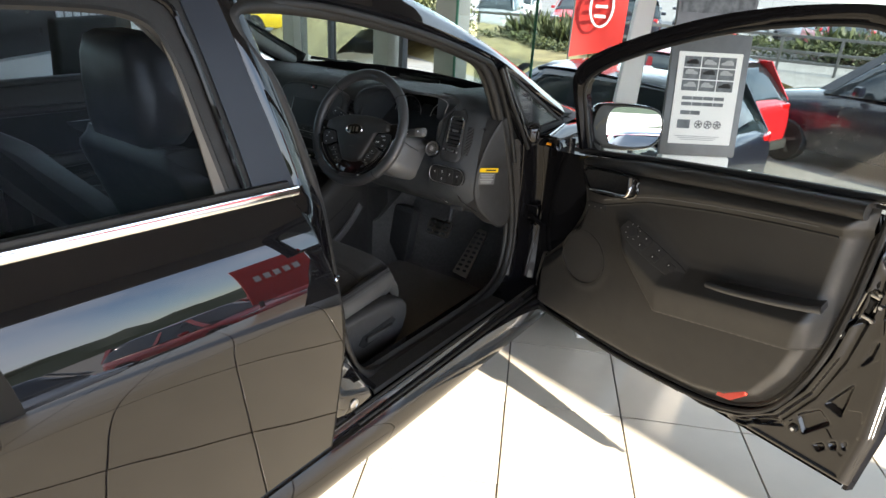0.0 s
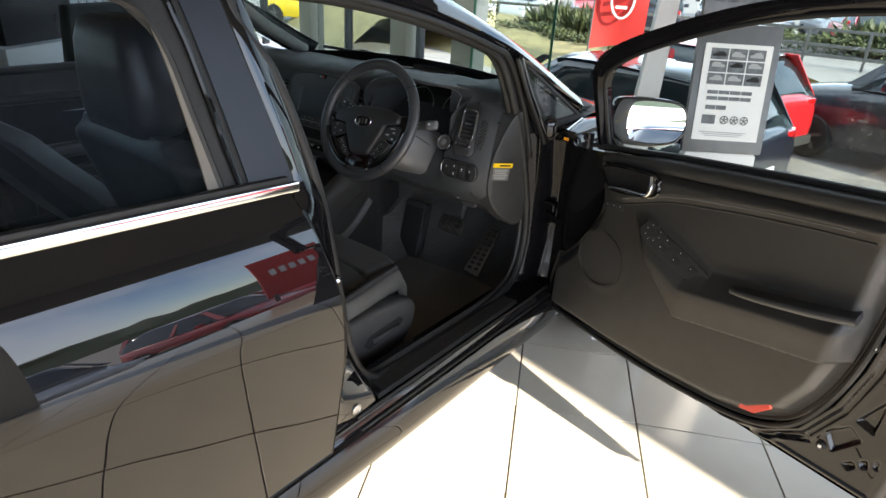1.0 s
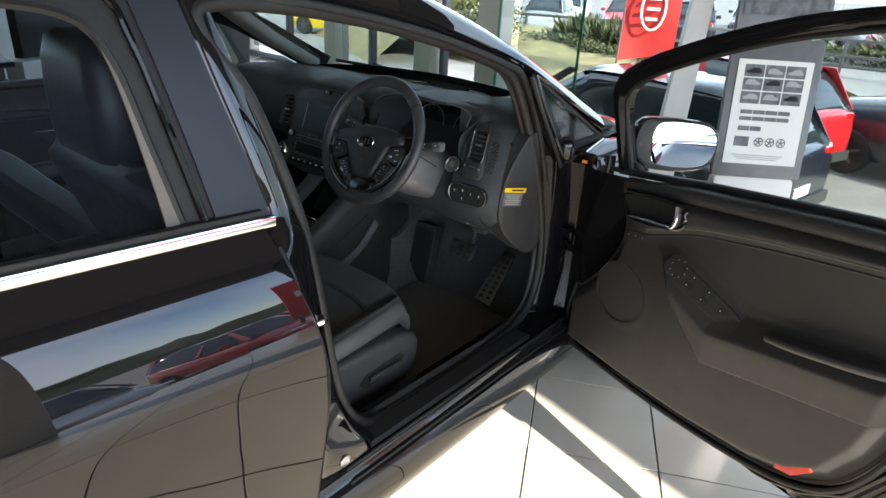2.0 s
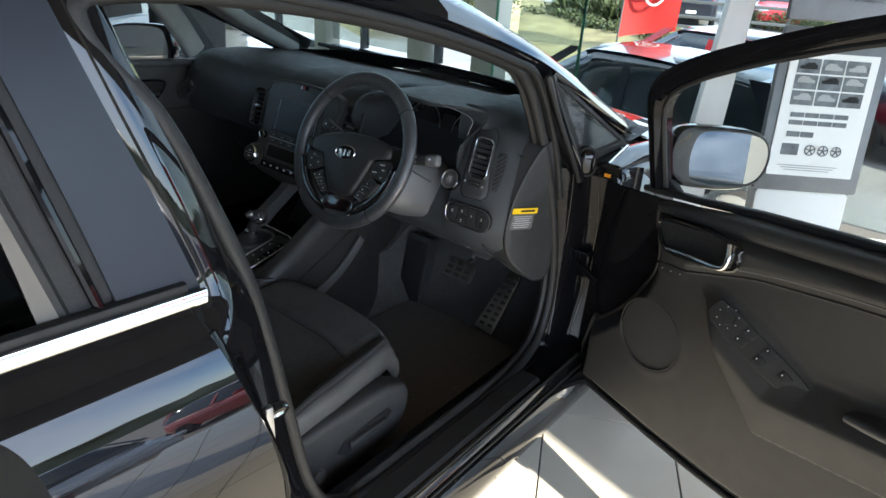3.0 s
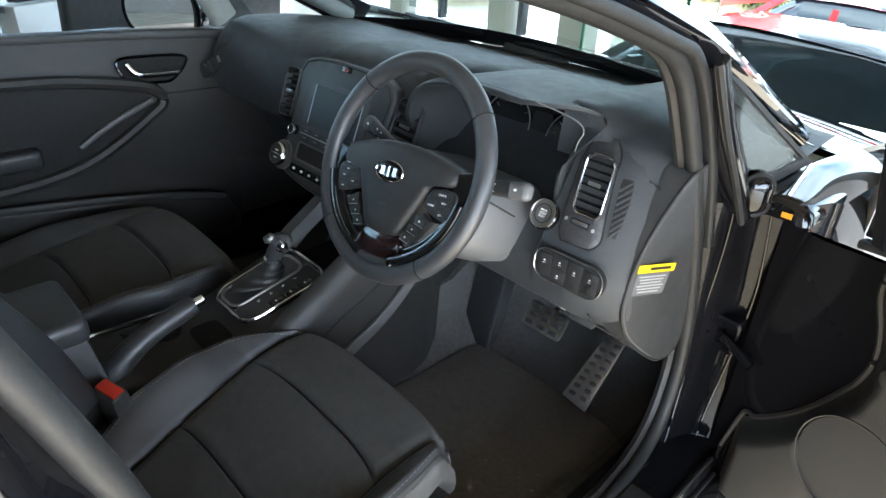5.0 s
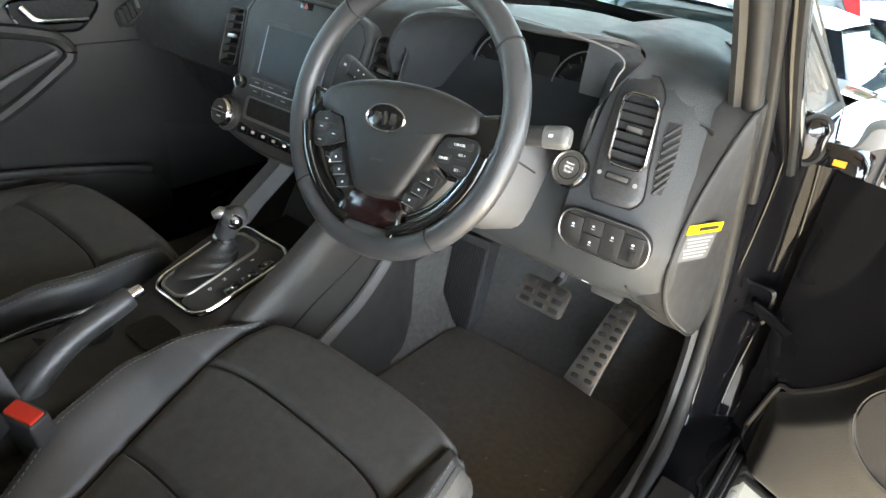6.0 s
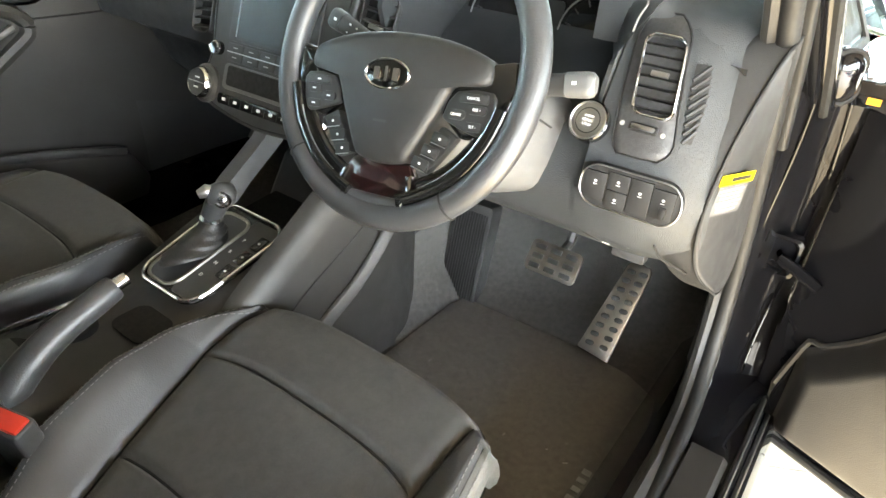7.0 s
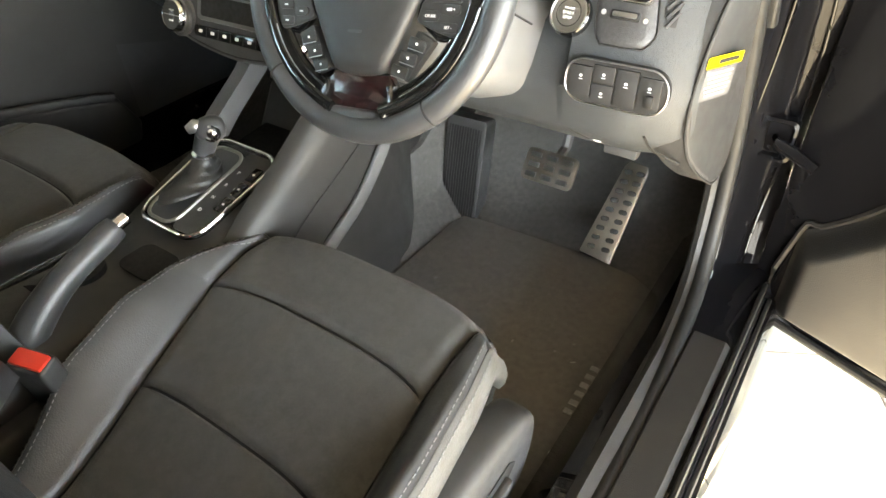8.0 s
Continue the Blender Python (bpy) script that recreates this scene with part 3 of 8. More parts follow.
def skin(s, front, rear, z_top=None, n=10, lower=0.24, arch=None):
    """A side panel between two front-to-back edges, each given as y by height."""
    rings = []
    for i in range(n + 1):
        t, ring = i / n, []
        for j in range(61):
            q = j / 60
            y_mid = (interp(0.6, front)[0]) * (1 - t) + (interp(0.6, rear)[0]) * t
            top = z_top(y_mid) if z_top else belt_z(y_mid)
            lo = lower
            if arch:
                ya, ra = arch
                dy = abs(y_mid - ya)
                if dy < ra:
                    lo = max(lo, 0.31 + math.sqrt(ra * ra - dy * dy))
            z = lo + (top - lo) * q
            zz = 0.24 + (z - 0.24) * (0.955 - 0.24) / (top - 0.24)
            y = interp(zz, front)[0] * (1 - t) + interp(zz, rear)[0] * t
            ring.append((s * side_x(zz), y, z))
        rings.append(ring)
    return rings


REAR_FRONT = [(0.24, -0.608), (0.45, -0.588), (0.60, -0.580), (0.69, -0.586), (0.78, -0.602), (0.90, -0.630), (0.955, -0.644)]
REAR_BACK = [(0.24, -1.30), (0.45, -1.32), (0.60, -1.42), (0.75, -1.52), (0.955, -1.56)]


def panel(rings, thick=-0.012):
    bm = loft(rings, False, False)
    bmesh.ops.recalc_face_normals(bm, faces=bm.faces[:])
    geo = bmesh.ops.extrude_face_region(bm, geom=bm.faces[:])
    vs = [v for v in geo["geom"] if isinstance(v, bmesh.types.BMVert)]
    bmesh.ops.translate(bm, verts=vs, vec=(thick, 0, 0))
    return bm


rear_door = group_part("rear_door", car, "closed glossy black rear door with a chrome belt strip")
part("skin", panel(skin(1, REAR_FRONT, REAR_BACK, n=14)), BLACK_PAINT, rear_door, sharp=60)
sec = rounded(0.010, 0.020, 0.004, 2)
ys = [-0.622 - 0.06 * i for i in range(16)]
part("belt_strip", sweep([(0.797, y, belt_z(y) + 0.004) for y in ys], sec), CHROME, rear_door, "polished chrome belt strip")
part("window_seal", sweep([(0.787, y - 0.02, belt_z(y) + 0.019) for y in ys], rounded(0.016, 0.014, 0.004, 2)), RUBBER, rear_door, "black rubber wiping seal")


def glass_x(z):
    """The sides lean in above the belt."""
    return 0.786 - (z - 0.957) * 0.235 - max(0, z - 1.2) ** 2 * 0.4


def ribbon(a, b, n=10, thick=0.012, s=1):
    """A strip between two edges (lists of (y, z)) that lie on the leaning window side."""
    pa, pb = smooth_path([(0, y, z) for y, z in a], n), smooth_path([(0, y, z) for y, z in b], n)
    ring = []
    for p, q in zip(pa, pb):
        row = []
        for k in range(5):
            r = p.lerp(q, k / 4)
            row.append((s * (glass_x(r.z)), r.y, r.z))
        ring.append(row)
    bm = loft(ring, False, False)
    geo = bmesh.ops.extrude_face_region(bm, geom=bm.faces[:])
    bmesh.ops.translate(bm, verts=[v for v in geo["geom"] if isinstance(v, bmesh.types.BMVert)], vec=(-s * thick, 0, 0))
    return bm


APPLIQUE = material("satin_pillar_film", (0.022, 0.026, 0.035), 0.34, vary=0.06, scale=5, bump=0.1, bump_scale=900, spec=0.25)
B_REAR = [(-0.716, 0.962), (-0.734, 1.08), (-0.756, 1.20), (-0.782, 1.33)]
B_MID = [(-0.620, 0.957), (-0.648, 1.08), (-0.680, 1.20), (-0.714, 1.345)]
B_FRONT = [(-0.580, 0.93), (-0.604, 1.08), (-0.636, 1.20), (-0.674, 1.345)]
film = ribbon(B_REAR, B_MID)
film.transform(Matrix.Translation((0.005, 0, 0)))
part("pillar_film", film, APPLIQUE, rear_door, "satin dark grey film on the pillar")
# The cream floor's reflection in the frame lip, painted as a beige strip.
reflection_band = ribbon([(-0.796, 0.975), (-0.804, 1.08), (-0.818, 1.20), (-0.836, 1.272)], [(-0.768, 0.970), (-0.786, 1.08), (-0.808, 1.20), (-0.827, 1.262)], thick=0.004)
part("reflection_strip", reflection_band, material("reflection_beige", (0.13, 0.115, 0.095), 0.5, vary=0.06, scale=20), rear_door, "beige strip painted as the floor's reflection in the window frame")
frame_in = [(-0.768, 0.975), (-0.790, 1.10), (-0.814, 1.220), (-0.856, 1.280), (-0.98, 1.300), (-1.2, 1.300), (-1.42, 1.27)]
frame_out = [(-0.714, 0.975), (-0.734, 1.10), (-0.760, 1.24), (-0.796, 1.322), (-0.97, 1.335), (-1.2, 1.335), (-1.44, 1.305)]
part("window_frame", ribbon(frame_in, frame_out, thick=0.02), RUBBER, rear_door, "black window surround")
path = [(glass_x(z) - 0.004, y, z) for y, z in frame_in]
part("run_channel", tube(smooth_path(path, 6), 0.007, 6), RUBBER, rear_door, "black rubber glass channel")
bead = [(glass_x(z) + 0.004, y, z) for y, z in ((-0.736, 0.975), (-0.757, 1.10), (-0.783, 1.24), (-0.818, 1.312), (-0.97, 1.325), (-1.2, 1.325), (-1.43, 1.295))]
part("bead", tube(smooth_path(bead, 6), 0.006, 8), JAMB_PAINT, rear_door, "glossy bead along the window surround")
win = bmesh.new()
fan = [(glass_x(z) - 0.012, y, z) for y, z in [(p.y, p.z) for p in smooth_path([(0, y, z) for y, z in frame_in], 4)]]
fan += [(glass_x(0.99) - 0.012, -1.48, 1.0), (glass_x(0.99) - 0.012, -1.1, 0.985)]
win.faces.new([win.verts.new(p) for p in fan])
p = part("pane", win, REAR_TINT, rear_door, "tinted side glass")
part("edge_trim", sweep(smooth_path([(side_x(z) - 0.006, interp(z, REAR_FRONT)[0] + 0.004, z) for z in (0.25, 0.4, 0.55, 0.7, 0.82, 0.92)], 4), rounded(0.016, 0.008, 0.003, 2)), JAMB_PAINT, rear_door)
handle = sweep(smooth_path([(0.862, -1.22, 0.775), (0.897, -1.26, 0.78), (0.902, -1.36, 0.785), (0.868, -1.44, 0.787)], 5), rounded(0.014, 0.034, 0.006, 3), up=(0, 0, 1))
part("pull_handle", handle, BLACK_PAINT, rear_door)

# gloss strip of the pillar between the doors, and the jamb below it
def by_height(line):
    return [(z, y) for y, z in line]


sheet = []
for z in (0.335, 0.36, 0.40, 0.44, 0.50, 0.56, 0.65, 0.75, 0.83, 0.88, 0.90, 0.915, 0.93, 0.945, 0.96, 0.975, 0.99, 1.02, 1.06, 1.12, 1.18, 1.24, 1.30, 1.345):
    ys_ = interp(z, [(0.335, -0.345), (0.36, -0.372), (0.43, -0.432), (0.52, -0.468), (0.65, -0.492), (0.79, -0.514), (0.92, -0.538), (1.02, -0.567), (1.15, -0.616), (1.245, -0.665), (1.30, -0.69), (1.36, -0.70)])[0]
    # below the belt: a deep step beside the rear door's edge
    y0, xo, k = interp(z, REAR_FRONT)[0], side_x(min(z, 0.955)), ease(z, 0.50, 0.40)
    low_ = [(xo - 0.008, y0 + 0.003), (xo - 0.014, y0 + 0.010), (0.822 + k * (xo - 0.018 - 0.822), y0 + 0.020), (0.812 + k * (xo - 0.022 - 0.812), y0 + 0.4 * (ys_ - y0)),
            (0.800 + k * (xo - 0.026 - 0.800), y0 + 0.75 * (ys_ - y0)), (0.788 + k * 0.020, ys_ - 0.012), (0.768 + k * 0.008, ys_ - 0.004), (0.735, ys_)]
    # above it: the leaning gloss strip between the windows
    g, ym, yf = glass_x(z), interp(z, by_height(B_MID))[0], interp(z, by_height(B_FRONT))[0]
    high = [(g - 0.004, ym), (g + 0.001, (ym * 2 + yf) / 3), (g, yf + 0.004), (g - 0.010, yf + 0.013), (g - 0.020, (yf * 3 + ys_) / 4 + 0.012), (g - 0.026, (yf + ys_) / 2 + 0.010), (g - 0.030, ys_ - 0.004), (g - 0.050, ys_)]
    k = ease(z, 0.885, 0.985)
    sheet.append([(a[0] + (b[0] - a[0]) * k, a[1] + (b[1] - a[1]) * k, z) for a, b in zip(low_, high)])
part("pillar", loft(smooth_rings(sheet, 2), False, False), BLACK_PAINT, car, "glossy black door pillar and jamb", sharp=70)
striker = group_part("striker", car, "steel door striker loop")
part("loop", tube(smooth_path([(0.806, -0.560, 0.732), (0.811, -0.530, 0.734), (0.799, -0.521, 0.732), (0.783, -0.526, 0.730), (0.782, -0.555, 0.728)], 4), 0.0055, 8), CHROME, striker)
part("plate", fresh_box((0.794, -0.556, 0.710), (0.044, 0.012, 0.092), None, 0.003), SATIN, striker)
for z in (0.748, 0.678):
    part("bolt", lathe([(0.011, 0.0), (0.011, 0.005), (0.006, 0.007), (0.0, 0.007)], facing((0.794, -0.549, z), (0.1, 1, 0)), 12), CHROME, striker, "steel striker bolt")

# rocker and scuff plate
rock = [(0.66, 0.19), (0.80, 0.19), (0.846, 0.20), (0.868, 0.225), (0.872, 0.26), (0.866, 0.300), (0.858, 0.322), (0.848, 0.326), (0.842, 0.335), (0.838, 0.352), (0.828, 0.358), (0.70, 0.352), (0.66, 0.30)]
part("sill", loft([[(x, y, z) for x, z in rock] for y in (-1.32, -0.9, -0.5, -0.2, 0.1, 0.35, 0.52, 0.60)]), BLACK_PAINT, car, "glossy black painted sill")
part("scuff_plate", loft([[(x, y, z) for x, z in ((0.762, 0.356), (0.768, 0.366), (0.816, 0.366), (0.824, 0.358))] for y in (-0.46, -0.2, 0.1, 0.25)]), TRIM, car, "black plastic step plate")
for x, z in ((0.834, 0.357), (0.848, 0.328)):
    part("seal", tube([(x, y, z) for y in (-0.50, -0.2, 0.1, 0.30, 0.43)], 0.0045, 6), RUBBER, car, "thin rubber sill strip")
part("plug", lathe([(0.014, -0.004), (0.014, 0.003), (0.012, 0.004), (0.0105, 0.002), (0.0, 0.002)], facing((side_x(0.388) - 0.022, -0.505, 0.388), (1, 0.02, -0.08)), 18), SATIN, car, "round rubber body plug")

# door opening: rubber seal all round
SEAL = [(0.757, -0.315, 0.355), (0.757, -0.12, 0.352), (0.755, 0.10, 0.352), (0.748, 0.28, 0.366), (0.738, 0.375, 0.415), (0.730, 0.415, 0.52),
        (0.724, 0.41, 0.64), (0.718, 0.375, 0.78), (0.712, 0.32, 0.92), (0.703, 0.255, 1.05), (0.698, 0.215, 1.108), (0.694, 0.165, 1.142),
        (0.690, 0.05, 1.18), (0.690, -0.08, 1.214), (0.690, -0.25, 1.252), (0.690, -0.42, 1.280), (0.692, -0.58, 1.296), (0.697, -0.665, 1.290),
        (0.704, -0.667, 1.250), (0.725, -0.613, 1.16), (0.740, -0.569, 1.04), (0.752, -0.534, 0.92), (0.758, -0.509, 0.79), (0.762, -0.487, 0.65), (0.764, -0.463, 0.52), (0.763, -0.427, 0.43), (0.760, -0.374, 0.373)]
seal_path = smooth_path(SEAL, 5, True)
part("seal", tube(seal_path, 0.0135, 10, True, up=(1, 0, 0)), RUBBER, car, "black rubber door-opening seal")
part("seal", tube([p + Vector((-0.019, 0, 0)) for p in seal_path], 0.0115, 8, True, up=(1, 0, 0)), TRIM, car, "textured trim edge along the door seal")

# roof rail and front pillar, outside
RAIL = [(-1.55, 0.62, 1.30), (-1.0, 0.665, 1.325), (-0.70, 0.688, 1.318), (-0.45, 0.700, 1.302), (-0.2, 0.704, 1.262), (0.0, 0.706, 1.212), (0.15, 0.710, 1.165), (0.26, 0.715, 1.125), (0.40, 0.722, 1.06), (0.55, 0.730, 0.985), (0.70, 0.738, 0.915)]
rings = []
for i, p in enumerate(smooth_path([(x, y, z) for y, x, z in RAIL], 5)):
    k = ease(p.y, -0.15, 0.30)
    over = Vector((-0.022, 0.030 * k, 0.042 - 0.010 * k))
    far = Vector((-0.085, 0.060 * k, 0.075 - 0.052 * k))
    inn = Vector((-0.075, 0.03 * k, -0.02))
    rings.append([p + Vector((-0.02, 0, -0.012)), p, p + Vector((0.004, 0.008 * k, 0.012)), p + over * 0.6 + Vector((0.006, 0, 0)), p + over, p + (over + far) / 2 + Vector((0, 0.004, 0.010)), p + far, p + far + Vector((-0.012, 0, -0.016)), p + inn])
part("roof_rail", loft(rings), BLACK_PAINT, car, "glossy black roof rail and front pillar", sharp=50)
low = [(-0.60, 0.684, 1.300), (-0.45, 0.694, 1.290), (-0.2, 0.698, 1.245), (0.0, 0.700, 1.196), (0.15, 0.704, 1.15), (0.22, 0.706, 1.122)]
part("seal", sweep(smooth_path([(x + 0.004, y, z + 0.004) for y, x, z in low + [(0.285, 0.711, 1.04), (0.345, 0.718, 0.92), (0.385, 0.724, 0.80)]], 5), rounded(0.024, 0.016, 0.006, 3)), RUBBER, car, "wide black rubber roof seal")
part("pillar_trim", sweep(smooth_path([(x - 0.040, y + 0.03, z + 0.012) for y, x, z in low[:5]], 5), rounded(0.009, 0.012, 0.004, 2)), HEADLINER, car, "pale grey front pillar trim")

# fixed quarter light in front of the door
tri_o = [(0.703, 0.292, 1.122), (0.748, 0.432, 0.888), (0.766, 0.662, 0.900)]
tri_c = sum((Vector(v) for v in tri_o), Vector()) / 3
tri_i = [tri_c + (Vector(v) - tri_c) * 0.74 + Vector((0.004, 0, 0)) for v in tri_o]
quarter = group_part("quarter_light", car, "small fixed triangular quarter light")
part("pane", prism([tuple(v) for v in tri_i], (-0.006, 0, 0)), TINTED, quarter)
part("backing", prism([tuple(v + Vector((-0.05, 0.02, 0))) for v in tri_i], (-0.006, 0, 0)), PLASTIC, quarter, "dark inner trim behind the glass")
rows = []
for f in (1.0, 0.92, 0.80, 0.735):
    row = []
    for k in range(3):
        a, b = Vector(tri_o[k]), Vector(tri_o[(k + 1) % 3])
        for j in range(4):
            v = a.lerp(b, j / 4)
            row.append(tri_c + (v - tri_c) * f + Vector((0.006 if f > 0.75 else 0.0, 0, 0)))
    rows.append(row)
part("surround", loft(rows, True, False), RUBBER, quarter, "black rubber surround")
part("trim_strip", sweep([(0.776, 0.640, 0.896), (0.786, 0.565, 0.890), (0.797, 0.490, 0.884)], rounded(0.010, 0.014, 0.004, 2)), CHROME, quarter, "bright trim strip")
part("post", sweep(smooth_path([(0.716, 0.262, 1.118), (0.728, 0.315, 1.02), (0.742, 0.375, 0.93), (0.752, 0.425, 0.86)], 5), rounded(0.034, 0.044, 0.015, 4), up=(1, 0, 0)), BLACK_PAINT, car, "glossy black post behind the quarter light")
part("seal", tube(smooth_path([(0.735, 0.240, 1.12), (0.745, 0.300, 1.02), (0.756, 0.36, 0.93), (0.764, 0.41, 0.85)], 5), 0.006, 6), RUBBER, car, "thin black rubber lip")

# front jamb with hinges
jamb = []
for z, yi, yo in ((0.34, 0.40, 0.50), (0.40, 0.415, 0.515), (0.5, 0.435, 0.53), (0.6, 0.435, 0.535), (0.7, 0.43, 0.535), (0.8, 0.41, 0.53), (0.88, 0.40, 0.525)):
    jamb.append([(0.722, yi - 0.02, z), (0.740, yi - 0.004, z), (0.749, yi + 0.008, z), (0.755, yi + 0.024 + 0.005 * math.sin(14 * z), z), (0.760, yi + 0.042, z), (0.768, yi + 0.056 + 0.004 * math.sin(18 * z), z), (0.782, yi + 0.066, z), (0.800 + 0.006 * math.sin(11 * z), yi + 0.071, z), (0.816, yi + 0.080, z), (0.832, yi + 0.098, z), (0.850, yo + 0.02, z), (0.866, yo + 0.03, z)])
part("door_jamb", loft(jamb, False, False), JAMB_PAINT, car, "black painted front door jamb", sharp=75)
# Thin gloss tubes added to give the jamb its streaks of highlight.
for x, dy, r_ in ((0.744, 0.002, 0.0022), (0.790, 0.066, 0.0025), (0.836, 0.100, 0.003)):
    bead = [(x + 0.007 * math.sin(11 * z + 40 * x), interp(z, [(0.34, 0.40), (0.5, 0.435), (0.7, 0.43), (0.88, 0.40)])[0] + dy - 0.002, z) for z in [0.345 + 0.035 * i for i in range(16)]]
    part("highlight_bead", tube(smooth_path(bead, 2), r_, 8, up=(1, 0, 0)), BLACK_PAINT, car, "thin gloss tube added to draw a highlight on the jamb")
cover_m = facing((0.772, 0.420, 0.900), (0.55, -0.83, 0.0))
part("hinge_cover", loft([[cover_m @ Vector((x * k, y * k, z)) for x, y in rounded(0.040, 0.066, 0.019, 6)] for k, z in ((1.0, -0.03), (1.0, 0.0), (0.92, 0.006), (0.70, 0.010), (0.3, 0.012))]), BLACK_PAINT, car, "rounded gloss black corner cover")
part("hinge_cover_lip", tube([cover_m @ Vector((x * 1.04, y * 1.04, 0.0)) for x, y in rounded(0.040, 0.066, 0.019, 6)], 0.004, 6, True, (0, 0, 1)), RUBBER, car, "black rubber lip")
for z in (0.44, 0.77):
    hinge = group_part("hinge", car, "black painted steel door hinge")
    part("knuckle", tube([(0.818, 0.482, z - 0.032), (0.818, 0.482, z + 0.032)], 0.011, 12, up=(1, 0, 0)), BLACK_PAINT, hinge)
    part("arm", fresh_box((0, 0, 0), (0.05, 0.012, 0.045), pose(0.838, 0.468, z, 0, 0, -18), 0.004), BLACK_PAINT, hinge)
strap = group_part("check_strap", car, "black steel door check strap")
part("bracket", loft([[Vector((0.772 + x, 0.470 + d, 0.605 + y)) for x, y in rounded(w, h, 0.010, 4)] for d, w, h in ((0.012, 0.060, 0.075), (-0.004, 0.058, 0.072), (-0.006, 0.050, 0.062), (0.004, 0.040, 0.050), (0.006, 0.01, 0.02))]), JAMB_PAINT, strap, "pressed strap bracket")
part("arm", sweep([(0.776, 0.462, 0.604), (0.805, 0.452, 0.598), (0.842, 0.440, 0.586)], rounded(0.010, 0.020, 0.003, 2)), JAMB_PAINT, strap)
part("tag", fresh_box((0.812, 0.464, 0.866), (0.017, 0.003, 0.009), pose(0, 0, 0, 0, 0, 0)), ORANGE, car, "small orange paper tag")

# front wings, bonnet, nose, tail and the far side
WING_F = [(0.24, 1.80), (0.6, 1.82), (0.955, 1.62)]
WING_R = [(0.24, 0.515), (0.4, 0.535), (0.6, 0.552), (0.8, 0.548), (0.955, 0.54)]


def wing_top(y):
    return interp(y, [(0.5, 0.885), (0.75, 0.875), (1.1, 0.835), (1.5, 0.76), (1.85, 0.66)])[0]


def tail_top(y):
    return belt_z(max(y, -2.2))


for s in (1, -1):
    part("wing", panel(skin(s, WING_R, WING_F, wing_top, 18, 0.24, (0.97, 0.35)), -0.012 * s), BLACK_PAINT, car, "glossy black front wing", sharp=60)
    part("rear_quarter", panel(skin(s, REAR_BACK, [(0.24, -2.42), (0.6, -2.46), (0.955, -2.30)], tail_top, 18, 0.24, (-1.73, 0.35)), -0.012 * s), BLACK_PAINT, car, "glossy black rear quarter", sharp=60)
    if s < 0:
        part("front_door", panel(skin(s, WING_R, REAR_FRONT, n=8), -0.012 * s), BLACK_PAINT, car, "closed black passenger door skin", sharp=60)
        part("rear_door", panel(skin(s, REAR_FRONT, REAR_BACK, n=8), -0.012 * s), BLACK_PAINT, car, "closed black rear door skin", sharp=60)
        part("sill", loft([[(-x, y, z) for x, z in rock] for y in (-1.32, 0.60)]), JAMB_PAINT, car)
        part("roof_rail", loft([[(-v[0], v[1], v[2]) for v in r] for r in
             [[(x - 0.02, y, z - 0.012), (x, y, z), (x - 0.02, y + 0.02, z + 0.042), (x - 0.085, y + 0.05, z + 0.06), (x - 0.075, y, z - 0.02)] for y, x, z in RAIL]]), BLACK_PAINT, car)
        part("pillar", ribbon(B_REAR, B_FRONT, thick=0.05, s=-1), PLASTIC, car, "dark pillar between the doors")
shoulder = []
for y, dz in ((0.462, -0.030), (0.466, -0.010), (0.474, -0.002), (0.50, 0.0), (0.56, 0.0), (0.63, 0.0), (0.70, 0.0), (0.80, 0.0), (0.92, 0.0)):
    xi = interp(y, [(0.46, 0.752), (0.66, 0.768), (0.80, 0.776), (0.92, 0.780)])[0]
    zi, zo = interp(y, [(0.46, 0.884), (0.66, 0.896), (0.80, 0.886), (0.92, 0.872)])[0] + dz, wing_top(y) + dz
    shoulder.append([(xi, y, zi), (xi + 0.012, y, zi + 0.002), (0.815, y, (zi + zo) / 2 + 0.003), (0.834, y, zo - 0.002), (0.846, y, zo - 0.014), (0.850, y, zo - 0.030)])
part("wing_shoulder", loft(smooth_rings(shoulder, 2), False, False), BLACK_PAINT, car, "glossy black top edge of the wing", sharp=80)
bon = []
for y, zc, ze, w in ((0.80, 0.925, 0.885, 0.78), (0.95, 0.915, 0.868, 0.78), (1.2, 0.875, 0.825, 0.77), (1.5, 0.80, 0.755, 0.74), (1.72, 0.70, 0.66, 0.68)):
    bon.append([(w * u, y, ze + (zc - ze) * (1 - abs(u) ** 2.5)) for u in [i / 8 - 1 for i in range(17)]])
bm = loft(bon, False, False)
geo = bmesh.ops.extrude_face_region(bm, geom=bm.faces[:])
bmesh.ops.translate(bm, verts=[v for v in geo["geom"] if isinstance(v, bmesh.types.BMVert)], vec=(0, 0, -0.015))
part("bonnet", bm, BLACK_PAINT, car, "glossy black bonnet", sharp=60)
part("nose", loft([[(w * u, y - 0.20 * abs(u) ** 3, z) for u in [i / 6 - 1 for i in range(13)]] for y, z, w in ((1.74, 0.70, 0.70), (1.84, 0.62, 0.76), (1.88, 0.50, 0.80), (1.86, 0.34, 0.80), (1.78, 0.22, 0.74))], False, False), BLACK_PAINT, car, "black front bumper")
part("grille", fresh_box((0, 1.872, 0.58), (0.62, 0.05, 0.09), None, 0.02), PLASTIC, car, "dark mesh grille")
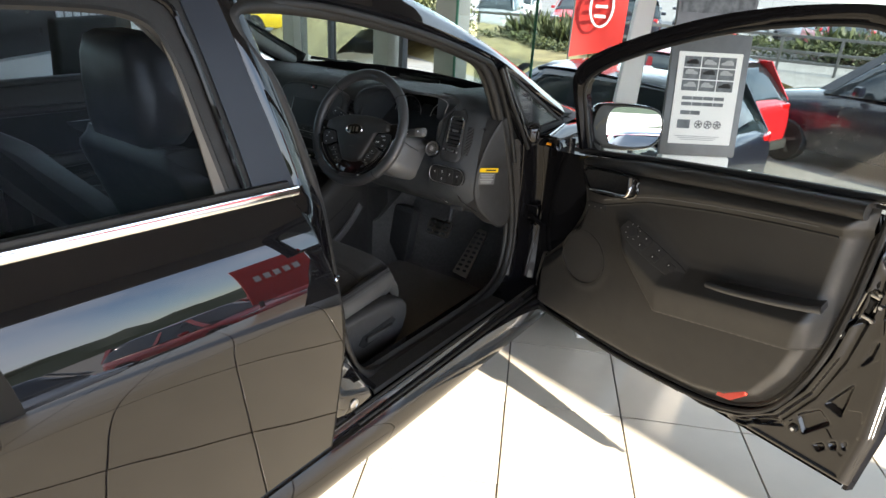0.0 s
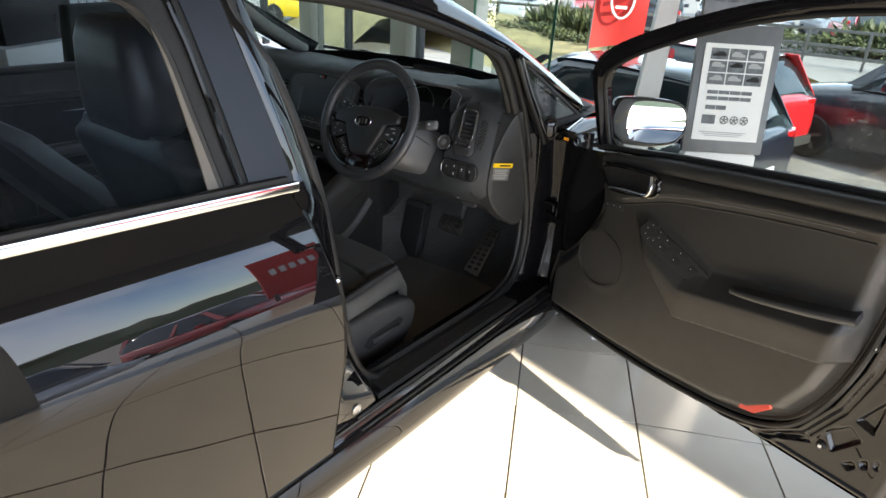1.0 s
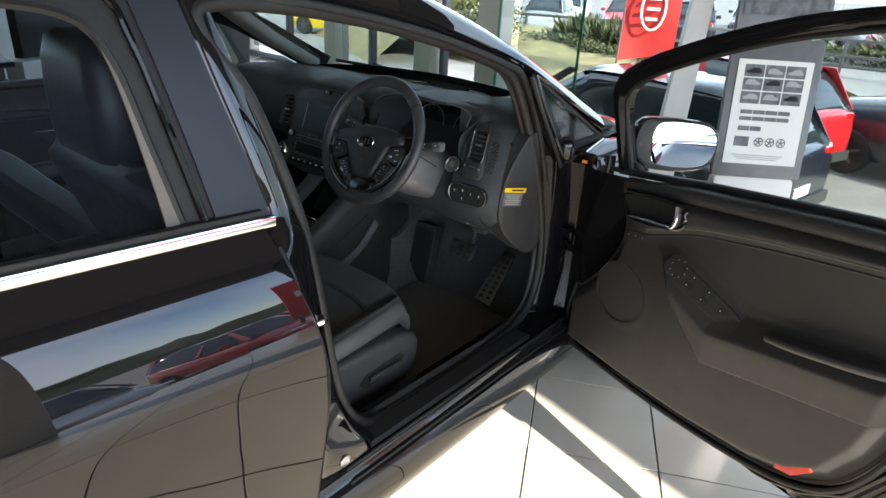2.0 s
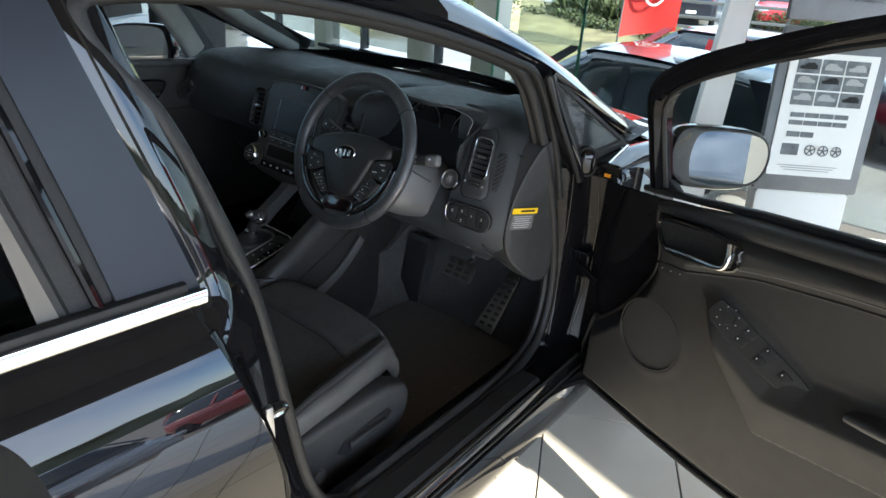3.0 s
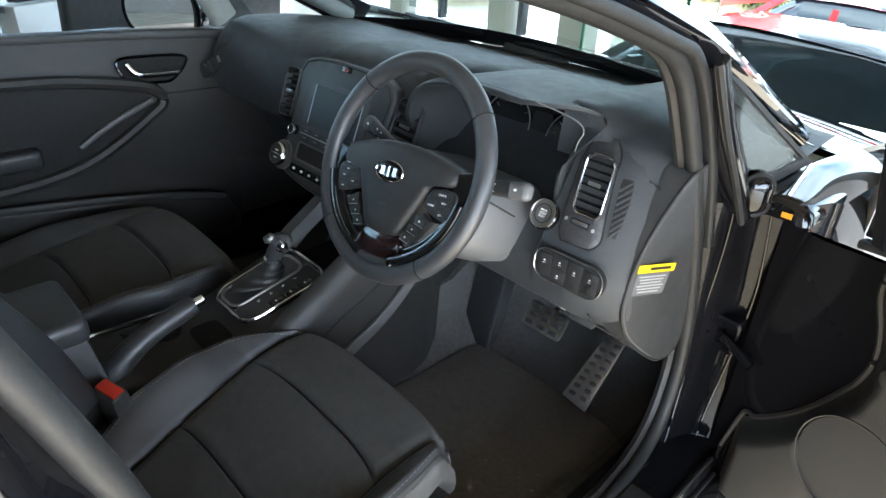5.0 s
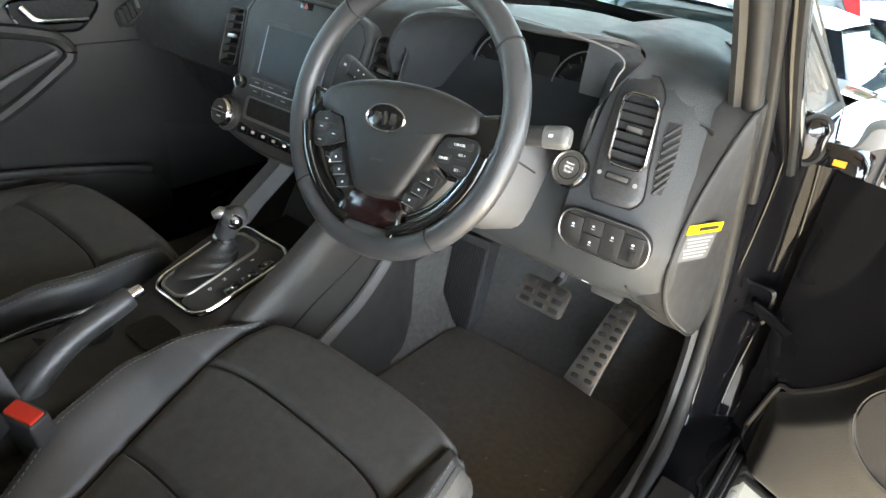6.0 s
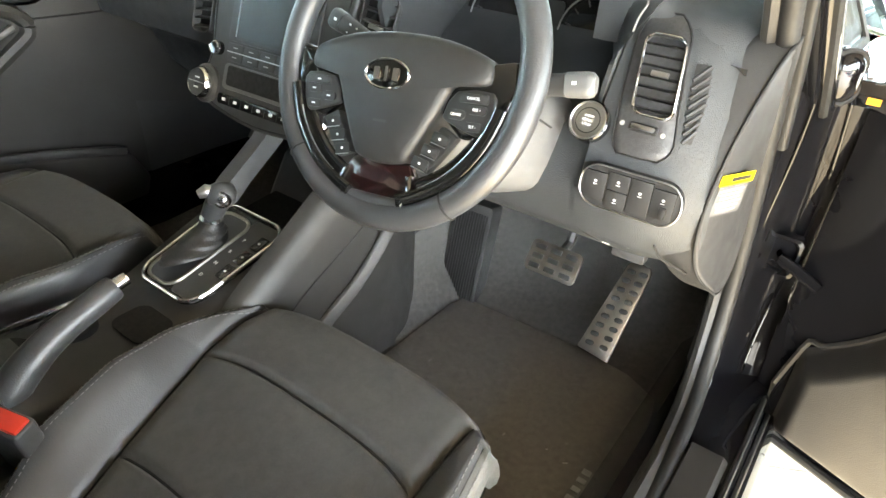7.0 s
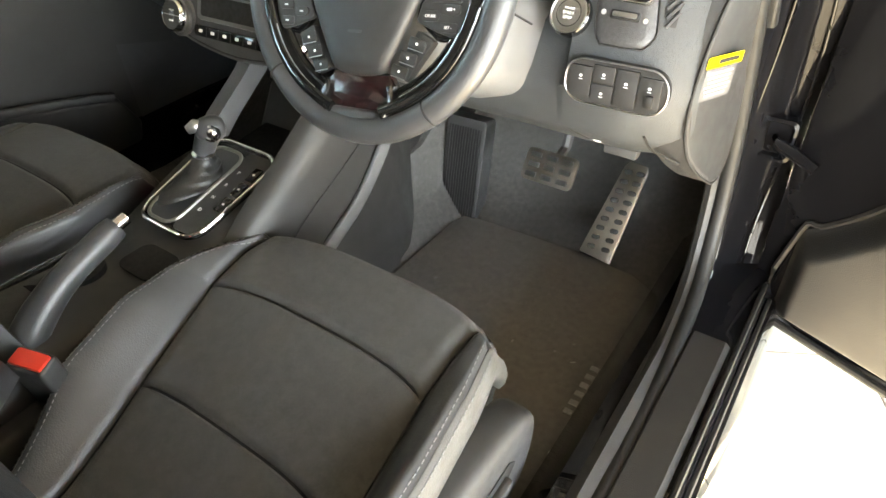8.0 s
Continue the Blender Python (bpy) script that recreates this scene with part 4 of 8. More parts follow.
part("tailgate", loft([[(w * u, y + 0.14 * abs(u) ** 3, z) for u in [i / 6 - 1 for i in range(13)]] for y, z, w in ((-2.10, 1.34, 0.56), (-2.30, 1.02, 0.72), (-2.42, 0.95, 0.76), (-2.47, 0.70, 0.80), (-2.50, 0.48, 0.82), (-2.45, 0.24, 0.78))], False, False), BLACK_PAINT, car, "black tailgate and bumper")
for s in (1, -1):
    part("lamp", fresh_box((s * 0.62, 1.70, 0.655), (0.26, 0.26, 0.10), pose(0, 0, 0), 0.04), LAMP, car, "clear head lamp")
    part("lamp", fresh_box((s * 0.66, -2.38, 0.86), (0.24, 0.16, 0.13), None, 0.04), TAIL, car, "red tail lamp")
    for y in (0.97, -1.73):
        w = group_part("wheel", car, "black tyre on a silver alloy rim")
        m = Matrix.Translation((s * 0.765, y, 0.315)) @ pose(0, 0, 0, 0, 90 * s, 0)
        part("tyre", lathe([(0.21, -0.10), (0.29, -0.105), (0.315, -0.07), (0.317, 0.0), (0.315, 0.07), (0.29, 0.105), (0.22, 0.10), (0.21, 0.08)], m, 36), TYRE, w)
        hub = [lathe([(0.215, 0.03), (0.218, 0.085), (0.205, 0.09), (0.20, 0.03)], None, 30), lathe([(0.05, 0.05), (0.045, 0.085), (0.0, 0.088)], None, 14)]
        for i in range(10):
            hub.append(fresh_box((0.12, 0, 0.072), (0.17, 0.022, 0.02), pose(0, 0, 0, 0, 0, 36 * i), 0.004))
        b = join(*hub)
        b.transform(m)
        part("rim", b, SATIN, w)
roof = []
for y, zc, ze, w in ((0.02, 1.365, 1.262, 0.625), (-0.15, 1.40, 1.305, 0.622), (-0.45, 1.435, 1.355, 0.617), (-0.9, 1.448, 1.385, 0.60), (-1.5, 1.43, 1.365, 0.565), (-2.12, 1.36, 1.32, 0.52)):
    roof.append([(w * u, y, ze + (zc - ze) * (1 - abs(u) ** 2.6)) for u in [i / 8 - 1 for i in range(17)]])
bm = loft(roof, False, False)
geo = bmesh.ops.extrude_face_region(bm, geom=bm.faces[:])
bmesh.ops.translate(bm, verts=[v for v in geo["geom"] if isinstance(v, bmesh.types.BMVert)], vec=(0, 0, -0.02))
part("roof", bm, BLACK_PAINT, car, "glossy black roof", sharp=60)
part("headliner", loft([[(x * 1.06, y, z - 0.045) for x, y, z in r] for r in roof], False, False), HEADLINER, car, "pale grey woven headliner")
def screen_at(t, u, lift=0.0):
    """A point of the windscreen: t climbs from its foot, u runs across."""
    y, z, w = 0.86 - 0.84 * t, 0.928 + 0.434 * t + 0.02 * math.sin(math.pi * t), 0.72 - 0.108 * t
    return (w * u, y - 0.10 * u * u - 0.46 * lift, z - (0.035 + 0.05 * t) * u * u - 0.89 * lift)


part("windscreen", loft([[screen_at(t, i / 6 - 1) for i in range(13)] for t in (0, 0.25, 0.5, 0.75, 1)], False, False), SCREEN_PANE, car, "clear windscreen")
part("screen_band", loft([[screen_at(t, i / 12 - 1, 0.004) for i in range(25)] for t in (0.0, 0.06, 0.12)], False, False), RUBBER, car, "black printed band along the foot of the windscreen")
for sx in (1, -1):
    part("screen_band", loft([[screen_at(t / 10, sx * u, 0.005) for u in (0.95, 0.975, 1.0)] for t in range(11)], False, False), RUBBER, car, "black printed band along the edge of the windscreen")
p = part("rear_window", loft([[(w * u, y, z) for u in (-1, -0.5, 0, 0.5, 1)] for y, z, w in ((-2.11, 1.335, 0.50), (-2.30, 1.03, 0.66))], False, False), TINTED, car, "tinted rear window")
for x in (0.18, -0.42):
    wip = group_part("wiper", car, "black windscreen wiper")
    part("blade", tube([(x - 0.25, 0.80, 0.955), (x + 0.25, 0.765, 0.965)], 0.008, 6), RUBBER, wip)
    part("arm", tube([(x + 0.22, 0.86, 0.94), (x, 0.79, 0.968)], 0.007, 6), PLASTIC, wip)
part("cowl", loft([[(0.74 * u, y, z - 0.02 * u * u) for u in (-1, -0.5, 0, 0.5, 1)] for y, z in ((0.74, 0.905), (0.86, 0.915), (0.90, 0.915))], False, False), PLASTIC, car, "black plastic cowl panel")


# ---------------- the cabin ----------------
# carpeted tub: floor, firewall, tunnel, kick panel
fl = []
for y, z in ((-2.2, 0.52), (-1.45, 0.50), (-1.35, 0.27), (-0.6, 0.25), (0.0, 0.225), (0.25, 0.215), (0.42, 0.225), (0.56, 0.30), (0.72, 0.50), (0.80, 0.75)):
    fl.append([(x, y, z + dz) for x, dz in ((-0.76, 0.12), (-0.72, 0.03), (-0.64, 0.0), (-0.20, 0.0), (-0.13, 0.07), (-0.11, 0.20), (0.11, 0.20), (0.13, 0.07), (0.20, 0.0), (0.66, 0.0), (0.715, 0.03), (0.748, 0.125))])
part("carpet", loft(fl, False, False), DARK_CARPET, car, "dark grey needle-felt cabin carpet")
part("kick_panel", loft([[(0.742, 0.20, 0.345), (0.738, 0.31, 0.36), (0.715, 0.40, 0.42), (0.70, 0.425, 0.55), (0.695, 0.42, 0.66)],
                         [(0.70, 0.20, 0.235), (0.70, 0.31, 0.25), (0.692, 0.46, 0.30), (0.685, 0.52, 0.50), (0.685, 0.50, 0.66)]], False, False), PLASTIC, car, "black plastic footwell side panel")
part("sill_trim", loft([[(0.752, y, 0.362), (0.735, y, 0.368), (0.712, y, 0.345), (0.703, y, 0.25)] for y in (-0.42, -0.1, 0.15, 0.28)], False, False), PLASTIC, car, "black plastic sill trim")

# ---- dashboard ----
dash = group_part("dashboard", car, "black soft-touch dashboard with chrome-ringed vents")


def dash_profile(x):
    d = [(0.90, 0.915), (0.62, 0.955), (0.46, 0.978), (0.35, 0.985), (0.278, 0.972), (0.240, 0.936), (0.203, 0.872), (0.178, 0.82), (0.162, 0.765), (0.172, 0.705), (0.235, 0.655), (0.34, 0.602), (0.48, 0.60), (0.90, 0.60)]
    r = [(0.90, 0.915), (0.62, 0.958), (0.47, 0.975), (0.44, 0.975), (0.425, 0.965), (0.42, 0.94), (0.31, 0.862), (0.205, 0.825), (0.165, 0.765), (0.172, 0.705), (0.235, 0.655), (0.34, 0.602), (0.48, 0.60), (0.90, 0.60)]
    p = [(0.90, 0.91), (0.62, 0.952), (0.44, 0.972), (0.32, 0.975), (0.265, 0.962), (0.232, 0.930), (0.208, 0.885), (0.200, 0.825), (0.208, 0.782), (0.262, 0.760), (0.32, 0.72), (0.36, 0.64), (0.42, 0.58), (0.90, 0.58)]
    c = [(0.90, 0.915), (0.62, 0.958), (0.44, 0.985), (0.33, 0.988), (0.262, 0.975), (0.23, 0.95), (0.20, 0.90), (0.20, 0.84), (0.20, 0.78), (0.215, 0.72), (0.235, 0.66), (0.30, 0.60), (0.42, 0.58), (0.90, 0.58)]

    def mix(a, b, t):
        return [(u[0] + (v[0] - u[0]) * t, u[1] + (v[1] - u[1]) * t) for u, v in zip(a, b)]
    if x < -0.12:
        out = mix(p, c, ease(x, -0.22, -0.13))
    elif x < 0.20:
        out = c if x < 0.17 else mix(c, r, ease(x, 0.17, 0.195))
    else:
        out = mix(r, d, ease(x, 0.535, 0.545))
    e = max(0, (abs(x) - (0.60 if x > 0 else 0.650)) / 0.10)
    return [(y + (0.050 * e * e if y < 0.5 else 0), z - 0.022 * e * e * (1 if z > 0.9 else 0)) for y, z in out]


stations = [-0.715, -0.69, -0.66, -0.62, -0.55, -0.45, -0.3, -0.22, -0.17, -0.14, -0.12, 0.0, 0.12, 0.165, 0.18, 0.195, 0.25, 0.37, 0.48, 0.53, 0.538, 0.545, 0.56, 0.59, 0.62, 0.65, 0.68, 0.70]
part("body", loft([[(x, y, z) for y, z in dash_profile(x)] for x in stations]), DASH, dash, sharp=50)
part("demister", prism([(x, y, 0.985) for x, y in ((0.60, 0.50), (0.665, 0.43), (0.675, 0.46), (0.61, 0.53))], (0, 0, 0.006), 0.002), PLASTIC, dash, "slotted demister grille")
# end cap with the warning label
cap_ = [(0.30, 0.955), (0.255, 0.90), (0.222, 0.83), (0.208, 0.76), (0.215, 0.70), (0.25, 0.645), (0.33, 0.585), (0.40, 0.60), (0.40, 0.80), (0.36, 0.94)]
def cap_x(y):
    """The end cap turns a little towards the seat."""
    return min(0.724, 0.7005 + 0.30 * (y - 0.222))


cap_path = smooth_path([(0, y, z) for y, z in cap_], 4, True)
part("end_cap", prism([(cap_x(q.y) - 0.05, q.y, q.z) for q in cap_path], (0.050, 0, 0), 0.006, 3), PLASTIC, dash, "black plastic dashboard end cap")
part("cap_joint", tube([(cap_x(q.y) - 0.002, q.y - 0.001, q.z) for q in cap_path], 0.0022, 6, True, (1, 0, 0)), DARK, dash, "dark joint round the end cap")
m = facing((cap_x(0.258) + 0.001, 0.258, 0.797), (0.958, -0.287, 0), (0, 0.15, 1))
label = group_part("warning_label", car, "yellow and white warning sticker")
part("band", plate(rounded(0.080, 0.014, 0.001, 1), 0.0006, m), YELLOW, label)
part("sheet", plate(rounded(0.070, 0.040, 0.001, 1), 0.0005, m @ pose(-0.003, -0.028, 0)), material("label_grey", (0.10, 0.10, 0.10), 0.5, vary=0.1, scale=200), label, "dark sheet of small print")
for i in range(6):
    part("print_bar", plate(rounded(0.058 - 0.006 * (i % 3), 0.0022, 0.0005, 1), 0.0006, m @ pose(-0.004, -0.014 - 0.0055 * i, 0.0006)), GREY_PRINT, label, "pale line of small print")
part("print_bar", plate(rounded(0.045, 0.005, 0.0005, 1), 0.0006, m @ pose(0.008, 0, 0.0006)), DARK, label, "dark heading bar")

# binnacle hood and instruments
hood_y = [(0.182, 0.018, 0.0), (0.19, 0.006, 0.004), (0.26, 0.0, 0.002), (0.36, 0.0, -0.004), (0.46, 0.0, -0.014)]
arch = [(0.185, 0.855), (0.182, 0.90), (0.190, 0.945), (0.215, 0.982), (0.27, 1.006), (0.37, 1.016), (0.46, 1.013), (0.535, 1.006), (0.566, 0.998), (0.574, 0.986), (0.566, 0.968), (0.556, 0.92), (0.546, 0.885), (0.540, 0.855)]
ar = smooth_path([(x, 0, z) for x, z in arch], 3)
mid = Vector((0.37, 0, 0.90))
rings = []
for y, shrink, dz in hood_y:
    rings.append([(v.x - 0.55 * max(0, y - 0.19) * ease(v.x, 0.48, 0.58), y + max(0.0, 0.268 - y) * ease(v.x, 0.45, 0.560) * ease(v.z, 0.93, 0.985) + 0.03 * max(0, 0.93 - v.z) / 0.08, v.z + dz) for v in [q + (mid - q) * shrink * 0.6 for q in ar]])
inner = []
for y, k in ((0.184, 0.955), (0.22, 0.91), (0.33, 0.88), (0.42, 0.86)):
    inner.append([(v.x, y + max(0.0, 0.272 - y) * ease(v.x, 0.44, 0.545) * ease(v.z, 0.92, 0.975) + 0.03 * max(0, 0.93 - v.z) / 0.08, v.z) for v in [mid + (q - mid) * k for q in ar]])
part("binnacle_hood", loft(rings[::-1] + inner, False, False), DASH, dash, "stitched leather-look instrument hood", sharp=30)
def dash_top(x, y):
    """Height of the plain dashboard at a depth."""
    d = dash_profile(x)[:8]
    for (y0, z0), (y1, z1) in zip(d, d[1:]):
        if y1 <= y <= y0:
            return z0 + (z1 - z0) * (y - y0) / (y1 - y0)
    return d[-1][1]


rows = []
for y, drop in ((0.262, 1.0), (0.264, 0.62), (0.267, 0.30), (0.272, 0.08), (0.280, 0.0)) + tuple((v, 0.0) for v in (0.292, 0.31, 0.335, 0.37, 0.41, 0.46, 0.52, 0.59)):
    wide = 0.595 + 0.080 * ease(y, 0.272, 0.36)
    row = []
    for j in range(21):
        x = 0.49 + 0.195 * j / 20
        k = ease(x, 0.535, wide)
        hi = 1.0090 - 0.06 * max(0.0, y - 0.38)
        top = max(hi * (1 - k) + dash_top(x, y) * k, dash_top(x, y) - 0.002) + 0.0012
        row.append((x, y, top + (max(dash_top(x, y), 0.93) - 0.004 - top) * drop))
    rows.append(row)
part("dash_shoulder", loft(rows, False, False), DASH, dash, "rolled soft shoulder of the dashboard", sharp=60)
seam = [Vector((v.x, 0.205, v.z + 0.003)) for v in [q + (mid - q) * 0.002 for q in ar]][6:-8]
part("stitching", tube(seam, 0.0012, 5), THREAD, dash, "grey stitching")
gm = facing((0.365, 0.372, 0.900), (0, -0.95, 0.3))
cl = group_part("instrument_cluster", car, "dark unlit instrument cluster with two round dials")
part("face", plate(rounded(0.30, 0.135, 0.06, 6), 0.01, gm), PIANO, cl)
for x in (-0.080, 0.080):
    part("dial_ring", tube([gm @ Vector((x + 0.058 * math.cos(a), 0.058 * math.sin(a), 0.006)) for a in [2 * math.pi * i / 36 for i in range(36)]], 0.0014, 6, True, (0, 1, 0)), SATIN, cl, "thin bright dial ring")
    for i in range(11):
        a = radians(220 - 26 * i)
        part("tick", plate(rounded(0.010, 0.0022, 0.0005, 1), 0.001, gm @ pose(x + 0.048 * math.cos(a), 0.048 * math.sin(a), 0.0005, 0, 0, math.degrees(a))), DIM_PRINT, cl)
part("display", plate(rounded(0.044, 0.08, 0.006, 2), 0.004, gm @ pose(0, 0, 0.003)), SCREEN, cl, "unlit trip display")


def vent(name, m, w, h, slats, skew=0.0, tilt=25):
    """A chrome-ringed louvred air vent."""
    v = group_part("air_vent", car, "louvred air vent in a bright ring" if name else "louvred air vent")
    out = [(x + skew * y, y) for x, y in rounded(w, h, min(w, h) * 0.26, 6)]
    part("ring", tube([m @ Vector((x, y, 0.003)) for x, y in out], 0.0015, 6, True, (0, 1, 0)), CHROME if name else PLASTIC, v, "chrome ring" if name else "")
    back = [(x * 0.97, y * 0.97) for x, y in out]
    # The throat's shade is painted on this plate behind the slats.
    part("cavity", plate(back, 0.002, m @ pose(0, 0, -0.012)), DARK, v, "near-black plate painted as the vent throat's shade")
    part("wall", loft([[m @ Vector((x * k, y * k, z)) for x, y in out] for k, z in ((1.0, 0.003), (0.98, -0.013))], True, False), PLASTIC, v)
    for i in range(slats):
        y = h * (0.5 - (i + 0.5) / slats) * 0.93
        part("slat", fresh_box((0, 0, 0), (w * 0.94, 0.0026, 0.012), m @ pose(skew * y, y, -0.004, tilt, 0, 0), 0.0006), PIANO if name else PLASTIC, v)
    part("tab", fresh_box((0, 0, 0), (w * 0.42, 0.006, 0.006), m @ pose(0, h * 0.02, 0.003), 0.001), SATIN, v, "small bright vent tab")
    return v


# driver's outer vent panel
vm = facing((0.600, 0.222, 0.902), (0.0, -0.86, 0.50))


def dash_y(x, z):
    """Where the dashboard's face lies at a height."""
    face = dash_profile(x)[3:9]
    for (y0, z0), (y1, z1) in zip(face, face[1:]):
        if z1 <= z <= z0:
            return y0 + (y1 - y0) * (z - z0) / (z1 - z0)
    return face[-1][0]


rows, edge_l, edge_r = [], [], []
for i in range(25):
    t = i / 24
    z = 0.820 + 0.150 * t
    tuck = 0.016 * max(0.0, 1 - t / 0.16) ** 2.5 + 0.018 * max(0.0, (t - 0.80) / 0.20) ** 2.5
    x0, x1 = 0.572 - 0.020 * t + tuck * 0.6, 0.648 - 0.034 * t - tuck
    rows.append([(x0 + (x1 - x0) * j / 10, dash_y(x0 + (x1 - x0) * j / 10, z) - (0.005 if 0 < i < 24 and 0 < j < 10 else 0.001), z) for j in range(11)])
    edge_l.append(rows[-1][0])
    edge_r.append(rows[-1][-1])
part("vent_panel", loft(rows, False, False), CARBON, dash, "grey weave-patterned vent panel", sharp=60)
part("panel_edge", tube([Vector(p) + Vector((0, -0.002, 0)) for p in edge_l + edge_r[::-1]], 0.0013, 5, True, (0, 1, 0)), DARK, dash, "dark joint round the vent panel")
vent("bright", vm @ pose(0.002, 0.003, 0.010, -1, 0, 0), 0.050, 0.096, 7, -0.17)
part("wheel_slot", fresh_box((0.004, -0.0585, 0.004), (0.036, 0.011, 0.006), vm, 0.003), DARK, dash, "near-black block painted as a shaded thumbwheel slot")
part("thumbwheel", fresh_box((0.004, -0.0585, 0.006), (0.030, 0.006, 0.005), vm, 0.002), SATIN, dash, "thin bright vent thumbwheel")
for x in (-0.022, 0.030):
    part("symbol", lathe([(0.0022, 0.0), (0.0032, 0.0005), (0.0022, 0.0006)], vm @ pose(x, -0.0585 - 0.003 * (x > 0), 0.0060), 12), GREY_PRINT, dash, "small white symbol")
rows = []


def grille(t):
    """Left and right edge of the slanted side grille, from its foot to its head."""
    return 0.6500 - 0.017 * t, 0.6590 - 0.004 * t - 0.006 * t * t + 0.003 * math.sin(math.pi * t), 0.842 + 0.084 * t


for i in range(13):
    x0, x1, z = grille(i / 12)
    rows.append([(x0 + (x1 - x0) * k, dash_y(x0 + (x1 - x0) * k, z) - (0.0015 if 0 < i < 12 else -0.001), z) for k in (0, 0.33, 0.67, 1.0)])
# The grille lies flush; its shade is only a near-black sheet.
part("side_grille", loft(rows, False, False), DARK, dash, "near-black sheet painted as the shade behind the side grille", sharp=60)
for i in range(8):
    t = 0.02 + 0.112 * i
    x0, x1, z = grille(t)
    a_, b_ = (x0, z), (grille(min(1.0, t + 0.16))[1], min(0.926, z + 0.015))
    part("rib", tube([(a_[0], dash_y(*a_) - 0.002, a_[1]), (b_[0], dash_y(*b_) - 0.002, b_[1])], 0.0022, 6), KEY_PLASTIC, dash, "slanted grille rib")

# start button
sm = facing((0.536, 0.184, 0.847), (-0.05, -0.87, 0.49))
sb = group_part("start_button", car, "round engine start button with a bright ring")
part("bezel", lathe([(0.027, -0.01), (0.0265, 0.001), (0.0245, 0.003), (0.0225, 0.002)], sm, 40), PIANO, sb)
part("ring", lathe([(0.0242, 0.002), (0.0240, 0.0048), (0.0228, 0.0052), (0.0218, 0.0025)], sm, 40), SATIN, sb, "chrome ring")
part("cap", lathe([(0.0215, 0.0), (0.0208, 0.0022), (0.0150, 0.0026), (0.0142, 0.0014), (0.0, 0.0016)], sm, 40), PLASTIC, sb)
for i, word in enumerate(("ENGINE", "START", "STOP")):
    lettering("lettering", word, 0.0052 if i else 0.0038, sm @ pose(0, 0.0055 - 0.0055 * i, 0.0034), WHITE_MARK, sb, "small white lettering")

# switch panel under the vent
pm = facing((0.6145, 0.1600, 0.7800), (0.03, -0.99, 0.12))
pan = group_part("switch_panel", car, "oblong panel of small black switches with a satin rim")
ro = rounded(0.128, 0.054, 0.024, 6)
part("rim", tube([pm @ Vector((x, y, 0.0030)) for x, y in ro], 0.0011, 5, True, (0, 1, 0)), SATIN, pan, "thin satin rim")
part("tray", plate(ro, 0.012, pm @ pose(0, 0, 0.0025)), KEY_PLASTIC, pan)
for i in range(4):
    x = -0.0435 + 0.0285 * i
    for y, h in (((0.0115, 0.021), (-0.0115, 0.021)) if i == 1 else ((0.0, 0.036 if i in (0, 3) else 0.044),)):
        part("switch", fresh_box((x, y, 0.0029), (0.0274, h, 0.004), pm, 0.0010, 2), KEY_PLASTIC, pan)
        part("symbol", plate(rounded(0.0036, 0.0030, 0.0009, 1), 0.0005, pm @ pose(x, y + (0.006 if i != 1 else 0), 0.0053)), WHITE_MARK, pan, "small white symbol")
        part("symbol", plate(rounded(0.0050, 0.0008, 0.0002, 1), 0.0005, pm @ pose(x, y + (0.0020 if i != 1 else -0.004), 0.0053)), WHITE_MARK, pan, "small white marking")
part("roller", fresh_box((0.044, -0.009, 0.006), (0.009, 0.015, 0.006), pm, 0.002), RUBBER, pan, "ribbed dimmer roller")

# lower panel handle for the bonnet and knee panel seams
part("release", fresh_box((0.605, 0.252, 0.645), (0.05, 0.02, 0.016), pose(0, 0, 0), 0.005), PLASTIC, dash, "bonnet release lever")
part("release_mark", fresh_box((0.578, 0.222, 0.669), (0.012, 0.004, 0.008), None, 0.001), WHITE_MARK, dash, "small pale symbol")
for x in (0.541, 0.655):
    part("panel_line", tube(smooth_path([(x, 0.1735, 0.716), (x + 0.006, 0.188, 0.694), (x + 0.020, 0.215, 0.672), (x + 0.034, 0.238, 0.654)], 4), 0.0017, 5), DARK, dash, "panel joint")
part("lever_mark", fresh_box((0.600, 0.205, 0.682), (0.034, 0.002, 0.003), pose(0, 0, 0), 0.0005), GREY_PRINT, dash, "faint moulded marking")

# ---- centre stack ----
cm = facing((-0.020, 0.150, 0.836), (0.02, -0.93, 0.36))
stack = group_part("centre_stack", car, "centre console stack with a screen and round knobs")
fas = smooth_path([(-0.150, 0.135, 0), (0.0, 0.152, 0), (0.150, 0.135, 0), (0.158, 0.05, 0), (0.150, -0.035, 0), (0.172, -0.085, 0), (0.158, -0.115, 0), (0.10, -0.132, 0), (0.0, -0.142, 0), (-0.10, -0.132, 0), (-0.158, -0.115, 0), (-0.172, -0.085, 0), (-0.150, -0.035, 0), (-0.158, 0.05, 0)], 3, True)
part("fascia", plate([(q.x, q.y) for q in fas][::-1], 0.11, cm, 0.010, 3), PLASTIC, stack)
part("fascia_line", tube([cm @ Vector((q.x * 0.93, q.y * 0.95, 0.0)) for q in fas], 0.0012, 5, True, (0, 1, 0)), DARK, stack, "panel joint")
part("screen_frame", plate(rounded(0.206, 0.104, 0.008, 3), 0.004, cm @ pose(0.0, 0.046, 0.003), 0.002), PLASTIC, stack, "black screen frame")
part("screen", plate(rounded(0.160, 0.088, 0.003, 2), 0.003, cm @ pose(0.0, 0.045, 0.0045)), SCREEN, stack, "unlit grey touch screen")
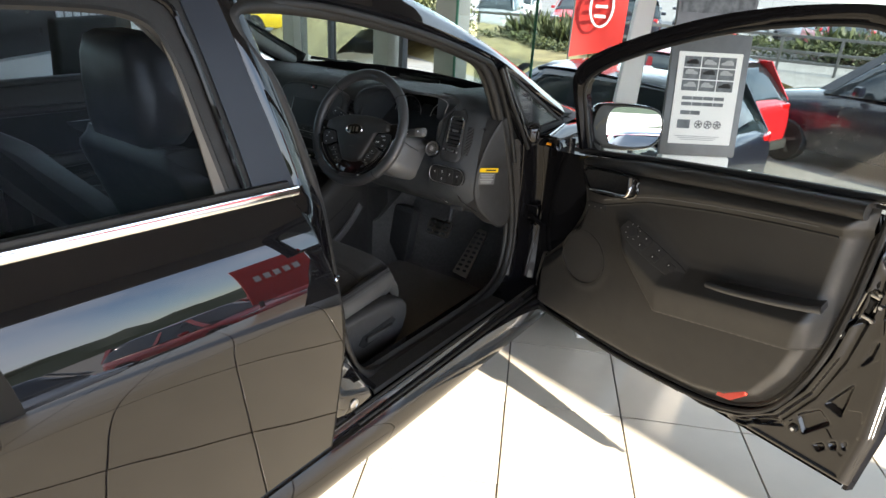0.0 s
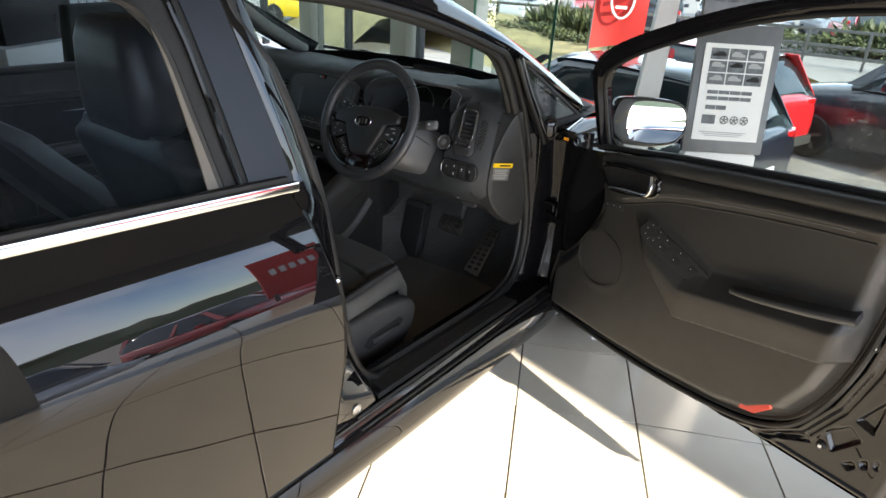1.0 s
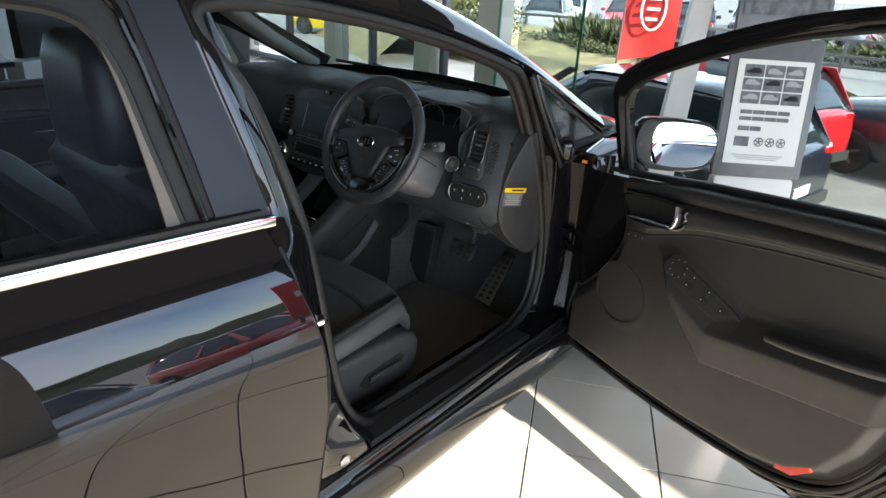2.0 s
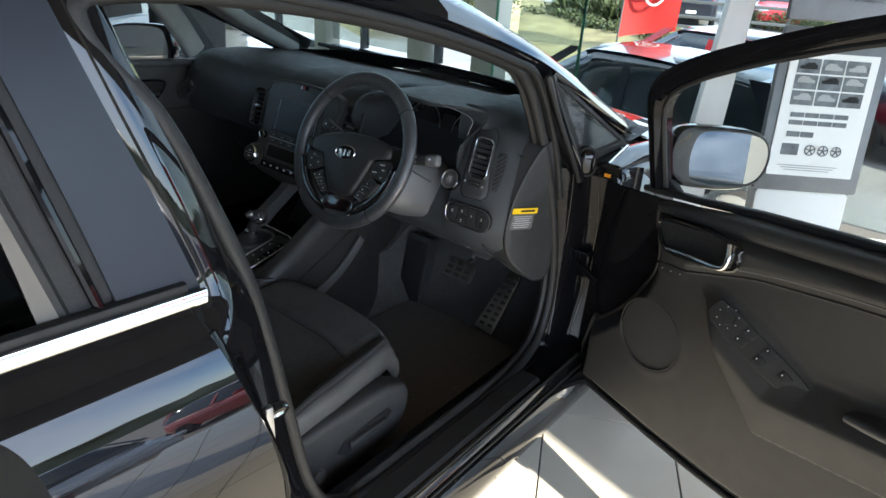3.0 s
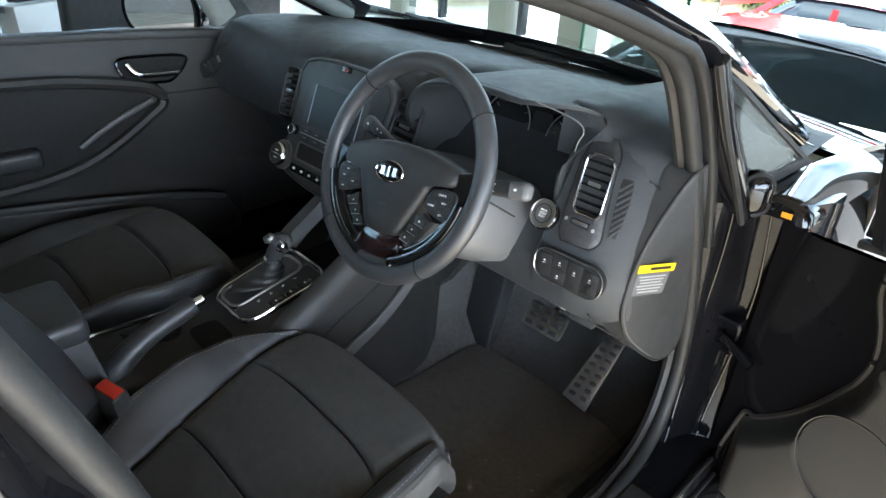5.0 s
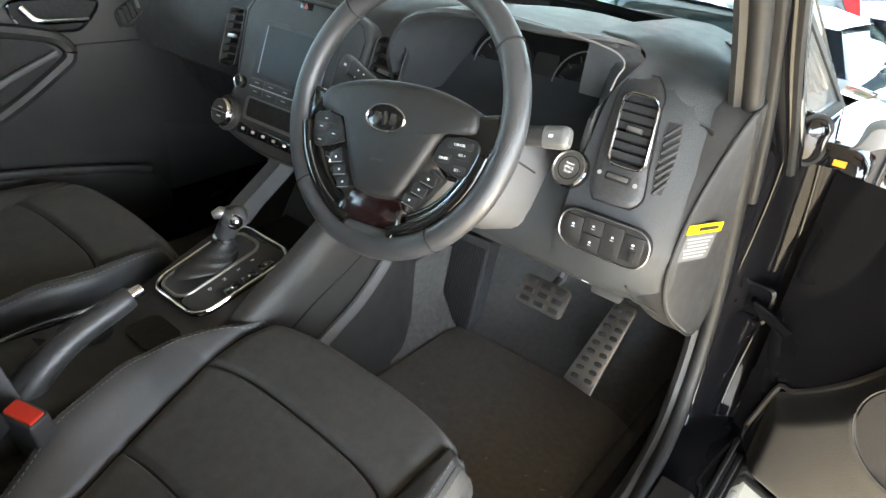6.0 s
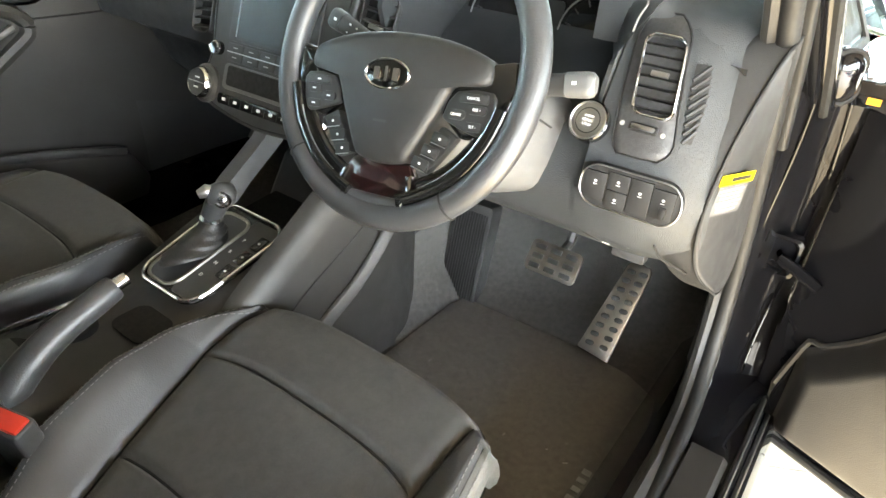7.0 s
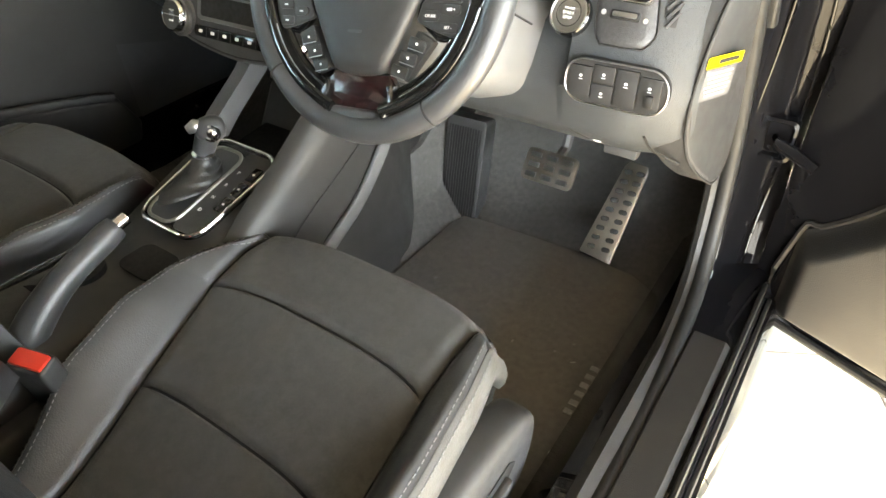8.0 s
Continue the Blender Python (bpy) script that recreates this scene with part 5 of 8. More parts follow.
for x in (-0.083, 0.083):
    part("edge_line", fresh_box((x, 0.045, 0.004), (0.0010, 0.086, 0.002), cm), SATIN, stack, "thin bright screen edge")
for sx in (-1, 1):
    kn = part("knob", lathe([(0.0115, 0), (0.0115, 0.012), (0.010, 0.014), (0.0, 0.0135)], cm @ pose(sx * 0.122, -0.024, 0.001), 20), PIANO, stack, "small round knob")
    part("ring", lathe([(0.0122, 0.009), (0.0120, 0.0125), (0.0098, 0.0145), (0.0092, 0.0135)], cm @ pose(sx * 0.122, -0.024, 0.001), 20), CHROME, kn, "chrome ring")
    big = part("knob", lathe([(0.034, -0.004), (0.034, 0.006), (0.029, 0.010), (0.0275, 0.008), (0.0265, 0.020), (0.0235, 0.0235), (0.0, 0.0225)], cm @ pose(sx * 0.142, -0.089, 0.0), 32), PLASTIC, stack, "round climate knob")
    part("ring", lathe([(0.0272, 0.014), (0.0268, 0.0205), (0.0240, 0.0242), (0.0228, 0.0228)], cm @ pose(sx * 0.142, -0.089, 0.0), 32), CHROME, big, "chrome ring")
    part("bright_line", fresh_box((sx * 0.142, -0.089, 0.0230), (0.042, 0.0014, 0.001), cm), SATIN, big, "thin bright line")
    for dy in (0.008, -0.009):
        part("print_bar", plate(rounded(0.012, 0.0026, 0.0005, 1), 0.0006, cm @ pose(sx * 0.142, -0.089 + dy, 0.0234)), WHITE_MARK, big, "small white marking")
for y in (-0.0165, -0.0325):
    for i in range(5):
        x = (i - 2) * 0.040
        part("key", fresh_box((x, y, 0.0015), (0.0385, 0.0135, 0.004), cm, 0.0015), PLASTIC, stack)
        part("print_bar", plate(rounded(0.011, 0.0017, 0.0004, 1), 0.0005, cm @ pose(x, y, 0.0039)), GREY_PRINT, stack, "small pale marking")
part("bright_line", fresh_box((0, -0.0243, 0.003), (0.20, 0.0014, 0.002), cm), SATIN, stack, "thin bright line")
part("slot_frame", plate(rounded(0.205, 0.044, 0.008, 3), 0.006, cm @ pose(0, -0.066, 0.002), 0.002), LIGHT_PLASTIC, stack, "grey slot frame")
part("display", plate(rounded(0.182, 0.034, 0.005, 2), 0.006, cm @ pose(0, -0.064, 0.0035)), DARK, stack, "dark climate display")
part("key_bar", plate(rounded(0.215, 0.019, 0.006, 3), 0.006, cm @ pose(0, -0.106, 0.003), 0.002), PIANO, stack, "gloss black key bar")
for i in range(7):
    part("symbol", plate(rounded(0.0085, 0.005, 0.001, 1), 0.0006, cm @ pose((i - 3) * 0.030, -0.106, 0.0037)), WHITE_MARK, stack, "small white symbol")
    part("key_gap", fresh_box(((i - 3) * 0.030 + 0.015, -0.106, 0.0032), (0.0012, 0.016, 0.0012), cm), DARK, stack, "dark joint between keys")
part("hazard_key", fresh_box((0.0, 0.1375, 0.0), (0.03, 0.012, 0.006), cm, 0.002), PIANO, stack, "black hazard switch")
part("symbol", plate([(-0.005, -0.004), (0.005, -0.004), (0, 0.005)], 0.0006, cm @ pose(0, 0.1375, 0.0036)), RED_PLASTIC, stack, "red triangle")
vent("", cm @ pose(-0.198, 0.050, -0.013, 0, -6, 4), 0.058, 0.112, 7, 0.05)
vent("", cm @ pose(0.197, 0.066, -0.014, 0, 14, -6), 0.056, 0.110, 6, -0.05)
vent("", facing((-0.640, 0.205, 0.868), (0.25, -0.9, 0.3), (0.14, 0, 0.12)), 0.044, 0.145, 8)

# ---- steering column and wheel ----
WHEEL = facing((0.365, 0.020, 0.911), (0, -math.cos(radians(24.5)), math.sin(radians(24.5))))
col = group_part("steering_column", car, "grey plastic steering column shroud")
rings = []
for z, w, h, dy in ((-0.030, 0.12, 0.11, -0.030), (-0.045, 0.17, 0.130, -0.034), (-0.09, 0.225, 0.146, -0.040), (-0.15, 0.252, 0.152, -0.038), (-0.235, 0.262, 0.150, -0.030)):
    rings.append([WHEEL @ Vector((x, y + dy, z)) for x, y in rounded(w, h, 0.050, 6)])
part("shroud", loft(rings), LIGHT_PLASTIC, col, sharp=60)
part("shroud_joint", tube([WHEEL @ Vector((0.5 * w + 0.001, 0.012 - 0.012 * k, -z)) for k, (w, z) in enumerate(((0.175, 0.048), (0.229, 0.09), (0.273, 0.15))) for _ in (0,)], 0.0014, 5), DARK, col, "shroud joint")
for sx, y0, y1, x1, lab in ((1, 0.020, 0.040, 0.213, "black light stalk with a grey turning end and white symbols"), (-1, 0.030, 0.046, 0.172, "black wiper stalk with white symbols")):
    st = group_part("stalk", car, lab)
    fl_ = Matrix.Translation((0, 0, 0))
    a_, b_ = Vector((sx * 0.07, y0 - 0.012, -0.062)), Vector((sx * x1, y1, -0.052))
    d_ = (b_ - a_)
    part("stem", tube([WHEEL @ a_, WHEEL @ (a_ + d_ * 0.42)], 0.010, 10), PLASTIC, st)
    ang = math.degrees(math.atan2(d_.y, d_.x)) if sx > 0 else math.degrees(math.atan2(-d_.y, -d_.x))
    L_ = d_.length
    gr = WHEEL @ Matrix.Translation(a_ + d_ * 0.68) @ pose(0, 0, 0, 0, 0, ang)
    rg = [[gr @ Vector((sx * L_ * k, q[0], q[1])) for q in rounded(hh, tt, tt * 0.42, 4)] for k, hh, tt in ((-0.34, 0.016, 0.014), (-0.28, 0.022, 0.018), (0.08, 0.025, 0.020), (0.10, 0.026, 0.021))]
    part("grip", loft(rg), PLASTIC, st)
    rg = [[gr @ Vector((sx * L_ * k, q[0], q[1])) for q in rounded(hh, tt, tt * 0.42, 4)] for k, hh, tt in ((0.105, 0.027, 0.022), (0.26, 0.028, 0.022), (0.30, 0.025, 0.019), (0.32, 0.018, 0.012))]
    part("end", loft(rg), LIGHT_PLASTIC if sx > 0 else PLASTIC, st, "grey turning end" if sx > 0 else "black turning end")
    for k, dy, w_ in ((-0.20, 0.005, 0.005), (-0.20, -0.006, 0.005), (-0.08, 0.005, 0.006), (-0.08, -0.006, 0.004), (0.18, 0.0, 0.009)):
        part("symbol", plate(rounded(w_ * 0.6, w_ * 0.4, 0.0006, 1), 0.0006, gr @ pose(sx * L_ * k, dy, 0.0112)), WHITE_MARK, st, "small white symbol")

wheel = group_part("steering_wheel", car, "black leather steering wheel with gloss black spokes")
rim_pts = [WHEEL @ Vector((0.171 * math.cos(a), 0.171 * math.sin(a), 0.0)) for a in [2 * math.pi * i / 72 for i in range(72)]]
part("rim", sweep(rim_pts, circle(0.0165, 14, 0.92), True, WHEEL.to_3x3() @ Vector((0, 0, 1))), LEATHER, wheel, "smooth black leather rim")
for a in (42, 138, 228, 312):
    c0 = [WHEEL @ Vector(((0.171 + 0.0172 * math.cos(b)) * math.cos(radians(a)), (0.171 + 0.0172 * math.cos(b)) * math.sin(radians(a)), 0.0160 * math.sin(b))) for b in [2 * math.pi * i / 14 for i in range(14)]]
    part("seam", tube(c0, 0.0011, 5, True), DARK, wheel, "leather seam")
HUB = WHEEL @ pose(0, 0, 0, 0, 0, 7)


def mirrored(pts, sx):
    """An outline for one side, turned over for the other."""
    return [(x, y) for x, y in pts] if sx > 0 else [(-x, y) for x, y in pts][::-1]


half = [(0.0, 0.040), (0.045, 0.038), (0.085, 0.031), (0.118, 0.020), (0.127, 0.010), (0.127, -0.006), (0.112, -0.0105), (0.088, -0.0125), (0.080, -0.020), (0.068, -0.045), (0.053, -0.074), (0.040, -0.098), (0.030, -0.106), (0.0, -0.110)]
pad = half + [(-x, y) for x, y in half[-2:0:-1]]
pad = [(q.x, q.y) for q in smooth_path([(x, y, 0) for x, y in pad], 2, True)]
rings = []
for z, k in ((-0.040, 0.96), (-0.004, 0.998), (0.004, 1.0), (0.009, 0.985), (0.0125, 0.95), (0.0155, 0.86), (0.018, 0.6), (0.019, 0.25)):
    rings.append([HUB @ Vector((x * k, (y + 0.030) * k - 0.030, z - 0.10 * x * x)) for x, y in pad])
part("airbag_pad", loft(rings), KEY_PLASTIC, wheel, "black airbag cover", sharp=60)
part("airbag_mark", plate(rounded(0.020, 0.003, 0.001, 1), 0.0006, HUB @ pose(0.0, -0.062, 0.0193)), PLASTIC, wheel, "faint embossed airbag marking")
for sx in (1, -1):
    # spoke that carries the switches, then the curved arm along the rim
    part("spoke", plate(mirrored([(0.070, -0.045), (0.075, -0.010), (0.110, 0.012), (0.152, 0.020), (0.160, -0.010), (0.146, -0.050), (0.132, -0.064), (0.100, -0.068)], sx)[::-1], 0.026, HUB @ pose(0, 0, 0.004), 0.006, 3), PIANO, wheel, "gloss black side spoke")
    part("button_pod", plate([(q.x, q.y) for q in smooth_path([(x, y, 0) for x, y in mirrored([(0.088, -0.017), (0.132, -0.015), (0.137, -0.032), (0.129, -0.058), (0.116, -0.062), (0.078, -0.050), (0.075, -0.042)], sx)], 2, True)][::-1], 0.010, HUB @ pose(0, 0, 0.0065), 0.003, 3), KEY_PLASTIC, wheel, "black switch pod")
    for x, y, w, h, r, word in ((0.111, -0.0235, 0.036, 0.010, 0.002, "CANCEL"), (0.1175, -0.0350, 0.022, 0.010, 0.003, "RES +"), (0.0925, -0.0420, 0.022, 0.011, 0.005, "CRUISE"), (0.1155, -0.0530, 0.022, 0.010, 0.003, "SET -")):
        part("key", plate(rounded(w, h, r, 3), 0.004, HUB @ pose(sx * x, y, 0.0086), 0.0012), KEY_PLASTIC, wheel)
        if sx > 0:
            lettering("lettering", word, 0.0042, HUB @ pose(x, y, 0.0090), WHITE_MARK, wheel, "tiny white lettering")
        else:
            part("symbol", plate(rounded(0.0055, 0.0018, 0.0004, 1), 0.0005, HUB @ pose(-x, y, 0.0090)), WHITE_MARK, wheel, "small white symbol")
    bar = mirrored([(0.076, -0.056), (0.098, -0.067), (0.066, -0.112), (0.046, -0.104)], sx)
    part("key_bar", plate(bar[::-1], 0.012, HUB @ pose(0, 0, 0.0055), 0.003), KEY_PLASTIC, wheel, "black bar of keys")
    for i in range(3):
        x, y = 0.0785 - 0.0105 * i, -0.0710 - 0.0150 * i
        kk = HUB @ pose(sx * x, y, 0.0088, 0, 0, -12 * sx)
        part("key", plate(rounded(0.022, 0.0125, 0.002, 2), 0.003, kk, 0.001), KEY_PLASTIC, wheel)
        part("bright_edge", fresh_box((0.0, -0.0068, 0.0), (0.020, 0.0008, 0.001), kk), SATIN, wheel, "thin bright key edge")
        part("symbol", plate(rounded(0.0030, 0.0028, 0.0007, 1), 0.0006, kk @ pose(0, 0, 0.0006)), WHITE_MARK, wheel, "small white symbol")
    for rad_, zz, w_ in ((0.150, 0.006, 0.014), (0.138, 0.000, 0.007)):
        arc = [HUB @ Vector((sx * rad_ * math.cos(radians(a)) * (1 - 0.10 * ease(a, -52, -76)), rad_ * math.sin(radians(a)) * (1 + 0.02 * ease(a, -52, -76)), zz)) for a in [-12 - 5.2 * i for i in range(13)]]
        part("trim_arc", sweep(arc, rounded(0.016, w_, 0.004, 3), up=HUB.to_3x3() @ Vector((0, 0, 1))), PIANO, wheel, "gloss black curved trim")
    # Glint on the gloss arc, modelled as a thin satin tube.
    part("glint_line", tube([HUB @ Vector((sx * 0.143 * math.cos(radians(a)), 0.143 * math.sin(radians(a)), 0.011)) for a in [-24 - 4 * i for i in range(11)]], 0.0009, 5), SATIN, wheel, "thin satin line drawn as a glint on the trim")
bridge = [(-0.040, -0.104), (0.040, -0.104), (0.050, -0.118), (0.040, -0.146), (0.0, -0.151), (-0.040, -0.146), (-0.050, -0.118)]
part("bridge", plate(bridge[::-1], 0.014, HUB @ pose(0, 0, 0.004), 0.004, 3), material("dark_red_gloss", (0.014, 0.005, 0.005), 0.12, vary=0.1, scale=10, coat=0.5), wheel, "reddish-black gloss bridge under the airbag")
part("lower_spoke", plate([(-0.060, -0.146), (0.060, -0.146), (0.085, -0.152), (0.05, -0.170), (0.0, -0.176), (-0.05, -0.170), (-0.085, -0.152)][::-1], 0.018, HUB @ pose(0, 0, 0.008), 0.005, 3), LEATHER, wheel, "black leather-covered lower spoke")
for sx in (1, -1):
    part("clip_edge", tube([HUB @ Vector((sx * 0.045, -0.118, 0.006)), HUB @ Vector((sx * 0.050, -0.135, 0.008)), HUB @ Vector((sx * 0.043, -0.152, 0.010))], 0.004, 8), PIANO, wheel, "gloss black trim end")
em = HUB @ pose(0, -0.010, 0.0200)
badge = part("badge", plate([(0.031 * math.cos(a), 0.0165 * math.sin(a)) for a in [2 * math.pi * i / 36 for i in range(36)]], 0.004, em, 0.001), PIANO, wheel, "oval maker's badge")
part("badge_ring", tube([em @ Vector((0.031 * math.cos(a), 0.0165 * math.sin(a), 0.0)) for a in [2 * math.pi * i / 40 for i in range(40)]], 0.0016, 6, True, (0, 1, 0)), CHROME, badge, "chrome oval")
for x, w, h, t in ((-0.0135, 0.0085, 0.014, 0), (0.0, 0.0040, 0.017, 0), (0.0135, 0.0085, 0.014, 0)):
    part("badge_bar", plate(rounded(w, h, 0.001, 1), 0.0018, em @ pose(x, 0, 0.0018, 0, 0, t)), CHROME, badge, "chrome bar of the badge")

# ---- pedals and mat ----
bm_ = facing((0.424, 0.402, 0.476), (0, -0.80, 0.60))
br = group_part("brake_pedal", car, "brushed steel brake pedal with rubber studs")
part("pad", plate(rounded(0.105, 0.062, 0.010, 3), 0.008, bm_, 0.002), ALU, br)
for r in range(3):
    for k in range(3):
        part("stud", fresh_box(((k - 1) * 0.032, (r - 1) * 0.019, 0.001), (0.022, 0.010, 0.004), bm_, 0.0015), RUBBER, br, "black rubber stud")
part("arm", tube([bm_ @ Vector((0, 0.0, -0.01)), bm_ @ Vector((0, 0.05, -0.05)), (0.424, 0.52, 0.62)], 0.010, 8), PLASTIC, br)
am = facing((0.549, 0.448, 0.396), (0, -0.80, 0.60), (0.11, 0.60, 0.80))
ac = group_part("accelerator", car, "tall brushed steel accelerator pedal with rubber studs")
part("pad", plate([(-0.033, -0.098), (0.033, -0.098), (0.032, -0.080), (0.024, 0.085), (0.018, 0.098), (-0.018, 0.098), (-0.024, 0.085), (-0.032, -0.080)], 0.009, am, 0.003), ALU, ac)
for r in range(9):
    for k in range(2):
        part("stud", plate(rounded(0.0165, 0.0095, 0.0045, 3), 0.004, am @ pose((k - 0.5) * (0.029 - 0.0008 * r), -0.080 + r * 0.0196 + 0.004 * k, 0.0022, 0, 0, 10), 0.001), RUBBER, ac, "black rubber stud")
fm = facing((0.176, 0.474, 0.352), (0.05, -0.96, 0.25))
fr = group_part("foot_rest", car, "ribbed black foot rest")
part("pad", plate(rounded(0.098, 0.245, 0.010, 3), 0.05, fm, 0.005), PLASTIC, fr)
for i in range(13):
    part("rib", fresh_box((-0.039 + i * 0.0065, 0, 0.001), (0.0032, 0.205, 0.003), fm, 0.001), RUBBER, fr)
mo = [(0.185, -0.05), (0.18, 0.20), (0.185, 0.42), (0.20, 0.455), (0.48, 0.465), (0.60, 0.455), (0.68, 0.42), (0.688, 0.20), (0.680, -0.10), (0.60, -0.16), (0.30, -0.16)]
floor_mat = thing("floor_mat", prism([(x, y, 0.238 + 0.12 * max(0, y - 0.40)) for x, y in mo], (0, 0, 0.008), 0.002), CARPET, "dark grey carpet floor mat in the driver's footwell", "floor mat")
for i in range(6):
    part("stitched_bar", fresh_box((0.638, 0.085 + 0.021 * i, 0.248), (0.015, 0.011, 0.003), None, 0.001), STITCH_GREY, floor_mat, "grey stitched mark")
lint = random.Random(8)
for i in range(14):
    u, v, a = lint.uniform(0.24, 0.62), lint.uniform(-0.02, 0.40), lint.uniform(0, 180)
    part("lint", fresh_box((0, 0, 0), (lint.uniform(0.003, 0.010), 0.0012, 0.0010), pose(u, v, 0.2475, 0, 0, a)), GREY_PRINT, floor_mat, "pale thread of lint")
part("clip", lathe([(0.009, 0), (0.009, 0.003), (0.005, 0.005), (0, 0.005)], Matrix.Translation((0.655, 0.0, 0.246)), 14), SATIN, floor_mat, "round mat clip")

# ---- centre console ----
con = group_part("console", car, "dark plastic centre console between the seats")
rings = []
for y, zl, w in ((-0.62, 0.64, 0.085), (-0.42, 0.64, 0.088), (-0.40, 0.520, 0.095), (-0.24, 0.500, 0.100), (-0.16, 0.508, 0.106), (-0.10, 0.524, 0.112), (-0.05, 0.537, 0.118), (0.02, 0.553, 0.126), (0.058, 0.562, 0.130), (0.064, 0.505, 0.132), (0.18, 0.515, 0.134), (0.24, 0.60, 0.138)):
    rings.append([(0.016 + x, y, z) for x, z in ((-w - 0.02, 0.24), (-w - 0.005, zl - 0.06), (-w, zl - 0.012), (-w + 0.012, zl), (w - 0.012, zl), (w, zl - 0.012), (w + 0.005, zl - 0.06), (w + 0.02, 0.24))])
part("body", loft(rings), PLASTIC, con, sharp=45)
km = facing((0.021, -0.046, 0.5475), (0.0, -0.235, 0.972), (0, 1, 0.2))
gate = group_part("gear_panel", car, "gear selector panel with a chrome frame")
go = [(x * (1 + 0.6 * y), y) for x, y in rounded(0.152, 0.200, 0.035, 5)]
part("frame", tube([km @ Vector((x, y, 0.004)) for x, y in go], 0.0034, 8, True, (0, 0, 1)), CHROME, gate, "chrome frame")
part("plate", plate(go, 0.006, km @ pose(0, 0, 0.001)), material("gate_black", (0.020, 0.019, 0.018), 0.2, vary=0.1, scale=40, coat=0.3), gate, "gloss black plate")
part("strip", plate([(x * 0.42 + 0.040, y * 0.92) for x, y in rounded(0.15, 0.20, 0.02, 3)], 0.003, km @ pose(0, 0, 0.003)), PLASTIC, gate, "black key panel")
for i, ch in enumerate("PRND"):
    lettering("lettering", ch, 0.009, km @ pose(0.030, 0.045 - 0.030 * i, 0.0045), WHITE_MARK, gate, "white gear letter")
for i in range(3):
    for s in (1, -1):
        part("key", fresh_box((s * 0.060, 0.052 - 0.036 * i, 0.003), (0.018, 0.030, 0.004), km, 0.0015), PIANO, gate)
        part("symbol", plate(rounded(0.0045, 0.0035, 0.0008, 1), 0.0006, km @ pose(s * 0.060, 0.052 - 0.036 * i, 0.0055)), WHITE_MARK, gate, "small white symbol")
skirt = [(x * (1 + 0.5 * y) - 0.026, y - 0.004) for x, y in rounded(0.076, 0.172, 0.024, 5)]
part("skirt_rim", tube([km @ Vector((x, y, 0.0045)) for x, y in skirt], 0.0030, 8, True, (0, 0, 1)), material("rim_satin", (0.20, 0.19, 0.17), 0.35, 0.6, vary=0.1, scale=60), gate, "satin rim round the boot")
part("skirt", plate(skirt, 0.003, km @ pose(0, 0, 0.0035)), LEATHER, gate, "black leather skirt")
lever = group_part("gear_lever", car, "gear lever with a leather boot and silver button")
rings = []
top, foot = Vector((-0.008, -0.018, 0.590)), km @ Vector((-0.026, -0.004, 0.004))
for i in range(19):
    t = i / 18
    c, w = foot.lerp(top, t), 0.020 * (1 - t) ** 1.6 + 0.0165
    ring = []
    for j in range(24):
        a = 2 * math.pi * j / 24
        fold = 0.07 * math.sin(t * 24 + 2.4 * math.sin(a + 0.6) + 1.2 * math.sin(2 * a)) * (0.35 + 0.65 * (1 - t))
        wob = 1 + fold + 0.06 * math.sin(a * 3 + 6 * t) * (1 - t)
        ring.append(c + Vector((w * wob * math.cos(a), w * (1.10 + 0.95 * (1 - t)) * wob * math.sin(a), 0.0)))
    rings.append(ring)
part("boot", loft(rings), material("boot_leather", (0.016, 0.016, 0.016), 0.45, vary=0.3, scale=60, bump=0.5, bump_scale=300), lever, "creased black leather boot")
part("collar", tube([top + Vector((0, 0, -0.003)), top + Vector((0, -0.001, 0.005))], 0.0190, 16), CHROME, lever, "chrome collar")
part("stem", tube([top + Vector((0, 0, 0.004)), top + Vector((0.006, 0.005, 0.020)), top + Vector((0.014, 0.012, 0.038))], 0.0175, 16, scales=[1, 1.06, 1.16]), LEATHER, lever)
kc = Vector((0.012, 0.000, 0.634))
side = Vector((-0.49, -0.82, 0.05))
part("knob", tube([kc + side * d for d in (0.030, 0.026, 0.016, 0.004, -0.008, -0.016, -0.019)], 0.0208, 18, scales=[0.45, 0.75, 0.95, 1.06, 1.0, 0.72, 0.35]), LEATHER, lever, "black leather knob")
bf = facing(kc + Vector((0.012, -0.014, 0.0)), (0.55, -0.80, 0.22))
part("ring", lathe([(0.0145, -0.002), (0.0140, 0.003), (0.0105, 0.004), (0.0095, 0.001)], bf, 20), CHROME, lever, "chrome ring round the button")
part("button", lathe([(0.0085, 0.0), (0.008, 0.004), (0.005, 0.0065), (0, 0.0068)], bf, 16), CHROME, lever, "chrome release button")
part("cap", tube([kc + side * 0.018 + Vector((0, 0, 0.008)), kc + side * 0.028 + Vector((0, 0, 0.009)), kc + side * 0.042 + Vector((0, 0, 0.004))], 0.0115, 14, scales=[0.8, 1.0, 0.6]), SATIN, lever, "silver inlay")
# handbrake, cup holders, buckle
hb = group_part("handbrake", car, "black leather handbrake lever with a chrome button")
hp = smooth_path([(0.060, -0.43, 0.45), (0.066, -0.395, 0.515), (0.064, -0.33, 0.562), (0.062, -0.255, 0.588), (0.062, -0.225, 0.597)], 5)
part("grip", tube(hp, 0.0195, 14, scales=[1.5, 1.45, 1.4, 1.35, 1.3, 1.28, 1.25, 1.22, 1.18, 1.12, 1.08, 1.05, 1.0, 1.0, 1.0, 1.0, 1.0, 0.98, 0.95, 0.92, 0.85][:len(hp)]), LEATHER, hb)
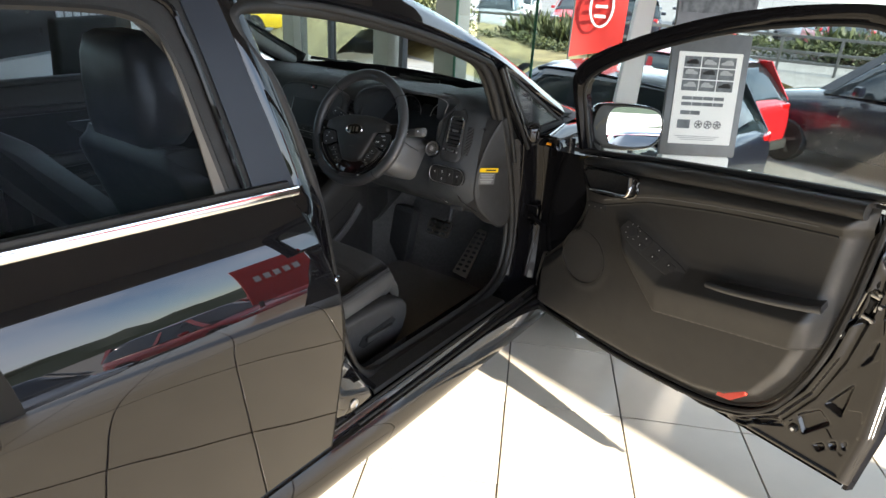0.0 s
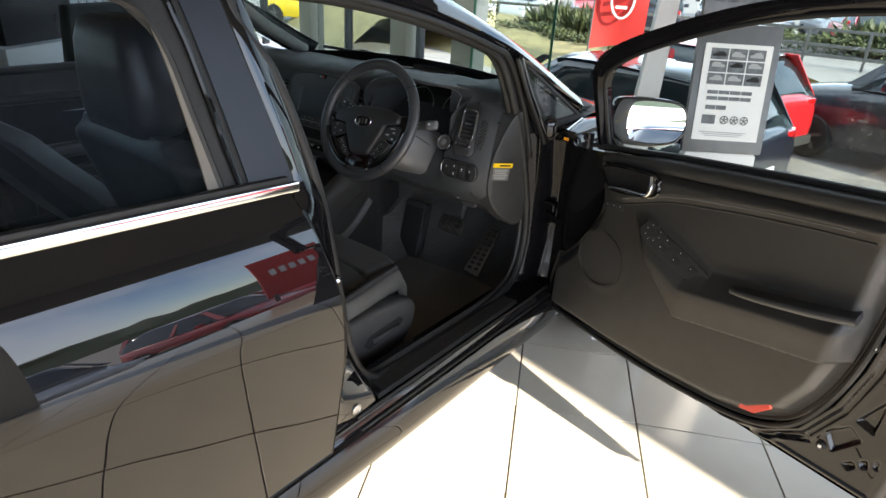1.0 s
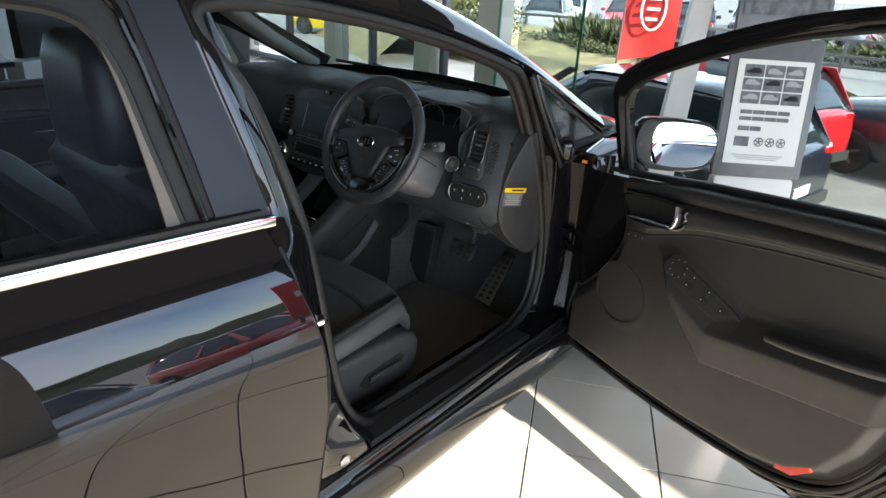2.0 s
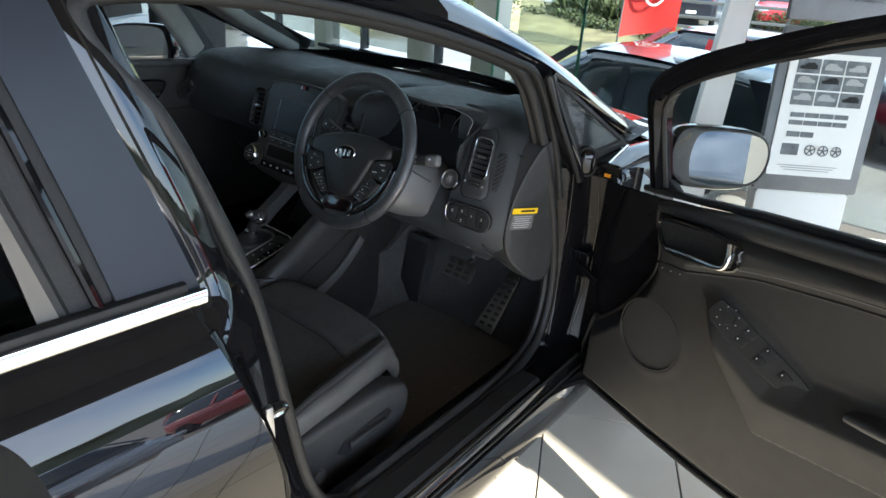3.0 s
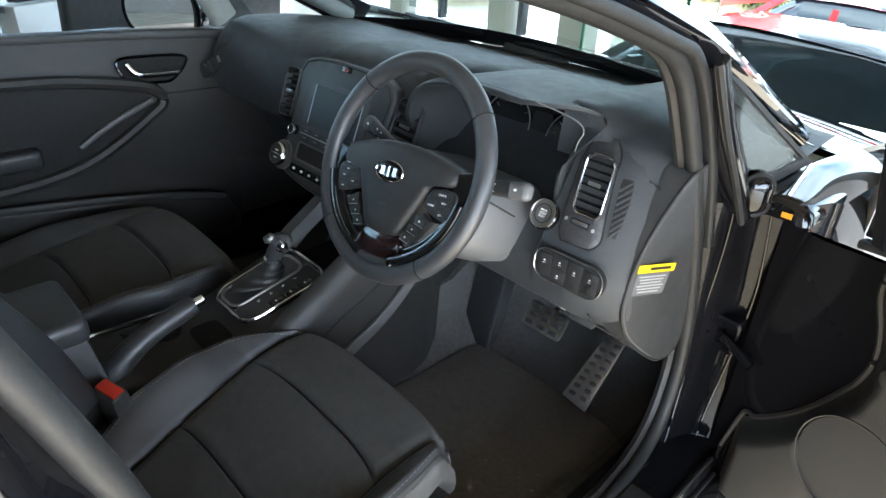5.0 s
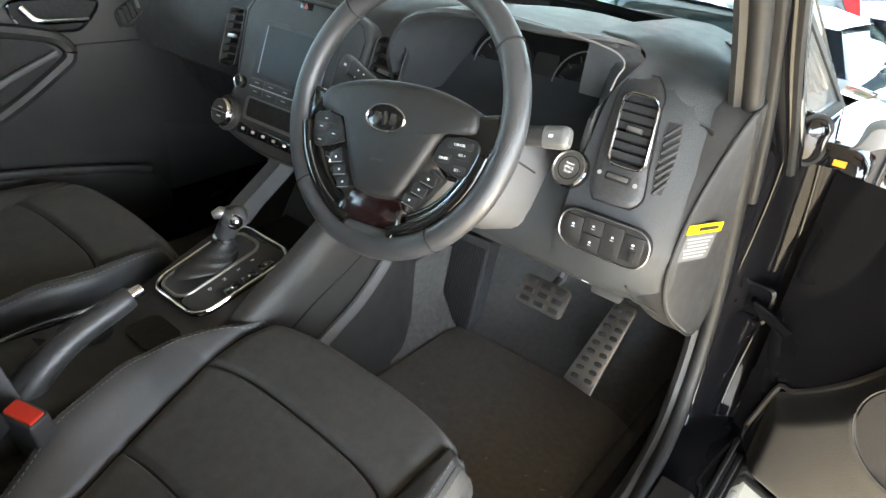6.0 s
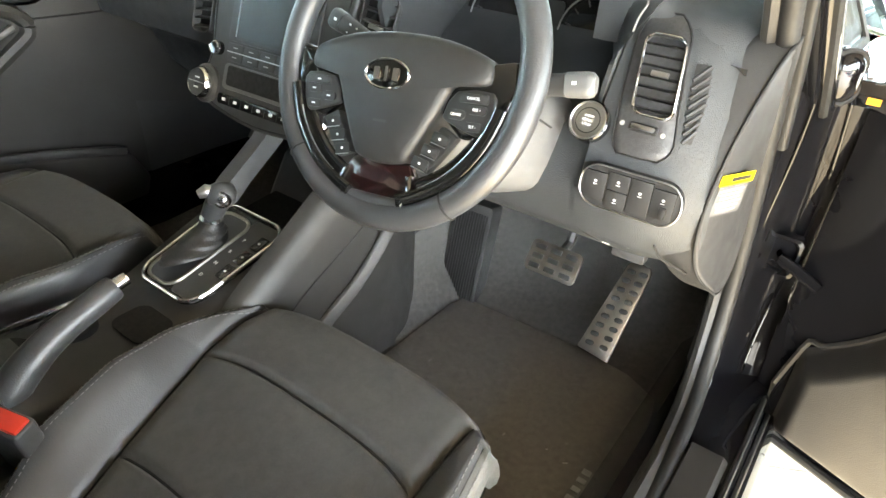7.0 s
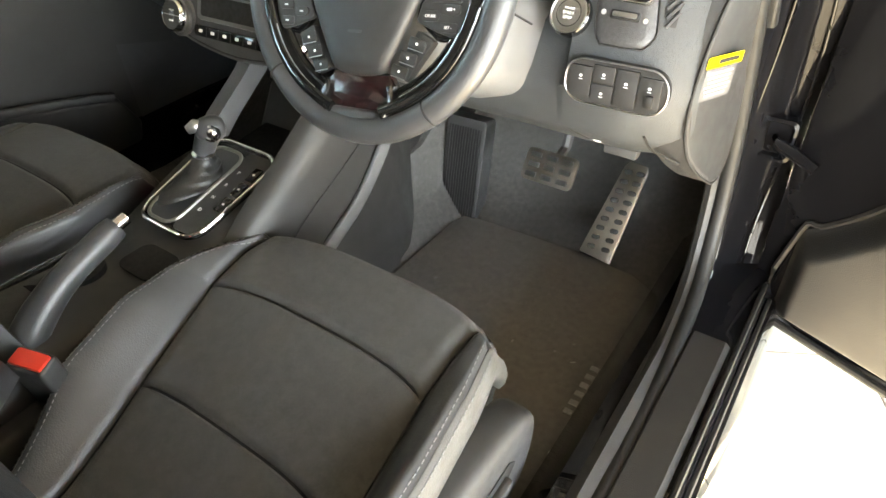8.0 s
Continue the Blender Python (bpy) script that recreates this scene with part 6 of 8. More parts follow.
part("button", tube([(0.062, -0.228, 0.598), (0.062, -0.208, 0.602)], 0.010, 12), CHROME, hb, "chrome push button")
cup = group_part("cup_holder", car, "oval cup holder with a bright rim")
for x, y in ((-0.025, -0.27), (-0.025, -0.36)):
    part("well", lathe([(0.040, 0.0), (0.038, -0.07), (0.0, -0.07)], Matrix.Translation((x, y, 0.512)), 20), DARK, cup)
part("rim", tube(smooth_path([(-0.066, -0.42, 0.524), (-0.072, -0.30, 0.516), (-0.066, -0.20, 0.512)], 4), 0.004, 6), CHROME, cup, "thin chrome rim")
# The slot is a flat sheet with its shade painted in.
part("slot", prism([(x, y, 0.509) for x, y in [(0.055 + p[0], -0.200 + p[1]) for p in rounded(0.085, 0.062, 0.018, 4)]], (0, 0, 0.003)), DARK, cup, "small near-black sheet painted as a shaded coin slot")
bu = group_part("belt_buckle", car, "black seat-belt buckle with a red button")
bmx = pose(0.150, -0.412, 0.515, 10, 8, 20)
part("case", fresh_box((0, 0, 0), (0.050, 0.030, 0.095), bmx, 0.006, 3), PLASTIC, bu)
part("button", fresh_box((0, 0.0, 0.046), (0.043, 0.022, 0.012), bmx, 0.003), RED_PLASTIC, bu, "red release button")
part("tag", fresh_box((0, -0.010, -0.052), (0.026, 0.012, 0.010), bmx), YELLOW, bu, "small yellow tag")
arm = part("arm_rest", fresh_box((0.02, -0.56, 0.645), (0.17, 0.30, 0.05), None, 0.018, 3), LEATHER, con, "padded black arm rest")

# open storage ahead of the gear lever, a sheet coloured as shade, with the brace of the stack
part("bin", prism([(-0.10, 0.072, 0.517), (0.132, 0.072, 0.517), (0.132, 0.19, 0.526), (-0.10, 0.19, 0.526)], (0, 0, 0.003)), DARK, con, "near-black sheet painted as the shade in a storage bin")
part("brace", loft([[(-0.085 + 0.5 * dx, y, z), (-0.125 + 0.5 * dx, y + 0.002, z - 0.006), (-0.120 + 0.5 * dx, y + 0.040, z - 0.022), (-0.080 + 0.5 * dx, y + 0.036, z - 0.016)] for dx, y, z in ((0.02, 0.040, 0.575), (0.01, 0.078, 0.600), (0.0, 0.165, 0.652), (0.0, 0.21, 0.70))]), LIGHT_PLASTIC, con, "grey sloping console brace")
rows = []
for y, zt, dx in ((-0.14, 0.500, 0), (-0.08, 0.545, 0), (0.0, 0.590, 0), (0.08, 0.640, 0), (0.16, 0.680, 0.0), (0.23, 0.690, -0.004), (0.28, 0.690, -0.016), (0.33, 0.68, -0.040), (0.40, 0.66, -0.075), (0.50, 0.62, -0.085)):
    rows.append([(0.128 + dx, y, zt + 0.004), (0.148 + dx, y, zt), (0.162 + dx, y, zt - 0.016), (0.166 + dx, y, zt - 0.05), (0.168 + dx, y, zt - 0.10), (0.176 + dx, y, 0.38), (0.182 + dx, y, 0.26)])
part("knee_panel", loft(rows, False, False), TRIM, con, "smooth dark console side panel", sharp=60)
part("knee_strip", sweep(smooth_path([(0.172, 0.00, 0.385), (0.178, 0.055, 0.425), (0.178, 0.13, 0.462), (0.176, 0.19, 0.505), (0.174, 0.235, 0.548)], 5), rounded(0.010, 0.030, 0.004, 2)), LIGHT_PLASTIC, con, "grey curved knee strip")
part("panel_line", tube(smooth_path([(0.1700, -0.05, 0.46), (0.1695, 0.03, 0.505), (0.1690, 0.12, 0.545), (0.1685, 0.20, 0.585)], 5), 0.0016, 5), DARK, con, "curved panel joint")


# ---- seats ----
def grid_surface(fn, nu, nv):
    bm = bmesh.new()
    vs = [[bm.verts.new(fn(i / nu, j / nv)) for j in range(nv + 1)] for i in range(nu + 1)]
    for i in range(nu):
        for j in range(nv):
            bm.faces.new((vs[i][j], vs[i + 1][j], vs[i + 1][j + 1], vs[i][j + 1]))
    return bm


def front_seat(cx, name, label, lean=0.17):
    seat = group_part(name, car, label)
    inner = -1 if cx > 0 else 1
    IN = [(-0.60, 0.100), (-0.47, 0.116), (-0.32, 0.156), (-0.15, 0.194), (-0.07, 0.200), (0.05, 0.182)]
    CREST = [(-0.60, 0.135), (-0.49, 0.158), (-0.35, 0.212), (-0.235, 0.228), (-0.15, 0.236), (-0.10, 0.226), (-0.06, 0.208), (0.05, 0.190)]
    OUT_IN = [(-0.60, 0.206), (-0.31, 0.200), (-0.15, 0.185), (0.05, 0.183)]
    OUT = [(-0.60, 0.262), (-0.30, 0.256), (-0.20, 0.248), (-0.10, 0.230), (-0.05, 0.216), (-0.02, 0.206), (0.05, 0.200)]
    out_w = 0.262

    def lim(side, y):
        """Cushion seam and outer edge on one side, at a depth."""
        return (interp(y, IN)[0], interp(y, CREST)[0]) if side == inner else (interp(y, OUT_IN)[0], interp(y, OUT)[0])

    def top(x, y):
        """Height of the cushion over the floor."""
        a = abs(x)
        side = 1 if x > 0 else -1
        wi, wo = lim(side, y)
        z = 0.512 + 0.013 * ease(y, -0.20, -0.07) - 0.055 * ease(y, -0.12, -0.50)
        if side == inner:
            rise = interp(y, [(-0.6, 0.02), (-0.49, 0.024), (-0.35, 0.052), (-0.235, 0.050), (-0.12, 0.022), (-0.05, 0.004), (0.05, 0.0)])[0]
            u = max(0.0, (a - wi) / max(0.01, wo - wi))
            z += rise * ease(u, 0.0, 1.0) ** 0.8
        else:
            u = max(0.0, (a - wi) / max(0.01, wo - wi))
            z += 0.030 * ease(u, 0.0, 0.75) * ease(y, -0.04, -0.28) - 0.010 * ease(u, 0.75, 1.0)
        z -= 0.05 * ease(y, -0.05, 0.0) ** 2 + 0.012 * ease(a, wi, wo) * ease(y, -0.04, 0.0)
        if a < wi - 0.002:
            for ln in (-0.155, -0.325):
                z -= 0.012 * math.exp(-((y - ln) / 0.0045) ** 2)
                z += 0.003 * math.exp(-((y - ln) / 0.025) ** 2)
        z -= 0.010 * math.exp(-((a - wi) / 0.005) ** 2)
        z += 0.006 * math.cos(min(1, a / wi) * math.pi / 2)
        return z

    def front(x):
        return -0.005 - 0.085 * (abs(x) / out_w) ** 4

    DEEP = [0.004 * i for i in range(26)] + [0.104 + 0.00265 * i for i in range(41)] + [0.214 + 0.006 * i for i in range(11)] + [0.28 + 0.00265 * i for i in range(36)] + [0.376 + 0.012 * i for i in range(19)]

    def strip(lo_fn, hi_fn, n):
        """A sheet of the cushion between two lines that run from front to rear."""
        bm = bmesh.new()
        vs = []
        for i in range(n + 1):
            col_ = []
            for d in DEEP:
                x = lo_fn(-d) + (hi_fn(-d) - lo_fn(-d)) * i / n
                col_.append(bm.verts.new((cx + x, front(x) - d, top(x, -d))))
            vs.append(col_)
        for i in range(n):
            for j in range(len(DEEP) - 1):
                bm.faces.new((vs[i][j], vs[i + 1][j], vs[i + 1][j + 1], vs[i][j + 1]))
        return bm
    part("cushion", strip(lambda y: -lim(-1, y)[0], lambda y: lim(1, y)[0], 28), CLOTH, seat, "black cloth cushion with cross seams", sharp=80)
    # Near-black tubes deepen the shade at the bottom of the seam grooves.
    for ln in (-0.155, -0.325):
        wl, wr = lim(-1, ln)[0] - 0.004, lim(1, ln)[0] - 0.004
        part("cross_seam", tube([(cx + x, front(x) + ln, top(x, ln) + 0.0022) for x in [-wl + (wl + wr) * i / 24 for i in range(25)]], 0.0017, 5), DARK, seat, "dark tube drawn as the shade in a cross seam")
    for s in (-1, 1):
        part("side_seam", tube([(cx + s * lim(s, -d)[0], front(lim(s, -d)[0]) - d, top(s * lim(s, -d)[0], -d) + 0.0015) for d in [0.03 + 0.02 * i for i in range(27)]], 0.0016, 5), DARK, seat, "dark tube drawn as the shade in a side seam")
        part("bolster", strip(lambda y: s * lim(s, y)[0], lambda y: s * lim(s, y)[1], 16), LEATHER, seat, "black leather side bolster", sharp=80)
        rows, stitch, stitch2 = [], [], []
        for d in [0.58 * i / 36 for i in range(37)]:
            x = s * lim(s, -d)[1]
            y0 = front(x)
            zt = top(x, -d)
            t = d / 0.58
            rows.append([Vector((cx + x + s * dx, y0 - d + 0.004 * (1 - t), zt - h * (0.8 + 0.2 * ease(t, 0, 0.2)))) for dx, h in ((0.0, 0.0), (0.006, 0.004), (0.010, 0.014), (0.013, 0.034), (0.010, 0.060), (0.0, 0.16 if s == inner else 0.085))])
            xi = x - s * 0.006
            stitch.append(Vector((cx + xi, front(xi) - d, top(xi, -d) + 0.0012)))
            stitch2.append(rows[-1][1] + Vector((s * 0.001, 0, 0.0)))
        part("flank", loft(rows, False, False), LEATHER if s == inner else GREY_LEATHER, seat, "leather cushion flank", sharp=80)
        for line in (stitch, stitch2):
            for k in range(0, len(line) - 1):
                a_, b_ = line[k], line[k + 1]
                for h in range(2):
                    part("stitch", tube([a_.lerp(b_, 0.5 * h + 0.06), a_.lerp(b_, 0.5 * h + 0.36)], 0.0007, 4), THREAD, seat)
    rows = []
    for i in range(29):
        x = -0.192 + 0.396 * i / 28 if inner < 0 else -0.204 + 0.396 * i / 28
        y0 = front(x)
        zt = top(x, 0)
        rows.append([Vector((cx + x, y0 + d, zt - h)) for d, h in ((0, 0), (0.006, 0.015), (0.004, 0.045), (-0.015, 0.075), (-0.05, 0.09))])
    part("front_edge", loft(rows, False, False), CLOTH, seat, "rounded cushion front", sharp=80)
    # side valance with the lever
    for s in (-1, 1):
        val = [(q.y, q.z) for q in smooth_path([(0, y, z) for y, z in ((-0.58, 0.458), (-0.42, 0.466), (-0.28, 0.470), (-0.15, 0.464), (-0.085, 0.444), (-0.062, 0.405), (-0.078, 0.345), (-0.13, 0.305), (-0.30, 0.292), (-0.58, 0.292))], 3)]
        part("valance", prism([(cx + s * 0.226, y, z) for y, z in val], (s * 0.056, 0, 0), 0.020, 4), PLASTIC, seat, "moulded black plastic seat valance")
    so = 1 if cx > 0 else -1
    # Flat sheet coloured like the shade inside a lever recess.
    part("recess", prism([(cx + so * 0.2815, y, z) for y, z in ((-0.29, 0.375), (-0.27, 0.357), (-0.15, 0.372), (-0.125, 0.392), (-0.14, 0.408), (-0.27, 0.397))], (so * 0.002, 0, 0)), DARK, seat, "near-black sheet painted as the shade in a lever recess")
    part("lever", fresh_box((cx + so * 0.288, -0.205, 0.383), (0.014, 0.115, 0.018), pose(0, 0, 0), 0.006), PLASTIC, seat, "seat height lever")
    part("rotary", lathe([(0.018, 0), (0.017, 0.012), (0, 0.013)], facing((cx + so * 0.278, -0.345, 0.352), (so, 0, 0)), 16), LIGHT_PLASTIC, seat, "round seat adjuster")
    for s in (-1, 1):
        part("runner", fresh_box((cx + s * 0.20, -0.30, 0.275), (0.04, 0.52, 0.06), None, 0.006), PLASTIC, seat, "steel seat runner")

    # back rest: leaning rounded slab with bolsters
    def back(u, v, face):
        w = 0.268 - 0.022 * v - 0.05 * ease(v, 0.85, 1.0)
        x = -w + 2 * w * u
        a = abs(x) / w
        z = 0.54 + (0.47 - 0.25 * (lean - 0.17)) * v
        y = -0.505 - lean * v
        bulge = 0.075 * ease(a, 0.60, 0.86) * (1 - 0.75 * ease(v, 0.75, 1.0)) - 0.07 * ease(a, 0.9, 1.0)
        crest = -0.03 * ease(v, 0.90, 1.0)
        if face:
            y += bulge + 0.012 * math.sin(v * 6) + crest
        else:
            y -= 0.085 - 0.055 * ease(a, 0.8, 1.0) - 0.03 * ease(v, 0.9, 1.0)
        return Vector((cx + x, y, z))
    part("back_rest", grid_surface(lambda u, v: back(u, v, True), 24, 24), LEATHER, seat, "black leather back rest", sharp=80)
    part("back_shell", grid_surface(lambda u, v: back(u, v, False), 24, 24), LEATHER, seat, "black back rest cover", sharp=80)
    edge = [(back(u, 0, True), back(u, 0, False)) for u in [i / 24 for i in range(25)]]
    rim_ = []
    for k in range(24 * 3 + 1):
        t = k / 24
        u, v = (0, t) if t <= 1 else ((t - 1), 1) if t <= 2 else (1, 3 - t)
        rim_.append([back(u, v, True), back(u, v, False)])
    part("back_edge", loft(rim_, False, False), LEATHER, seat, "", sharp=80)
    # head rest
    rings = []
    for z, w, d, dy in ((0.995, 0.09, 0.035, -0.700), (1.003, 0.118, 0.055, -0.696), (1.04, 0.136, 0.072, -0.684), (1.11, 0.136, 0.074, -0.684), (1.175, 0.124, 0.066, -0.690), (1.212, 0.104, 0.050, -0.698), (1.226, 0.07, 0.028, -0.704)):
        dy -= (lean - 0.17) * 1.15
        z -= (lean - 0.17) * 0.28
        rings.append([(cx + x, dy + y, z + 0.006 * (1 - (x / w) ** 2)) for x, y in rounded(2 * w, 2 * d, d * 0.75, 5)])
    part("head_rest", loft(rings), LEATHER, seat, "black leather head rest", sharp=60)
    for s in (-1, 1):
        part("stem", tube([(cx + s * 0.07, -0.69 - (lean - 0.17), 0.96), (cx + s * 0.07, -0.695 - (lean - 0.17), 1.02)], 0.006, 8), CHROME, seat, "chrome head rest stem")
    return seat


front_seat(0.370, "driver_seat", "black leather and cloth driver's seat with pale stitching")
front_seat(-0.362, "passenger_seat", "black leather and cloth passenger seat with pale stitching, leaned back", 0.33)
bench = group_part("rear_bench", car, "black leather rear bench seat")
part("back_rest", loft([[(x, y, z) for y, z in ((-1.45, 0.62), (-1.40, 0.66), (-1.52, 0.95), (-1.60, 1.08), (-1.66, 1.10), (-1.72, 1.06), (-1.62, 0.62))] for x in (-0.62, -0.55, -0.2, 0.2, 0.55, 0.62)]), LEATHER, bench)
part("cushion", loft([[(x, y, z) for y, z in ((-1.50, 0.45), (-1.50, 0.62), (-1.10, 0.60), (-0.98, 0.57), (-0.97, 0.45))] for x in (-0.64, -0.55, 0.0, 0.55, 0.64)]), LEATHER, bench)
for x in (-0.36, 0.36):
    part("head_rest", fresh_box((x, -1.66, 1.17), (0.24, 0.10, 0.14), None, 0.04, 3), LEATHER, bench)
part("pillar_trim",     sweep(smooth_path([(0.728, -0.715, 0.965), (0.700, -0.742, 1.10), (0.672, -0.775, 1.21), (0.645, -0.83, 1.285)], 5), rounded(0.014, 0.022, 0.004, 2)), material("inner_pillar_tan", (0.14, 0.125, 0.105), 0.7, vary=0.06, scale=40), car, "tan-grey inner pillar trim")


# ---- passenger door, inner side ----
pd = group_part("passenger_door", car, "closed passenger door with black trim and a chrome handle")


def pdoor(y, z, proud=0.0):
    """The inner face of the passenger door."""
    x = -0.715 - 0.03 * ease(z, 0.80, 0.95) + 0.02 * ease(z, 0.5, 0.7)
    return (x + proud, y, z)


part("trim", loft([[pdoor(y, z) for z in (0.30, 0.4, 0.5, 0.6, 0.68, 0.74, 0.80, 0.86, 0.92, 0.955 - 0.04 * ease(y, -0.3, 0.5))] for y in (-0.62, -0.4, -0.2, 0.0, 0.15, 0.25, 0.32, 0.42)], False, False), TRIM, pd)
part("top_rail", sweep([pdoor(y, 0.952 - 0.035 * ease(y, -0.3, 0.5), 0.0) for y in (-0.62, -0.3, 0.0, 0.2, 0.38)], rounded(0.05, 0.022, 0.008, 2)), PLASTIC, pd)
inlay = [(-0.60, 0.862), (-0.25, 0.852), (-0.11, 0.836), (0.005, 0.812), (0.042, 0.79), (0.050, 0.765), (0.02, 0.735), (-0.14, 0.640), (-0.30, 0.60), (-0.60, 0.59)]
part("arch", tube(smooth_path([pdoor(y, z, 0.012) for y, z in inlay], 5), 0.016, 8), TRIM, pd, "padded arch round the arm rest")
part("panel", prism([pdoor(y, z, 0.006) for y, z in [(-0.60, 0.850), (-0.25, 0.840), (-0.11, 0.822), (0.0, 0.798), (0.03, 0.77), (0.0, 0.735), (-0.14, 0.655), (-0.3, 0.615), (-0.6, 0.605)]], (0.006, 0, 0), 0.003), material("inlay_cloth", (0.020, 0.020, 0.020), 0.85, vary=0.2, scale=60, bump=0.5, bump_scale=1500), pd, "dark cloth door inlay")
part("pull", sweep(smooth_path([pdoor(-0.18, 0.68, 0.02), pdoor(-0.10, 0.73, 0.03), pdoor(0.02, 0.775, 0.02)], 4), rounded(0.012, 0.014, 0.004, 2)), LIGHT_PLASTIC, pd, "grey pull strip")
part("arm_rest", fresh_box((-0.69, -0.42, 0.675), (0.07, 0.30, 0.05), None, 0.016, 3), LEATHER, pd)
part("pocket", prism([(-0.715, -0.55, 0.30), (-0.715, -0.55, 0.575), (-0.715, -0.15, 0.520), (-0.715, 0.08, 0.474), (-0.715, 0.20, 0.44), (-0.715, 0.24, 0.36), (-0.715, 0.22, 0.30)], (0.045, 0, 0), 0.016, 3), TRIM, pd, "moulded door pocket")
part("pocket_lip", sweep(smooth_path([(-0.676, -0.55, 0.577), (-0.676, -0.15, 0.522), (-0.676, 0.08, 0.476), (-0.68, 0.19, 0.444)], 4), rounded(0.016, 0.022, 0.006, 2)), PLASTIC, pd, "rounded pocket lip")
part("joint", tube([pdoor(0.055, 0.783, 0.002), pdoor(0.15, 0.779, 0.002), pdoor(0.26, 0.776, 0.002)], 0.002, 5), DARK, pd, "panel joint")
part("kick_panel", loft([[(-0.71, 0.26, z), (-0.715, 0.45, z), (-0.70, 0.86, z)] for z in (0.18, 0.4, 0.6, 0.80, 0.92)], False, False), PLASTIC, car, "black passenger footwell side panel")
hp_ = [(q.x, q.y) for q in smooth_path([(-0.040, 0.882, 0), (0.04, 0.884, 0), (0.125, 0.877, 0), (0.136, 0.862, 0), (0.10, 0.827, 0), (0.065, 0.815, 0), (-0.02, 0.828, 0), (-0.045, 0.852, 0)], 3, True)]
part("handle_bezel", tube([pdoor(y, z, 0.010) for y, z in hp_], 0.004, 6, True, (1, 0, 0)), PIANO, pd, "gloss black handle surround")
# No hollow is cut here; the sheet's colour stands for its shade.
part("handle_cup", prism([pdoor(y, z, 0.004) for y, z in hp_], (0.003, 0, 0)), DARK, pd, "near-black sheet painted as the shade in a handle recess")
part("handle", sweep(smooth_path([pdoor(0.105, 0.838, 0.014), pdoor(0.05, 0.840, 0.02), pdoor(-0.005, 0.846, 0.026), pdoor(-0.028, 0.872, 0.022)], 5), rounded(0.014, 0.020, 0.005, 2), up=(1, 0, 0)), CHROME, pd, "chrome inside handle")
p = part("pane", prism([(-0.775, 0.40, 0.945), (-0.70, 0.24, 1.12), (-0.665, 0.0, 1.21), (-0.655, -0.3, 1.28), (-0.66, -0.60, 1.29), (-0.775, -0.62, 0.955)], (0.004, 0, 0)), TINTED, pd, "clear side glass")
p = part("pane", prism([(-0.775, -0.76, 0.97), (-0.67, -0.82, 1.29), (-0.655, -1.2, 1.30), (-0.66, -1.42, 1.27), (-0.775, -1.50, 1.0)], (0.004, 0, 0)), TINTED, car, "tinted rear side glass")
part("rear_trim", loft([[(-0.70 + dx, y, z) for dx, z in ((0, 0.30), (0.0, 0.6), (0.03, 0.72), (0.0, 0.80), (-0.05, 0.95), (-0.07, 0.975))] for y in (-0.70, -1.0, -1.5)], False, False), TRIM, car, "black rear door trim")
PILLAR_GREY = material("pillar_grey", (0.22, 0.23, 0.22), 0.85, vary=0.08, scale=40, bump=0.3, bump_scale=800)
part("pillar_trim", sweep(smooth_path([(-0.61, 0.02, 1.235), (-0.655, 0.125, 1.15), (-0.69, 0.205, 1.06), (-0.705, 0.265, 0.965)], 4), rounded(0.075, 0.05, 0.02, 3), up=(1, 0, 0)), PILLAR_GREY, car, "grey front pillar trim")
part("pillar_trim", sweep([(-0.560, 0.13, 1.225), (-0.628, 0.41, 1.070), (-0.672, 0.65, 0.955)], rounded(0.100, 0.045, 0.02, 3)), PILLAR_GREY, car, "grey windscreen pillar trim")


def door_mirror(m, name_parent, label):
    """A door mirror, built with its glass facing local z."""
    g = group_part("door_mirror", name_parent, label)
    sh = [(-0.115, -0.045), (-0.10, -0.068), (-0.02, -0.080), (0.06, -0.078), (0.105, -0.06), (0.125, -0.02), (0.120, 0.025), (0.085, 0.055), (0.0, 0.066), (-0.08, 0.066), (-0.11, 0.050), (-0.122, 0.0)]
    prof = [Vector((q.x, q.y, 0)) for q in smooth_path([(x, y, 0) for x, y in sh], 3, True)]
    rings = [[m @ Vector((q.x * k, q.y * k, z)) for q in prof] for z, k in ((0.006, 0.90), (0.012, 0.96), (0.006, 1.0), (-0.02, 1.0), (-0.055, 0.90), (-0.08, 0.68), (-0.09, 0.35))]
    part("shell", loft(rings), BLACK_PAINT, g, "glossy black mirror shell")
    gl = bmesh.new()
    gl.faces.new([gl.verts.new(m @ Vector((q.x * 0.90 + 0.008, q.y * 0.90, 0.0065))) for q in prof])
    part("glass", gl, MIRROR, g, "mirror glass")
    part("foot", sweep([m @ Vector((-0.10, -0.05, -0.03)), m @ Vector((-0.15, -0.075, -0.03)), m @ Vector((-0.20, -0.085, -0.02))], rounded(0.05, 0.04, 0.014, 3)), BLACK_PAINT, g)
    return g


pm_ = facing((-0.920, 0.178, 0.964), (0.50, -0.86, 0.02)) @ Matrix.Diagonal((-1.1, 1.1, 1.1, 1))
door_mirror(pm_, car, "black door mirror on the passenger side")


# ---------------- the open driver's door ----------------
PHI = radians(70)
HINGE = Vector((0.84, 0.49, 0.0))
DOOR = Matrix.Translation(HINGE) @ Matrix(((math.sin(PHI), -math.cos(PHI), 0), (-math.cos(PHI), -math.sin(PHI), 0), (0, 0, 1))).to_4x4()
# in the door's own frame: x runs to its latch end, y points into the cabin side, z is up


def D(u, w, z):
    return DOOR @ Vector((u, w, z))


door = group_part("driver_door", car, "open driver's door with black trim and a chrome handle")


